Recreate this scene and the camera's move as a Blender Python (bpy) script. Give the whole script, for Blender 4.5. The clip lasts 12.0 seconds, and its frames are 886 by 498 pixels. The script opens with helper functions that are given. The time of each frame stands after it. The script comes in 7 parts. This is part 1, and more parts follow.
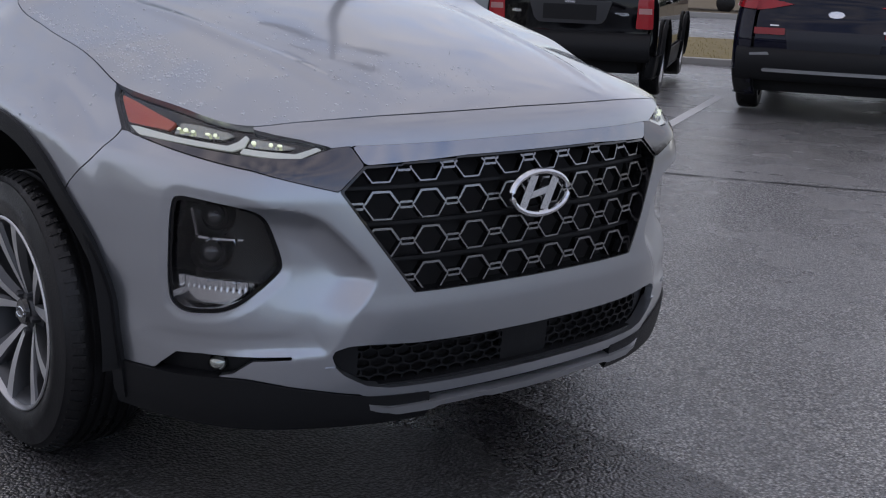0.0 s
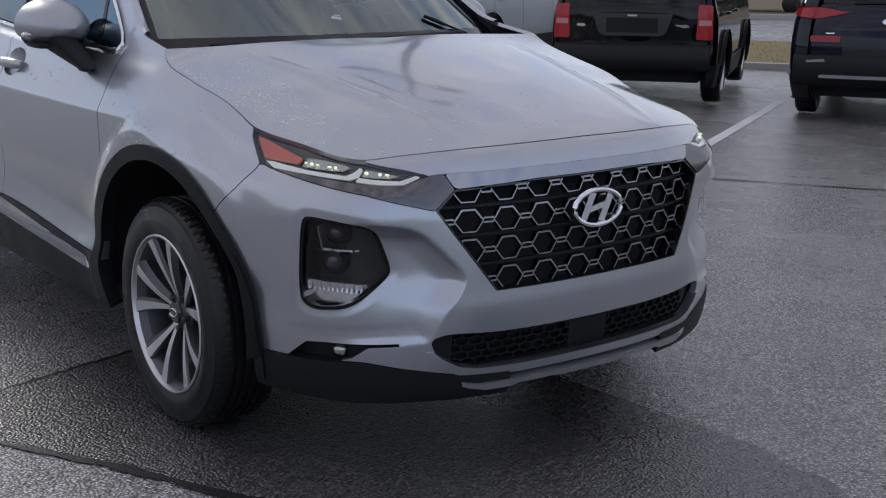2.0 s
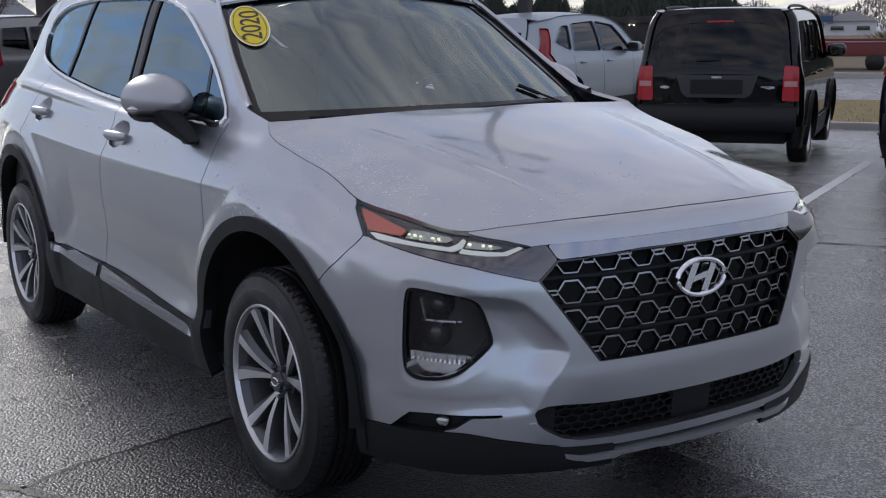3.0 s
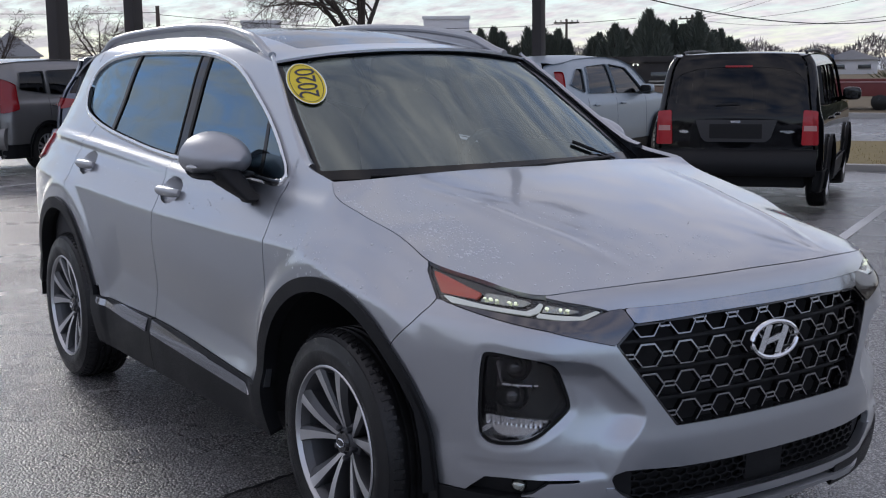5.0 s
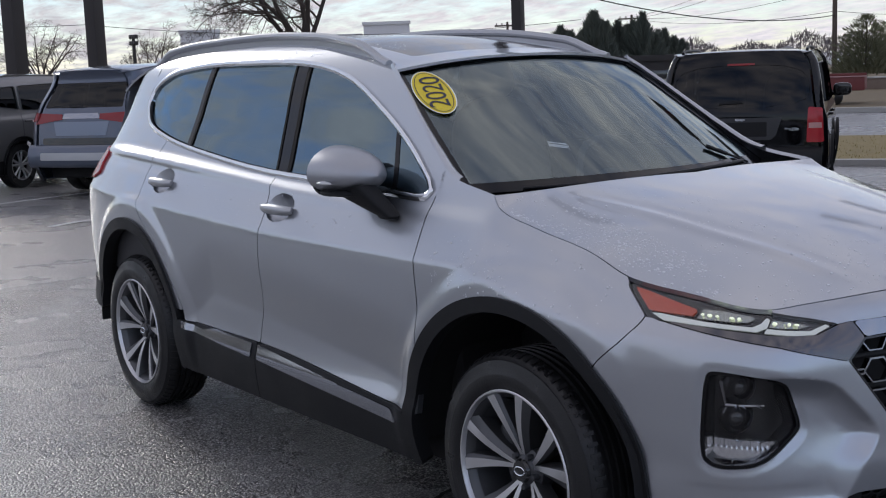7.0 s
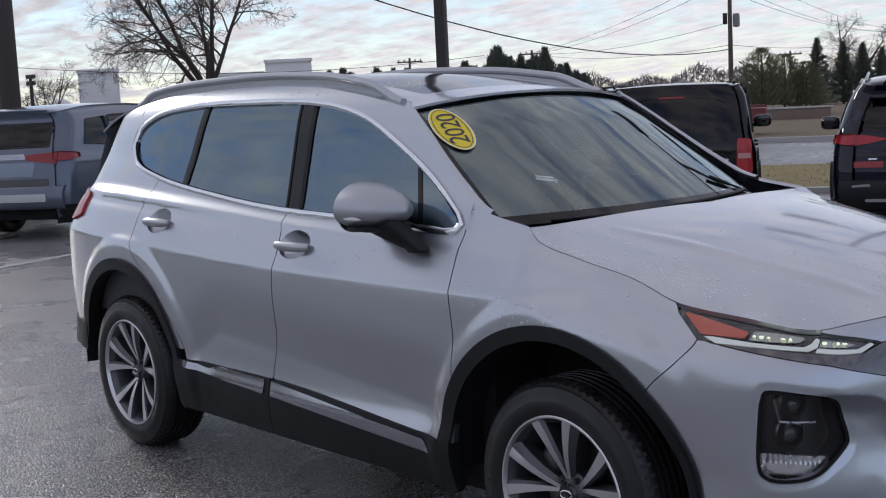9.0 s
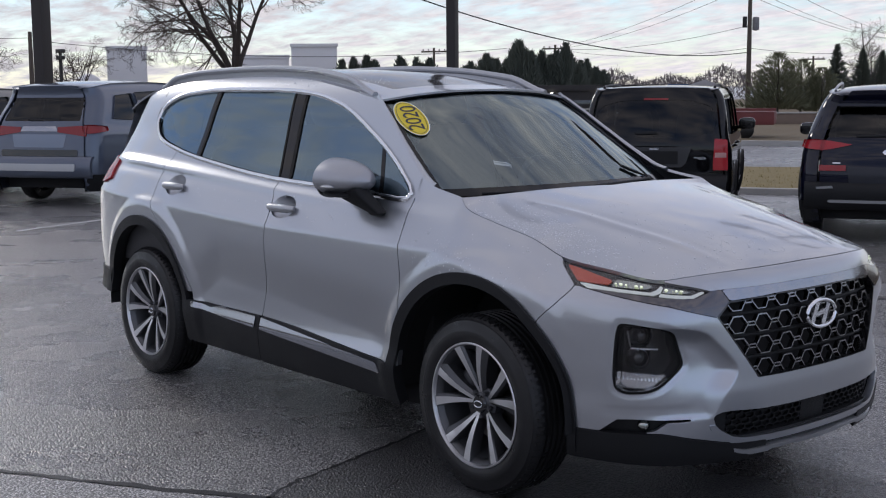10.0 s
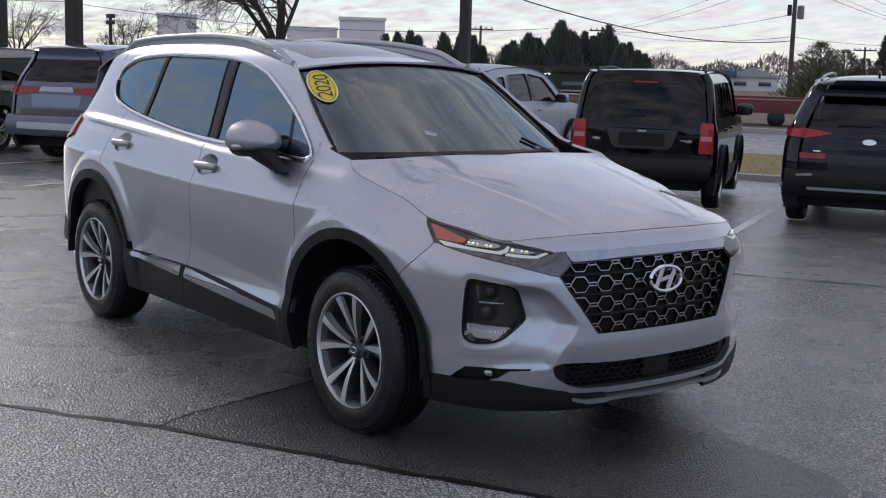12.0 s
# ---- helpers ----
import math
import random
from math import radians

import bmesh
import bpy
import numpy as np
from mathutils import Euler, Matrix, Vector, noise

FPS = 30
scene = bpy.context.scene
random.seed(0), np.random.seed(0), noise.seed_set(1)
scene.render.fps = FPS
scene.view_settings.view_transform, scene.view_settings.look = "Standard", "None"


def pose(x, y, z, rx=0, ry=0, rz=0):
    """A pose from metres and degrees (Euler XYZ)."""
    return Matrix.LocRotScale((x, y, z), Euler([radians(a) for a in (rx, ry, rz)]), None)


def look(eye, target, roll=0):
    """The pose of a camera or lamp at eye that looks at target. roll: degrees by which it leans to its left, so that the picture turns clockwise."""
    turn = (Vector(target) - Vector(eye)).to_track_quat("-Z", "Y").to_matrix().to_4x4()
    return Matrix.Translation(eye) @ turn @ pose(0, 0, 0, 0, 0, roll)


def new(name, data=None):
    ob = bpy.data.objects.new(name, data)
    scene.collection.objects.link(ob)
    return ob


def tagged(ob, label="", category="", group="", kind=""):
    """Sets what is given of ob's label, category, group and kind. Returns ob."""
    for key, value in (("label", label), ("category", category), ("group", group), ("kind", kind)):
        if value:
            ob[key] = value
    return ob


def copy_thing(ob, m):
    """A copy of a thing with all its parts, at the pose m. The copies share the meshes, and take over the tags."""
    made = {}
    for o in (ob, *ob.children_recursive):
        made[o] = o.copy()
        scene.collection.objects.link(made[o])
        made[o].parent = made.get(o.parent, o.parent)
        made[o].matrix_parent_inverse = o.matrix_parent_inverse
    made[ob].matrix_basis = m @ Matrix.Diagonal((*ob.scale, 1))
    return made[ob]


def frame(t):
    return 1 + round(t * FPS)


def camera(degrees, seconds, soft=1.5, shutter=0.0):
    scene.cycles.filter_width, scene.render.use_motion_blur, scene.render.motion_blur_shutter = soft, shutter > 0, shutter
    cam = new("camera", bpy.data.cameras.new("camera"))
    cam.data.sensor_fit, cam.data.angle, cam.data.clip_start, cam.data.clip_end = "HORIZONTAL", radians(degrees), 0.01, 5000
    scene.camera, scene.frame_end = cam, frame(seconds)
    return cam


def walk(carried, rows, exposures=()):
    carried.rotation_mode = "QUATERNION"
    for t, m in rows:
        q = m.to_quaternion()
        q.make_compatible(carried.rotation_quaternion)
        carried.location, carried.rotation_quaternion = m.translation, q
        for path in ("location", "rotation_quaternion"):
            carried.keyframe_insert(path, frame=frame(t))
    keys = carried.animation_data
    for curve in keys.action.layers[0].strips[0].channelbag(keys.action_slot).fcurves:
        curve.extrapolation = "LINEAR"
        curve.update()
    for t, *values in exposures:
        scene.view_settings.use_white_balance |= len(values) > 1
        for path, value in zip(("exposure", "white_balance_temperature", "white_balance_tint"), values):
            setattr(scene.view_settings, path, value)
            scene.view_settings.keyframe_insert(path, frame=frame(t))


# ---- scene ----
# camera and its walk
cam = camera(39.5, 12.0, soft=1.15)
PATH = [
    (0, (2.962, -2.003, 1.270), (1.479, -0.744, 0.805), 2.08),
    (0.5, (2.994, -2.032, 1.274), (1.497, -0.786, 0.816), 1.60),
    (0.6, (3.253, -2.181, 1.320), (1.734, -0.960, 0.873), 1.33),
    (0.7, (3.297, -2.230, 1.335), (1.782, -1.002, 0.889), 1.36),
    (0.8, (3.346, -2.293, 1.332), (1.836, -1.055, 0.897), 1.27),
    (1, (3.464, -2.371, 1.407), (1.949, -1.148, 0.949), 1.20),
    (1.5, (3.458, -2.382, 1.417), (1.934, -1.171, 0.957), 0.83),
    (2, (3.428, -2.418, 1.421), (1.872, -1.247, 0.963), 0.21),
    (2.5, (3.402, -2.458, 1.430), (1.790, -1.361, 0.983), -0.47),
    (3, (3.390, -2.474, 1.449), (1.746, -1.394, 1.088), -0.73),
    (3.2, (3.394, -2.478, 1.442), (1.740, -1.403, 1.112), -0.73),
    (5, (3.268, -2.634, 1.521), (1.615, -1.549, 1.220), -0.81),
    (5.5, (3.189, -2.702, 1.523), (1.550, -1.596, 1.220), -0.95),
    (6, (3.019, -2.768, 1.533), (1.388, -1.652, 1.231), -1.50),
    (6.5, (2.877, -2.878, 1.539), (1.254, -1.748, 1.241), -1.59),
    (7, (2.696, -3.096, 1.543), (1.098, -1.929, 1.247), -2.16),
    (7.2, (2.641, -3.152, 1.539), (1.055, -1.969, 1.243), -2.04),
    (8.8, (2.486, -3.405, 1.541), (0.965, -2.127, 1.309), -2.69),
    (9, (2.509, -3.489, 1.566), (1.006, -2.191, 1.320), -2.81),
    (9.1, (2.649, -3.614, 1.558), (1.146, -2.314, 1.327), -2.58),
    (9.2, (3.002, -3.766, 1.604), (1.467, -2.506, 1.370), -2.89),
    (9.3, (3.105, -3.831, 1.614), (1.569, -2.572, 1.379), -2.73),
    (9.5, (3.286, -4.027, 1.593), (1.762, -2.750, 1.378), -2.11),
    (10, (3.525, -4.000, 1.587), (2.004, -2.728, 1.326), -0.46),
    (10.5, (3.740, -3.974, 1.596), (2.205, -2.723, 1.310), -0.44),
    (11, (4.007, -3.942, 1.597), (2.458, -2.708, 1.314), 0.04),
    (11.5, (4.169, -3.841, 1.591), (2.611, -2.621, 1.303), 1.46),
    (12, (4.286, -3.729, 1.570), (2.722, -2.519, 1.273), 1.61),
]
walk(cam, [(t, look(eye, target, roll)) for t, eye, target, roll in PATH],
     exposures=((0, 0.17, 6700, 11), (1.0, 0.16, 6700, 11), (3.0, 0.17, 6550, 11), (7.0, 0.15, 6500, 11), (12.0, 0.15, 6550, 12)))

# world: pale winter sky with thin cloud, low veiled sun beyond the car's tail
SUN_AZ, SUN_EL = math.atan2(0.10, -1.0), radians(21)
world = bpy.data.worlds.new("winter_sky")
scene.world = world
world.use_nodes = True
wn, wl = world.node_tree.nodes, world.node_tree.links
wn.clear()


def wnode(kind, **sets):
    n = wn.new(kind)
    for k, v in sets.items():
        n.inputs[k].default_value = v
    return n


out = wn.new("ShaderNodeOutputWorld")
bg = wnode("ShaderNodeBackground", Strength=0.15)
sky = wn.new("ShaderNodeTexSky")
sky.sky_type, sky.sun_disc = "NISHITA", False
sky.dust_density, sky.air_density = 0.05, 1.0
sky.sun_elevation, sky.sun_rotation = SUN_EL, math.pi / 2 - SUN_AZ
coord = wn.new("ShaderNodeTexCoord")
split = wn.new("ShaderNodeSeparateXYZ")
wl.new(coord.outputs["Generated"], split.inputs[0])


def wmath(op, a, b=None):
    n = wn.new("ShaderNodeMath")
    n.operation = op
    for k, v in enumerate((a, b)):
        if isinstance(v, (int, float)):
            n.inputs[k].default_value = v
        elif v is not None:
            wl.new(v, n.inputs[k])
    return n.outputs[0]


lift = wmath("ADD", wmath("MAXIMUM", split.outputs["Z"], 0.0), 0.17)
flat = wn.new("ShaderNodeCombineXYZ")
wl.new(wmath("DIVIDE", split.outputs["X"], lift), flat.inputs[0])
wl.new(wmath("DIVIDE", split.outputs["Y"], lift), flat.inputs[1])
cloud = wnode("ShaderNodeTexNoise", Scale=6.5, Detail=9.0, Roughness=0.58, Distortion=0.35)
streak = wn.new("ShaderNodeMapping")
streak.inputs["Scale"].default_value = (0.85, 1.15, 1.0)
wl.new(flat.outputs[0], streak.inputs[0])
wl.new(streak.outputs[0], cloud.inputs["Vector"])
ramp = wn.new("ShaderNodeValToRGB")
ramp.color_ramp.elements[0].position, ramp.color_ramp.elements[1].position = 0.27, 0.66
toward = wn.new("ShaderNodeVectorMath")
toward.operation = "DOT_PRODUCT"
wl.new(coord.outputs["Generated"], toward.inputs[0])
toward.inputs[1].default_value = (math.cos(SUN_AZ) * math.cos(SUN_EL), math.sin(SUN_AZ) * math.cos(SUN_EL), math.sin(SUN_EL))
# clearer sky opposite the sun
wl.new(wmath("ADD", cloud.outputs["Fac"], wmath("MULTIPLY", toward.outputs["Value"], 0.055)), ramp.inputs[0])
near = wmath("POWER", wmath("MAXIMUM", toward.outputs["Value"], 0.0), 3.0)
cloud_colour = wn.new("ShaderNodeMix")
cloud_colour.data_type = "RGBA"
cloud_colour.inputs[6].default_value = (6.35, 6.0, 6.25, 1)
cloud_colour.inputs[7].default_value = (3.6, 3.55, 3.72, 1)
wl.new(near, cloud_colour.inputs[0])
# greyer undersides in long bands
band = wnode("ShaderNodeTexNoise", Scale=11.0, Detail=8.0, Roughness=0.58, Distortion=0.25)
stretch = wn.new("ShaderNodeMapping")
stretch.inputs["Scale"].default_value = (0.8, 1.35, 1.0)
stretch.inputs["Location"].default_value = (3.0, 1.7, 0)
wl.new(flat.outputs[0], stretch.inputs[0])
wl.new(stretch.outputs[0], band.inputs["Vector"])
under = wn.new("ShaderNodeValToRGB")
under.color_ramp.elements[0].position, under.color_ramp.elements[1].position = 0.33, 0.66
under.color_ramp.elements[0].color, under.color_ramp.elements[1].color = (0.50, 0.55, 0.63, 1), (1, 1, 1, 1)
wl.new(band.outputs["Fac"], under.inputs[0])
shaded = wn.new("ShaderNodeMix")
shaded.data_type, shaded.blend_type = "RGBA", "MULTIPLY"
wl.new(wmath("SUBTRACT", 0.8, wmath("MULTIPLY", wmath("MAXIMUM", toward.outputs["Value"], 0.0), 0.4)), shaded.inputs[0])
wl.new(cloud_colour.outputs[2], shaded.inputs[6])
wl.new(under.outputs[0], shaded.inputs[7])
blue = wn.new("ShaderNodeMix")
blue.data_type, blue.blend_type = "RGBA", "MULTIPLY"
blue.inputs[0].default_value = 1.0
blue.inputs[7].default_value = (0.56, 0.67, 0.88, 1)
wl.new(sky.outputs[0], blue.inputs[6])
both = wn.new("ShaderNodeMix")
both.data_type = "RGBA"
wl.new(ramp.outputs[0], both.inputs[0])
wl.new(blue.outputs[2], both.inputs[6])
wl.new(shaded.outputs[2], both.inputs[7])
wl.new(both.outputs[2], bg.inputs["Color"])
wl.new(bg.outputs[0], out.inputs[0])

sun = new("sun", bpy.data.lights.new("sun", "SUN"))
sun.data.energy, sun.data.angle, sun.data.color = 0.5, radians(12), (1.0, 0.95, 0.88)
sun.matrix_world = look((0, 0, 0), (-math.cos(SUN_AZ) * math.cos(SUN_EL), -math.sin(SUN_AZ) * math.cos(SUN_EL), -math.sin(SUN_EL)))

# ---- materials ----
def material(name, colour, rough=0.5, metal=0.0, vary=0.0, scale=8.0, bump=0.0, bump_scale=60.0, coat=0.0, rough_vary=0.0, glow=None, power=0.0,
             tint=None, spec=0.5, stretch=(1, 1, 1)):
    """A principled surface whose colour, gloss and relief vary at two scales."""
    m = bpy.data.materials.new(name)
    m.use_nodes = True
    nodes, links = m.node_tree.nodes, m.node_tree.links
    b = nodes["Principled BSDF"]
    b.inputs["Base Color"].default_value = (*colour, 1)
    b.inputs["Roughness"].default_value, b.inputs["Metallic"].default_value = rough, metal
    b.inputs["Coat Weight"].default_value, b.inputs["Coat Roughness"].default_value = coat, 0.03
    b.inputs["Specular IOR Level"].default_value = spec
    if glow:
        b.inputs["Emission Color"].default_value, b.inputs["Emission Strength"].default_value = (*glow, 1), power
    if not (vary or bump or rough_vary):
        return m
    place = nodes.new("ShaderNodeTexCoord")
    turn = nodes.new("ShaderNodeMapping")
    turn.inputs["Scale"].default_value = stretch
    links.new(place.outputs["Object"], turn.inputs[0])
    wide, fine = nodes.new("ShaderNodeTexNoise"), nodes.new("ShaderNodeTexNoise")
    for n, s, d in ((wide, scale, 5), (fine, bump_scale, 3)):
        n.inputs["Scale"].default_value, n.inputs["Detail"].default_value = s, d
        links.new(turn.outputs[0], n.inputs["Vector"])
    if vary:
        mix = nodes.new("ShaderNodeMix")
        mix.data_type = "RGBA"
        dark = tuple(c * (1 - vary) for c in colour)
        light = tint or tuple(min(1.0, c * (1 + vary)) for c in colour)
        mix.inputs[6].default_value, mix.inputs[7].default_value = (*dark, 1), (*light, 1)
        total = nodes.new("ShaderNodeMath")
        total.operation = "MULTIPLY_ADD"
        total.inputs[1].default_value, total.inputs[2].default_value = 0.5, 0.0
        links.new(fine.outputs["Fac"], total.inputs[0])
        plus = nodes.new("ShaderNodeMath")
        plus.operation = "MULTIPLY_ADD"
        plus.inputs[1].default_value = 0.5
        links.new(wide.outputs["Fac"], plus.inputs[0])
        links.new(total.outputs[0], plus.inputs[2])
        links.new(plus.outputs[0], mix.inputs[0])
        links.new(mix.outputs[2], b.inputs["Base Color"])
    if rough_vary:
        r = nodes.new("ShaderNodeMapRange")
        r.inputs["From Min"].default_value, r.inputs["From Max"].default_value = 0.3, 0.7
        r.inputs["To Min"].default_value, r.inputs["To Max"].default_value = max(0.02, rough - rough_vary), min(1, rough + rough_vary)
        links.new(wide.outputs["Fac"], r.inputs["Value"])
        links.new(r.outputs[0], b.inputs["Roughness"])
    if bump:
        k = nodes.new("ShaderNodeBump")
        k.inputs["Strength"].default_value, k.inputs["Distance"].default_value = 1.0, bump
        links.new(fine.outputs["Fac"], k.inputs["Height"])
        links.new(k.outputs[0], b.inputs["Normal"])
    return m


def glass_material(name, colour, rough=0.0, see=0.5, index=1.5, mirror=(1, 1, 1)):
    """A thin pane: it mirrors by its angle and lets the tinted view through."""
    m = bpy.data.materials.new(name)
    m.use_nodes = True
    nodes, links = m.node_tree.nodes, m.node_tree.links
    nodes.clear()
    o, mix = nodes.new("ShaderNodeOutputMaterial"), nodes.new("ShaderNodeMixShader")
    face, clear, gloss = nodes.new("ShaderNodeLayerWeight"), nodes.new("ShaderNodeBsdfTransparent"), nodes.new("ShaderNodeBsdfGlossy")
    face.inputs["Blend"].default_value = 0.5
    steep, fres = nodes.new("ShaderNodeMath"), nodes.new("ShaderNodeMath")
    steep.operation, fres.operation = "POWER", "MULTIPLY_ADD"
    steep.inputs[1].default_value = 5.0
    least = ((index - 1) / (index + 1)) ** 2
    fres.inputs[1].default_value, fres.inputs[2].default_value = 1 - least, least
    links.new(face.outputs["Facing"], steep.inputs[0])
    links.new(steep.outputs[0], fres.inputs[0])
    clear.inputs["Color"].default_value = (*(c * see for c in colour), 1)
    gloss.inputs["Roughness"].default_value = rough
    gloss.inputs["Color"].default_value = (*mirror, 1)
    links.new(fres.outputs[0], mix.inputs[0])
    links.new(clear.outputs[0], mix.inputs[1])
    links.new(gloss.outputs[0], mix.inputs[2])
    links.new(mix.outputs[0], o.inputs[0])
    return m


PAINT = material("silver_paint", (0.440, 0.460, 0.494), 0.29, 0.93, vary=0.05, scale=2.0, coat=1.0, bump_scale=900)
PAINT.node_tree.nodes["Principled BSDF"].inputs["Coat Roughness"].default_value = 0.07
PAINT.node_tree.nodes["Principled BSDF"].inputs["Coat IOR"].default_value = 1.62
PLASTIC = material("black_cladding", (0.011, 0.0115, 0.013), 0.5, vary=0.25, scale=5, bump=0.0004, bump_scale=700, rough_vary=0.08, spec=0.25)
GLOSS_BLACK = material("gloss_black", (0.008, 0.008, 0.009), 0.12, coat=0.6)
PILLAR_BLACK = material("pillar_black", (0.004, 0.004, 0.005), 0.08, spec=0.28)
SEAL = material("rubber_seal", (0.006, 0.006, 0.006), 0.6, spec=0.15)
ROOF_GLASS = material("roof_glass", (0.02, 0.02, 0.022), 0.08, spec=0.9, vary=0.2, scale=5)
DARK = material("dark_void", (0.006, 0.006, 0.007), 0.8)
CHROME = material("satin_chrome", (0.80, 0.81, 0.83), 0.14, 1.0, vary=0.04, scale=20)
STRIP_CHROME = material("dusky_chrome", (0.36, 0.37, 0.40), 0.12, 1.0, vary=0.04, scale=20)
DARK_CHROME = material("dark_chrome", (0.15, 0.145, 0.15), 0.10, 1.0, vary=0.06, scale=20)
GRILLE_CHROME = material("grille_satin", (0.30, 0.30, 0.31), 0.24, 1.0, vary=0.06, scale=30)
SILVER_TRIM = material("silver_trim", (0.45, 0.46, 0.48), 0.35, 0.8, vary=0.06, scale=10)
TINTED = glass_material("privacy_glass", (0.30, 0.33, 0.36), see=0.22, index=1.45)
SIDE_GLASS = glass_material("coated_side_glass", (0.30, 0.33, 0.36), see=0.4, index=2.9, mirror=(0.68, 0.88, 1.0))
SCREEN_GLASS = glass_material("windscreen_glass", (0.70, 0.78, 0.78), see=0.9, index=2.4, mirror=(0.88, 1.0, 0.99))
LENS = glass_material("lamp_lens", (0.95, 0.95, 0.95), see=1.0, index=1.45)
RUBBER = material("tyre_rubber", (0.010, 0.010, 0.011), 0.40, vary=0.45, scale=9, bump=0.0010, bump_scale=190, rough_vary=0.2, spec=0.42)
MACHINED = material("machined_alloy", (0.68, 0.68, 0.69), 0.33, 0.9, vary=0.05, scale=15, bump=0.00005, bump_scale=500)
ALLOY_DARK = material("grey_alloy", (0.07, 0.072, 0.078), 0.4, 0.5, vary=0.1, scale=12)
ALLOY_GREY = material("dusky_alloy", (0.10, 0.102, 0.108), 0.40, 0.75, vary=0.1, scale=12)
LAMP_DARK = material("smoked_housing", (0.018, 0.017, 0.017), 0.3, 0.4, vary=0.3, scale=40)
PROJECTOR = material("projector_glass", (0.02, 0.02, 0.022), 0.04, coat=0.6)
WATER = material("rain_water", (0.66, 0.68, 0.71), 0.08, spec=0.6)
SATIN_PAINT = material("satin_silver", (0.40, 0.41, 0.44), 0.42, 0.8, vary=0.05, scale=6, coat=0.25)
HERO_RED = material("bright_red_lens", (0.40, 0.012, 0.020), 0.2, coat=0.2, vary=0.15, scale=30)
AMBER = material("amber_reflector", (0.55, 0.075, 0.03), 0.25, coat=1.0, bump=0.0006, bump_scale=260)
RED_LENS = material("red_lens", (0.26, 0.006, 0.010), 0.2, coat=0.3, vary=0.2, scale=30)
LAMP_ON = material("running_light", (0.8, 0.85, 0.75), 0.3, glow=(0.90, 1.0, 0.72), power=0.65)
LAMP_WHITE = material("light_guide", (0.62, 0.64, 0.62), 0.25, coat=1.0, glow=(0.9, 1.0, 0.95), power=0.14)
LAMP_FACET = material("faceted_lamp", (0.42, 0.44, 0.40), 0.16, 1.0, vary=0.4, scale=90)
LAMP_CLEAR = material("clear_indicator", (0.50, 0.51, 0.52), 0.15, coat=1.0)
REFLECTOR = material("lamp_reflector", (0.75, 0.75, 0.76), 0.18, 1.0)
YELLOW = material("sticker_yellow", (0.78, 0.60, 0.03), 0.5, vary=0.05, scale=30)
NAVY = material("sticker_navy", (0.03, 0.03, 0.05), 0.5)
INTERIOR = material("dark_trim", (0.05, 0.05, 0.053), 0.75, vary=0.2, scale=12, bump=0.0005, bump_scale=300)
SEAT_CLOTH = material("seat_cloth", (0.20, 0.20, 0.21), 0.9, vary=0.2, scale=30, bump=0.0008, bump_scale=400)
STEEL = material("brake_steel", (0.16, 0.155, 0.15), 0.35, 1.0, vary=0.15, scale=40)

# ---- mesh tools: a shape is (vertices, faces) ----
def shape(v, f):
    return np.asarray(v, float).reshape(-1, 3), [tuple(int(i) for i in q) for q in f]


def joined(*shapes):
    vs, fs, n = [], [], 0
    for v, f in shapes:
        vs.append(v)
        fs += [tuple(i + n for i in q) for q in f]
        n += len(v)
    return np.concatenate(vs), fs


def mirrored(g):
    return g[0] * (1, -1, 1), [q[::-1] for q in g[1]]


def moved(g, m):
    r = np.array(m.to_3x3())
    return g[0] @ r.T + np.array(m.translation), g[1]


def make_mesh(name, g, mats, smooth=True, angle=35, slots=None):
    me = bpy.data.meshes.new(name)
    me.from_pydata(g[0].tolist(), [], g[1])
    for m in mats if isinstance(mats, (list, tuple)) else [mats]:
        me.materials.append(m)
    if slots is not None:
        me.polygons.foreach_set("material_index", np.array(slots, np.int32))
    if smooth:
        me.polygons.foreach_set("use_smooth", np.ones(len(me.polygons), bool))
        if angle < 180:
            me.set_sharp_from_angle(angle=radians(angle))
    me.update()
    return me


def part(name, g, mats, parent=None, label="", smooth=True, angle=35, slots=None):
    """One mesh object under a thing or a part."""
    ob = new(name, make_mesh(name, g, mats, smooth, angle, slots))
    if parent:
        ob.parent = parent
    return tagged(ob, label) if label else ob


def thing(name, label, category, m=None, group="", kind=""):
    ob = new(name)
    ob.empty_display_size = 0.1
    if m is not None:
        ob.matrix_world = m
    return tagged(ob, label, category, group, kind)


def lifted(surface, d):
    def f(u, v):
        p, e = surface(u, v), 1e-4
        n = np.cross(surface(u, v + e) - p, surface(u + e, v) - p)
        return p + d * n / (np.linalg.norm(n, axis=-1, keepdims=True) + 1e-12)
    return f


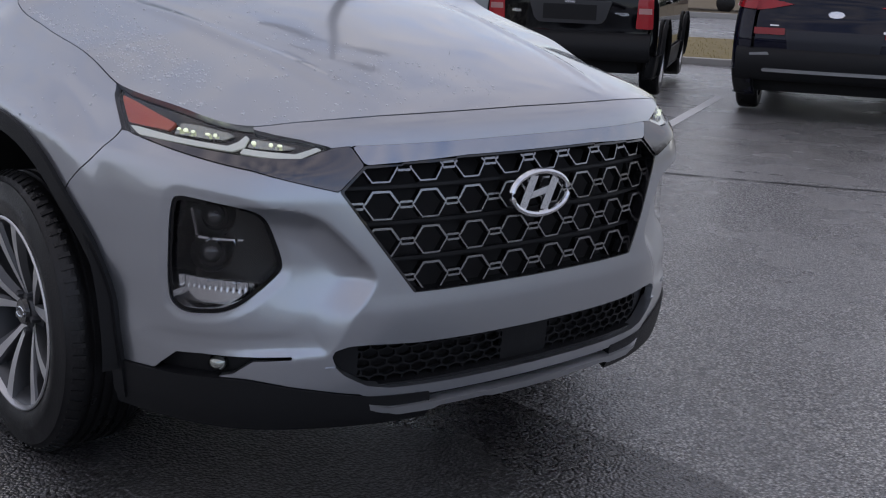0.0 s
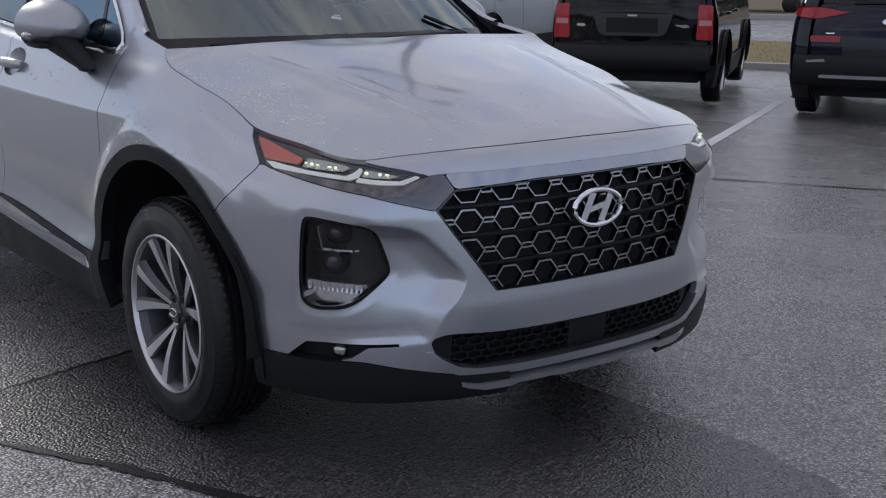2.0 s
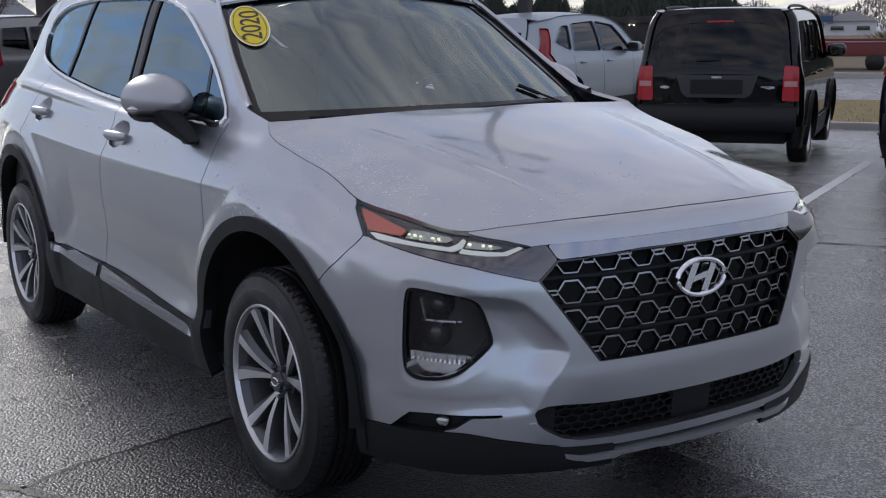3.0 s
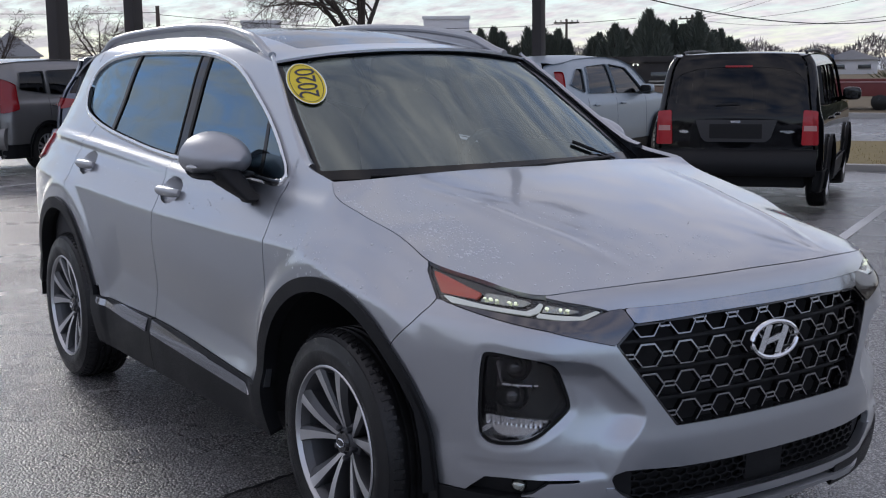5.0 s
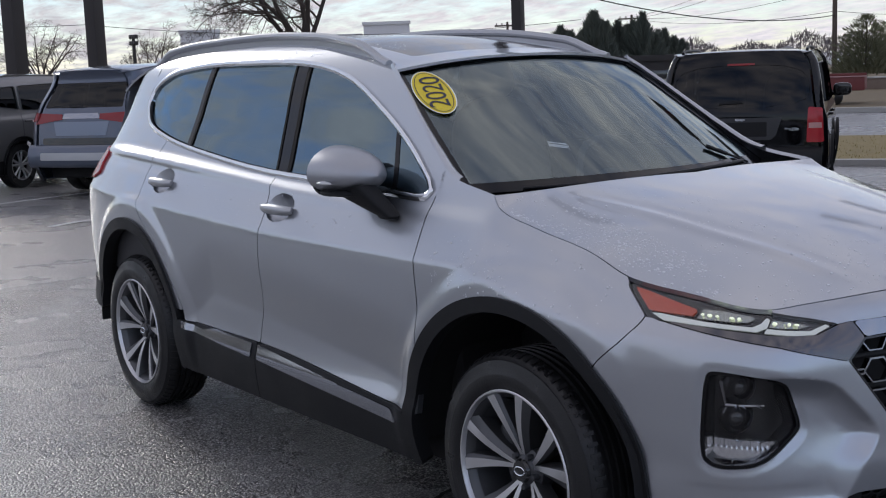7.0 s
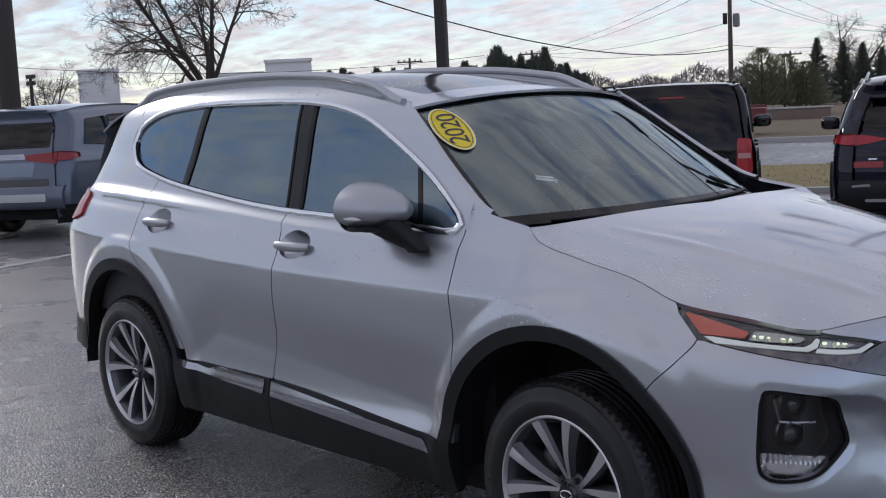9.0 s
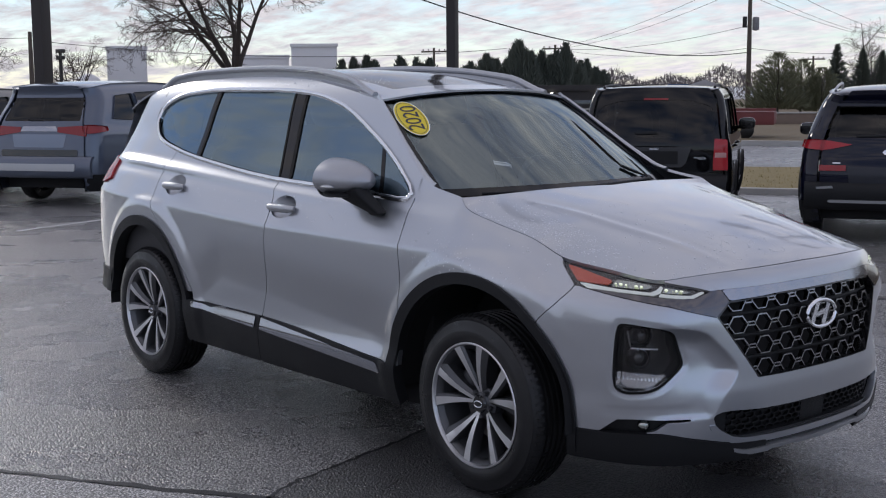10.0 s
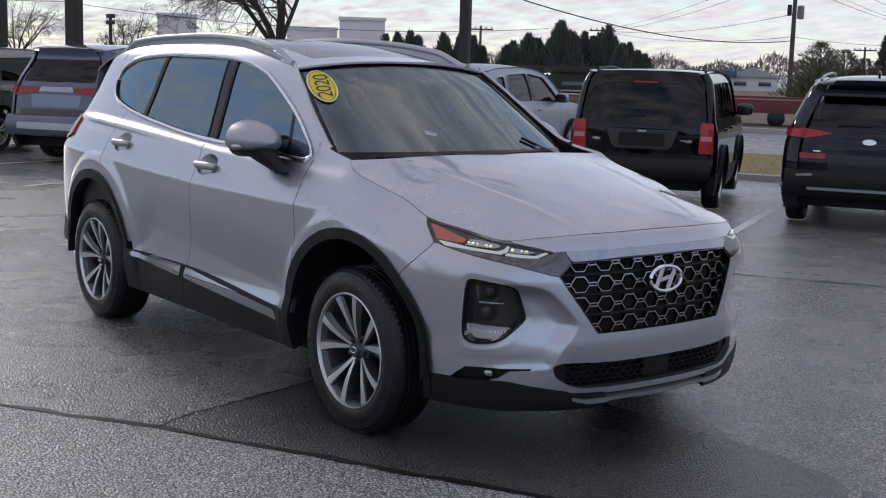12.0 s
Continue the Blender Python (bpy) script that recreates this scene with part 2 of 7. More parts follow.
def sheet(surface, us, vs, inside=None, rim=0.0, flip=True):
    """A piece of a curved surface, cut clean along inside(u, v, place) = 0, its edge folded back by rim."""
    U, V = (a.ravel() for a in np.meshgrid(us, vs, indexing="ij"))
    P = surface(U, V)
    F = np.ones(len(U)) if inside is None else inside(U, V, P)
    idx = np.arange(len(U)).reshape(len(us), len(vs))
    cells = np.stack([idx[:-1, :-1], idx[1:, :-1], idx[1:, 1:], idx[:-1, 1:]], -1).reshape(-1, 4)
    ok = F[cells] > 0
    faces = [tuple(q) for q in cells[ok.all(1)]]
    extra, made = [], {}
    for q in cells[ok.any(1) & ~ok.all(1)]:
        poly = []
        for a, b in zip(q, np.roll(q, -1)):
            if F[a] > 0:
                poly.append(a)
            if (F[a] > 0) != (F[b] > 0):
                key = (min(a, b), max(a, b))
                if key not in made:
                    t = F[a] / (F[a] - F[b])
                    made[key] = len(U) + len(extra)
                    extra.append((U[a] + t * (U[b] - U[a]), V[a] + t * (V[b] - V[a])))
                poly.append(made[key])
        if len(poly) > 2:
            faces.append(tuple(poly))
    if extra:
        e = np.array(extra)
        U, V = np.r_[U, e[:, 0]], np.r_[V, e[:, 1]]
        P = np.concatenate([P, surface(e[:, 0], e[:, 1])])
    if not faces:
        return np.zeros((0, 3)), []
    if flip:
        faces = [q[::-1] for q in faces]
    used = np.unique([i for q in faces for i in q])
    at = np.full(len(P), -1)
    at[used] = np.arange(len(used))
    V3, faces = P[used], [tuple(int(at[i]) for i in q) for q in faces]
    if rim:
        count = {}
        for q in faces:
            for a, b in zip(q, q[1:] + q[:1]):
                count[(min(a, b), max(a, b))] = (a, b) if (min(a, b), max(a, b)) not in count else None
        edge = [e for e in count.values() if e]
        back = lifted(surface, -rim if flip else rim)(U[used], V[used])
        n, more, rims = len(V3), [], []
        for a, b in edge:
            k = n + len(more)
            more += [V3[b], V3[a], back[a], back[b]]
            rims.append((k, k + 1, k + 2, k + 3))
        V3, faces = np.concatenate([V3, np.array(more).reshape(-1, 3)]), faces + rims
    return V3, faces


def box(cx, cy, cz, sx, sy, sz, bevel=0.0, segments=2):
    bm = bmesh.new()
    bmesh.ops.create_cube(bm, size=1.0, matrix=Matrix.Translation((cx, cy, cz)) @ Matrix.Diagonal((sx, sy, sz, 1)))
    if bevel:
        bmesh.ops.bevel(bm, geom=bm.edges[:], offset=bevel, segments=segments, profile=0.6, affect="EDGES")
    bm.verts.index_update()
    g = shape([v.co[:] for v in bm.verts], [[v.index for v in f.verts] for f in bm.faces])
    bm.free()
    return g


def revolve(profile, n=64, closed=False):
    """Profile of (radius, y) turned about the y axis."""
    p = np.array(profile, float)
    a = np.linspace(0, 2 * np.pi, n, endpoint=False)
    v = np.stack([np.outer(np.cos(a), p[:, 0]), np.tile(p[:, 1], (n, 1)), np.outer(np.sin(a), p[:, 0])], -1).reshape(-1, 3)
    k, f = len(p), []
    for i in range(n):
        for j in range(k if closed else k - 1):
            a0, b0 = i * k + j, i * k + (j + 1) % k
            f.append((a0, b0, ((i + 1) % n) * k + (j + 1) % k, ((i + 1) % n) * k + j))
    return v, f


def tube(points, radius, n=8, closed=False, caps=True):
    p = np.array(points, float)
    r = np.broadcast_to(np.asarray(radius, float), (len(p),))
    t = np.gradient(p, axis=0) if not closed else np.roll(p, -1, 0) - np.roll(p, 1, 0)
    t /= np.linalg.norm(t, axis=1, keepdims=True) + 1e-12
    ref = np.array([0, 0, 1.0]) if abs(t[:, 2]).mean() < 0.85 else np.array([1.0, 0, 0])
    a = np.cross(t, ref)
    a /= np.linalg.norm(a, axis=1, keepdims=True) + 1e-12
    b = np.cross(t, a)
    ang = np.linspace(0, 2 * np.pi, n, endpoint=False)
    v = (p[:, None] + r[:, None, None] * (np.cos(ang)[None, :, None] * a[:, None] + np.sin(ang)[None, :, None] * b[:, None])).reshape(-1, 3)
    f, m = [], len(p)
    for i in range(m if closed else m - 1):
        for j in range(n):
            f.append((i * n + j, i * n + (j + 1) % n, ((i + 1) % m) * n + (j + 1) % n, ((i + 1) % m) * n + j))
    if caps and not closed:
        f += [tuple(range(n))[::-1], tuple(range((m - 1) * n, m * n))]
    return v, f


def blob(cx, cy, cz, rx, ry, rz, power=2.0, nu=24, nv=14):
    """A rounded body between ball and box."""
    u, v = np.linspace(0, 2 * np.pi, nu, endpoint=False), np.linspace(-np.pi / 2, np.pi / 2, nv)
    sg = lambda q, e: np.sign(q) * np.abs(q) ** e  # noqa: E731
    e = 2 / power
    x = np.outer(sg(np.cos(v), e), sg(np.cos(u), e)) * rx + cx
    y = np.outer(sg(np.cos(v), e), sg(np.sin(u), e)) * ry + cy
    z = np.outer(sg(np.sin(v), e), np.ones(nu)) * rz + cz
    p = np.stack([x, y, z], -1).reshape(-1, 3)
    f = [(i * nu + j, i * nu + (j + 1) % nu, (i + 1) * nu + (j + 1) % nu, (i + 1) * nu + j) for i in range(nv - 1) for j in range(nu)]
    return p, f


def prism(outline, d, tilt=None):
    """A flat outline (x, z) given thickness d along y, with slightly rounded rims."""
    bm = bmesh.new()
    f = bm.faces.new([bm.verts.new((x, 0, z)) for x, z in outline])
    r = bmesh.ops.extrude_face_region(bm, geom=[f])
    bmesh.ops.translate(bm, vec=(0, d, 0), verts=[e for e in r["geom"] if isinstance(e, bmesh.types.BMVert)])
    bmesh.ops.recalc_face_normals(bm, faces=bm.faces[:])
    bm.verts.index_update()
    g = shape([v.co[:] for v in bm.verts], [[v.index for v in q.verts] for q in bm.faces])
    bm.free()
    return g


def rounded(points, times=2):
    p = np.array(points, float)
    for _ in range(times):
        q = np.roll(p, -1, 0)
        p = np.stack([0.8 * p + 0.2 * q, 0.2 * p + 0.8 * q], 1).reshape(-1, 2)
    return p


# ---- body surface of the parked silver car ----
def smooth_curve(xs, ys):
    """A smooth function through a few control values, which never overshoots."""
    xs, ys = np.array(xs, float), np.array(ys, float)
    h, d = np.diff(xs), np.diff(ys) / np.diff(xs)
    m = np.zeros(len(xs))
    m[0], m[-1] = d[0], d[-1]
    for i in range(1, len(xs) - 1):
        if d[i - 1] * d[i] > 0:
            a, b = 2 * h[i] + h[i - 1], h[i] + 2 * h[i - 1]
            m[i] = (a + b) / (a / d[i - 1] + b / d[i])

    def f(q):
        q = np.clip(np.asarray(q, float), xs[0], xs[-1])
        i = np.clip(np.searchsorted(xs, q) - 1, 0, len(h) - 1)
        t = (q - xs[i]) / h[i]
        return ((1 + 2 * t) * (1 - t) ** 2 * ys[i] + t * (1 - t) ** 2 * h[i] * m[i]
                + t * t * (3 - 2 * t) * ys[i + 1] + t * t * (t - 1) * h[i] * m[i + 1])
    return f


def step(a, b, q):
    t = np.clip((q - a) / (b - a), 0, 1)
    return t * t * (3 - 2 * t)


def polygon_inside(points, q):
    """Signed distance of 2D points q to a polygon, positive inside."""
    p = np.array(points, float)
    q = np.asarray(q, float)
    best, inside = np.full(len(q), 1e9), np.zeros(len(q), bool)
    for a, b in zip(p, np.roll(p, -1, 0)):
        e, w = b - a, q - a
        t = np.clip((w @ e) / (e @ e), 0, 1)
        best = np.minimum(best, np.hypot(*(w - t[:, None] * e).T))
        cross = (a[1] > q[:, 1]) != (b[1] > q[:, 1])
        with np.errstate(divide="ignore", invalid="ignore"):
            inside ^= cross & (q[:, 0] < (b[0] - a[0]) * (q[:, 1] - a[1]) / (b[1] - a[1] + 1e-12) + a[0])
    return np.where(inside, best, -best)


# plan outline at bumper height, from the middle of the nose round the corner to the tail
PLAN = [(0.945, 0.0), (0.938, -0.18), (0.91, -0.38), (0.862, -0.532), (0.788, -0.68), (0.645, -0.785), (0.45, -0.85), (0.2, -0.89),
        (-0.3, -0.905), (-1.2, -0.91), (-2.2, -0.91), (-2.9, -0.895), (-3.35, -0.85), (-3.62, -0.76), (-3.74, -0.6), (-3.78, -0.3), (-3.79, 0.0)]
_p = np.array(PLAN)
_k = np.r_[0, np.cumsum(np.hypot(*np.diff(_p, axis=0).T))]
_fine = np.linspace(0, _k[-1], 2400)


def _natural(k, v, q):
    """Cubic spline through v at k."""
    n, h = len(k), np.diff(k)
    A, r = np.eye(n), np.zeros(n)
    for i in range(1, n - 1):
        A[i, i - 1:i + 2] = h[i - 1], 2 * (h[i - 1] + h[i]), h[i]
        r[i] = 3 * ((v[i + 1] - v[i]) / h[i] - (v[i] - v[i - 1]) / h[i - 1])
    c = np.linalg.solve(A, r)
    i = np.clip(np.searchsorted(k, q) - 1, 0, n - 2)
    t = q - k[i]
    b = (v[i + 1] - v[i]) / h[i] - h[i] * (2 * c[i] + c[i + 1]) / 3
    return v[i] + b * t + c[i] * t ** 2 + (c[i + 1] - c[i]) / (3 * h[i]) * t ** 3


_px, _py = _natural(_k, _p[:, 0], _fine), _natural(_k, _p[:, 1], _fine)
_len = np.r_[0, np.cumsum(np.hypot(np.diff(_px), np.diff(_py)))]
_tx, _ty = np.gradient(_px, _len), np.gradient(_py, _len)


def plan(s):
    x, y = np.interp(s, _len, _px), np.interp(s, _len, _py)
    tx, ty = np.interp(s, _len, _tx), np.interp(s, _len, _ty)
    n = np.hypot(tx, ty)
    return x, y, -ty / n, tx / n


def along(x):
    """How far round the outline the side is at this x."""
    return np.interp(-np.asarray(x, float), -_px, _len)


front_profile = smooth_curve([0.20, 0.26, 0.33, 0.42, 0.50, 0.545, 0.62, 0.74, 0.86, 0.90, 0.93, 0.96, 1.0],
                             [-0.06, -0.01, 0.0, 0.008, 0.012, 0.008, 0.002, -0.012, -0.043, -0.058, -0.085, -0.13, -0.22])
corner_profile = smooth_curve([0.20, 0.30, 0.42, 0.60, 0.74, 0.80, 0.86, 0.90, 0.93, 0.96, 1.0],
                              [-0.05, -0.02, -0.008, 0.0, 0.0, -0.012, -0.045, -0.072, -0.10, -0.145, -0.24])
side_profile = smooth_curve([0.20, 0.30, 0.42, 0.50, 0.60, 0.75, 0.86, 0.935, 0.95, 1.01, 1.06, 1.11, 1.15, 1.30, 1.48, 1.56, 1.60, 1.64, 1.67],
                            [-0.05, -0.02, -0.008, -0.016, -0.008, 0.0, -0.002, -0.009, -0.018, -0.053, -0.083, -0.122, -0.145, -0.212, -0.292, -0.335, -0.365, -0.415, -0.48])
drop = smooth_curve([-3.6, -2.5, -1.4, -0.5, -0.23, 0.0, 0.37, 0.6, 0.9], [-0.06, -0.035, -0.005, 0.0, 0.0, 0.045, 0.115, 0.13, 0.13])


def wall(s, z):
    """The skin of the car's right side and front: how far round, how high."""
    s, z = np.broadcast_arrays(np.asarray(s, float), np.asarray(z, float))
    x, y, nx, ny = plan(s)
    to_corner, to_side = step(0.42, 0.72, s), step(0.75, 1.35, s)
    side = side_profile(z + drop(x) * step(0.6, 0.9, z) * (1 - step(1.15, 1.4, z)))
    d = (1 - to_corner) * front_profile(z) + to_corner * ((1 - to_side) * corner_profile(z) + to_side * side)
    for xc in (0.0, -2.765):
        r = np.hypot(x - xc, (z - 0.36))
        up = step(0.2, 0.45, z)
        d = d + up * 0.016 * (1 - step(0.555, 0.625, r - (0.03 if xc < -1 else 0.0))) * step(1.06, 1.24, s)
    # lower doors: hollow down to a slanting crease, then flared out again
    crease = np.interp(x, [-2.2, -1.95, -0.75, -0.5], [0.50, 0.635, 0.535, 0.50])
    hollow = np.where(z > crease, 1 - step(0.0, 0.26, z - crease), np.clip((z - 0.44) / np.maximum(crease - 0.44, 0.02), 0, 1))
    d = d - 0.021 * hollow * step(-2.3, -2.0, x) * (1 - step(-0.72, -0.45, x)) * (s > 1.3)
    # shoulder: a soft ridge under the windows, undercut below
    ridge = np.interp(x, [-3.5, -3.0, -2.5, -1.41, -0.7], [1.180, 1.172, 1.153, 1.098, 1.075])
    d = d + np.interp(x, [-3.5, -3.2, -2.4, -1.41, -0.6], [0.006, 0.018, 0.021, 0.016, 0.003]) * np.exp(-((z - ridge) / 0.022) ** 2) * step(1.95, 2.2, s)
    d = d + scoop(s, z) + dish(s, z)
    return np.stack([x + nx * d, y + ny * d, z], -1)


POD = rounded([(0.902, 0.750), (0.864, 0.757), (0.72, 0.738), (0.680, 0.715), (0.637, 0.608), (0.658, 0.582), (0.759, 0.508), (0.875, 0.497), (0.917, 0.526)], 2)


def dish(s, z):
    """The skin dips towards the headlamp all round it."""
    out_ = np.zeros(s.shape)
    m = (s > 0.55) & (s < 1.0) & (z > 0.44) & (z < 0.82)
    if m.any():
        out_[m] = -0.0035 * (1 - step(0.0, 0.026, -polygon_inside(POD, np.stack([s[m], z[m]], -1))))
    return out_


# the hollow between lamp and grille: its edge runs from the bumper bar up round under the lamp's brow
HOLLOW = rounded([(0.550, 0.395), (0.519, 0.450), (0.492, 0.496), (0.451, 0.548), (0.438, 0.577), (0.449, 0.606), (0.505, 0.666), (0.556, 0.713), (0.609, 0.733), (0.690, 0.743), (0.87, 0.746), (0.96, 0.60), (0.96, 0.395)], 1)


def scoop(s, z):
    out_ = np.zeros(s.shape)
    m = (s > 0.40) & (s < 1.0) & (z > 0.38) & (z < 0.77)
    if m.any():
        a, h = s[m], z[m]
        d = polygon_inside(HOLLOW, np.stack([a, h], -1))
        deep = (0.014 + 0.026 * step(0.45, 0.62, h)) * (1 - step(0.64, 0.86, a)) * step(0.395, 0.43, h)
        ledge = (1 - step(0.446, 0.466, h + 0.03 * (a - 0.75))) * step(0.40, 0.43, h) * step(0.58, 0.66, a) * (1 - step(0.90, 1.0, a))
        out_[m] = -deep * (1 - (1 - np.clip(d / 0.075, 0, 1)) ** 2) - 0.0015 * ledge
    return out_

# ---- lines on the body: seams, arches, outlines (how far round or x, height) ----
GAP = 0.0022
hood_edge = smooth_curve([0, 0.385, 0.6, 0.735, 0.96, 1.16, 1.347, 1.55, 1.72, 1.77], [0.930, 0.925, 0.913, 0.903, 0.930, 0.956, 1.019, 1.063, 1.108, 1.143])
bumper_seam = smooth_curve([0.3, 0.6, 0.734, 0.807, 0.865, 0.96], [1.30, 1.29, 1.214, 1.14, 1.09, 1.06])
lamp_middle = smooth_curve([0.3, 0.533, 0.741, 0.958, 1.17, 1.3], [0.96, 0.862, 0.872, 0.89, 0.94, 0.96])
cladding_front = smooth_curve([0, 0.44, 0.475, 0.606, 0.749, 0.964, 1.3], [0.30, 0.312, 0.316, 0.339, 0.362, 0.356, 0.352])
door_front = smooth_curve([0.2, 0.452, 0.774, 1.02, 1.07, 1.3], [-0.47, -0.466, -0.456, -0.497, -0.505, -0.53])
door_middle = smooth_curve([0.2, 0.476, 0.756, 0.933, 1.11, 1.3], [-1.58, -1.567, -1.505, -1.503, -1.55, -1.62])
door_rear = smooth_curve([0.2, 0.523, 0.783, 1.008, 1.132, 1.229, 1.4], [-2.2, -2.227, -2.452, -2.695, -2.713, -2.685, -2.6])
cladding_side = smooth_curve([-3.6, -2.23, -1.58, -0.54, 0], [0.50, 0.488, 0.490, 0.434, 0.42])
pillar_line = smooth_curve([-1.35, -1.1, -0.99, -0.87, -0.771, -0.6, -0.45, -0.234], [1.60, 1.575, 1.53, 1.452, 1.382, 1.268, 1.185, 1.146])
screen_line = smooth_curve([-0.995, -0.87, -0.771, -0.6, -0.5, -0.42], [1.517, 1.440, 1.370, 1.252, 1.183, 1.128])
roof_edge = smooth_curve([-3.7, -3.5, -3.2, -2.8, -2.2, -1.7, -1.3, -1.0], [1.42, 1.53, 1.595, 1.632, 1.645, 1.628, 1.582, 1.529])
window_middle = smooth_curve([-3.12, -2.8, -0.9, -0.48], [1.40, 1.40, 1.25, 1.112])
DLO = rounded([(-0.478, 1.108), (-0.893, 1.128), (-1.719, 1.150), (-2.526, 1.228), (-2.95, 1.30), (-3.09, 1.40), (-3.06, 1.49), (-2.88, 1.555),
               (-2.476, 1.583), (-1.75, 1.577), (-1.45, 1.552), (-1.187, 1.492), (-0.771, 1.304)], 2)
DRL = [(1.175, 0.945), (1.162, 0.957), (0.958, 0.927), (0.741, 0.900), (0.60, 0.878), (0.528, 0.861), (0.601, 0.840), (0.713, 0.843), (0.921, 0.859), (1.087, 0.870)]
BROW_STRIP = [(1.087, 0.870), (0.921, 0.859), (0.713, 0.843), (0.601, 0.840), (0.528, 0.861), (0.49, 0.864), (0.461, 0.822), (0.524, 0.769), (0.711, 0.815), (0.914, 0.844)]
GRILLE = [(0.521, 0.770), (0.461, 0.822), (0.2, 0.833), (-0.2, 0.833), (-0.461, 0.822), (-0.521, 0.770), (-0.352, 0.542), (0.352, 0.542)]
TOP_STRIP = [(0.461, 0.822), (0.49, 0.864), (0.3, 0.866), (0.0, 0.868), (-0.3, 0.866), (-0.49, 0.864), (-0.461, 0.822), (-0.2, 0.833), (0.2, 0.833)]
INTAKE = rounded([(0.540, 0.418), (0.49, 0.434), (0.3, 0.424), (-0.3, 0.424), (-0.49, 0.434), (-0.540, 0.418), (-0.523, 0.372), (-0.44, 0.327), (-0.25, 0.322), (0.25, 0.322), (0.44, 0.327), (0.523, 0.372)], 1)
FOG = [(0.965, 0.355), (0.895, 0.406), (0.83, 0.411), (0.623, 0.412), (0.623, 0.405), (0.709, 0.402), (0.755, 0.372), (0.803, 0.360)]


def pts(u, v):
    return np.stack([u, v], -1)


def both_sides(surface):
    """The same skin carried over the middle to the left."""
    def f(s, z):
        p = surface(np.abs(s), z).copy()
        p[:, 1] = np.where(np.asarray(s) < 0, -p[:, 1], p[:, 1])
        return p
    return f


FRONT = both_sides(wall)


def arch(p, xc, r):
    return np.hypot(p[:, 0] - xc, p[:, 2] - 0.36) - r


def build_hero():
    car = thing("silver_suv", "silver SUV with hexagon grille and yellow windscreen sticker on wet asphalt", "car", pose(0, 0, 0))
    grid = lambda a, b, d: np.linspace(a, b, max(2, int(round(abs(b - a) / d)) + 1))  # noqa: E731

    # bumper skin, one piece from side to side
    def bumper_in(s, z, p):
        a, q = np.abs(s), pts(np.abs(s), z)
        f = np.minimum(bumper_seam(z) - a - GAP, np.where(a < 0.74, hood_edge(a) - GAP, lamp_middle(a)) - z)
        f = np.minimum(f, z - cladding_front(a))
        for outline in (DRL, BROW_STRIP, POD, FOG):
            f = np.minimum(f, -polygon_inside(outline, q))
        for outline in (GRILLE, INTAKE):
            f = np.minimum(f, -polygon_inside(outline, pts(s, z)))
        f = np.minimum(f, -polygon_inside(TOP_STRIP, pts(s, z)))
        return np.minimum(f, arch(p, -0.03, 0.505))
    part("front_bumper", sheet(FRONT, grid(-1.32, 1.32, 0.0046), grid(0.29, 0.97, 0.0046), bumper_in, 0.02), PAINT, car)

    # bonnet: a smooth height over the plan, brought to the seam at its edge
    crown = smooth_curve([-0.3, -0.2, -0.06, 0.2, 0.4, 0.55, 0.7, 0.8, 0.87], [1.185, 1.172, 1.152, 1.110, 1.071, 1.036, 0.992, 0.958, 0.930])
    side_fall = smooth_curve([-0.25, 0.0, 0.2, 0.4, 0.9], [0.036, 0.080, 0.096, 0.122, 0.125])
    middle = smooth_curve([0, 0.5, 1.16, 1.77], [0.60, 0.55, 0.30, -0.10])

    def height(x, y):
        a = np.abs(y)
        line = np.interp(x, [-0.25, 0.85], [0.56, 0.36])
        crease = 0.007 * np.exp(-((a - line) / 0.022) ** 2) * step(0.86, 0.6, x) * step(-0.16, 0.12, x)
        return crown(x) - side_fall(x) * (a / 0.77) ** 2.2 + crease + 0.004 * step(line + 0.01, line - 0.09, a) * step(-0.16, 0.12, x)

    def bonnet(s, w):
        a, w = np.abs(s), np.asarray(w)
        e = wall(a, hood_edge(a))
        cx = middle(a)
        k = w[:, None]
        p = e * (1 - k) + np.stack([cx, 0 * cx, 0 * cx], -1) * k
        blend = (1 - w) ** 7
        p[:, 2] = height(p[:, 0], p[:, 1]) + (e[:, 2] - height(e[:, 0], e[:, 1])) * blend
        p[:, 1] *= np.where(np.asarray(s) < 0, -1, 1)
        return p
    ss = np.r_[grid(-1.77, -0.02, 0.02), 0, grid(0.02, 1.77, 0.02)]
    part("bonnet", sheet(bonnet, ss, np.linspace(0.003, 1, 70) ** 1.5, None, 0.015), PAINT, car)

    # wings, doors and rear quarters, right and left
    def wing_in(s, z, p):
        f = np.minimum(s - bumper_seam(z) - GAP, np.where(s < 1.77, hood_edge(s) - GAP, pillar_line(p[:, 0])) - z)
        f = np.minimum(f, p[:, 0] - door_front(z) - GAP)
        f = np.minimum(f, arch(p, -0.03, 0.505))
        f = np.minimum(f, -polygon_inside(DRL, pts(s, z)))
        f = np.minimum(f, -polygon_inside(DLO, p[:, [0, 2]]))
        return np.minimum(f, z - cladding_side(p[:, 0]))

    CUPS = ((-1.415, 1.030), (-2.50, 1.073))

    def door_in(front):
        def f(s, z, p):
            x = p[:, 0]
            a, b = (door_front, door_middle) if front else (door_middle, door_rear)
            q = np.minimum(a(z) - GAP - x, x - b(z) - GAP)
            q = np.minimum(q, np.minimum(window_middle(x) - z, -polygon_inside(DLO, p[:, [0, 2]])))
            for x0, z0 in CUPS:
                q = np.minimum(q, (np.hypot((x - x0) / 0.098, (z - z0) / 0.052) - 1) * 0.05)
            return np.minimum(np.minimum(q, z - cladding_side(x)), arch(p, -2.79, 0.52))
        return f

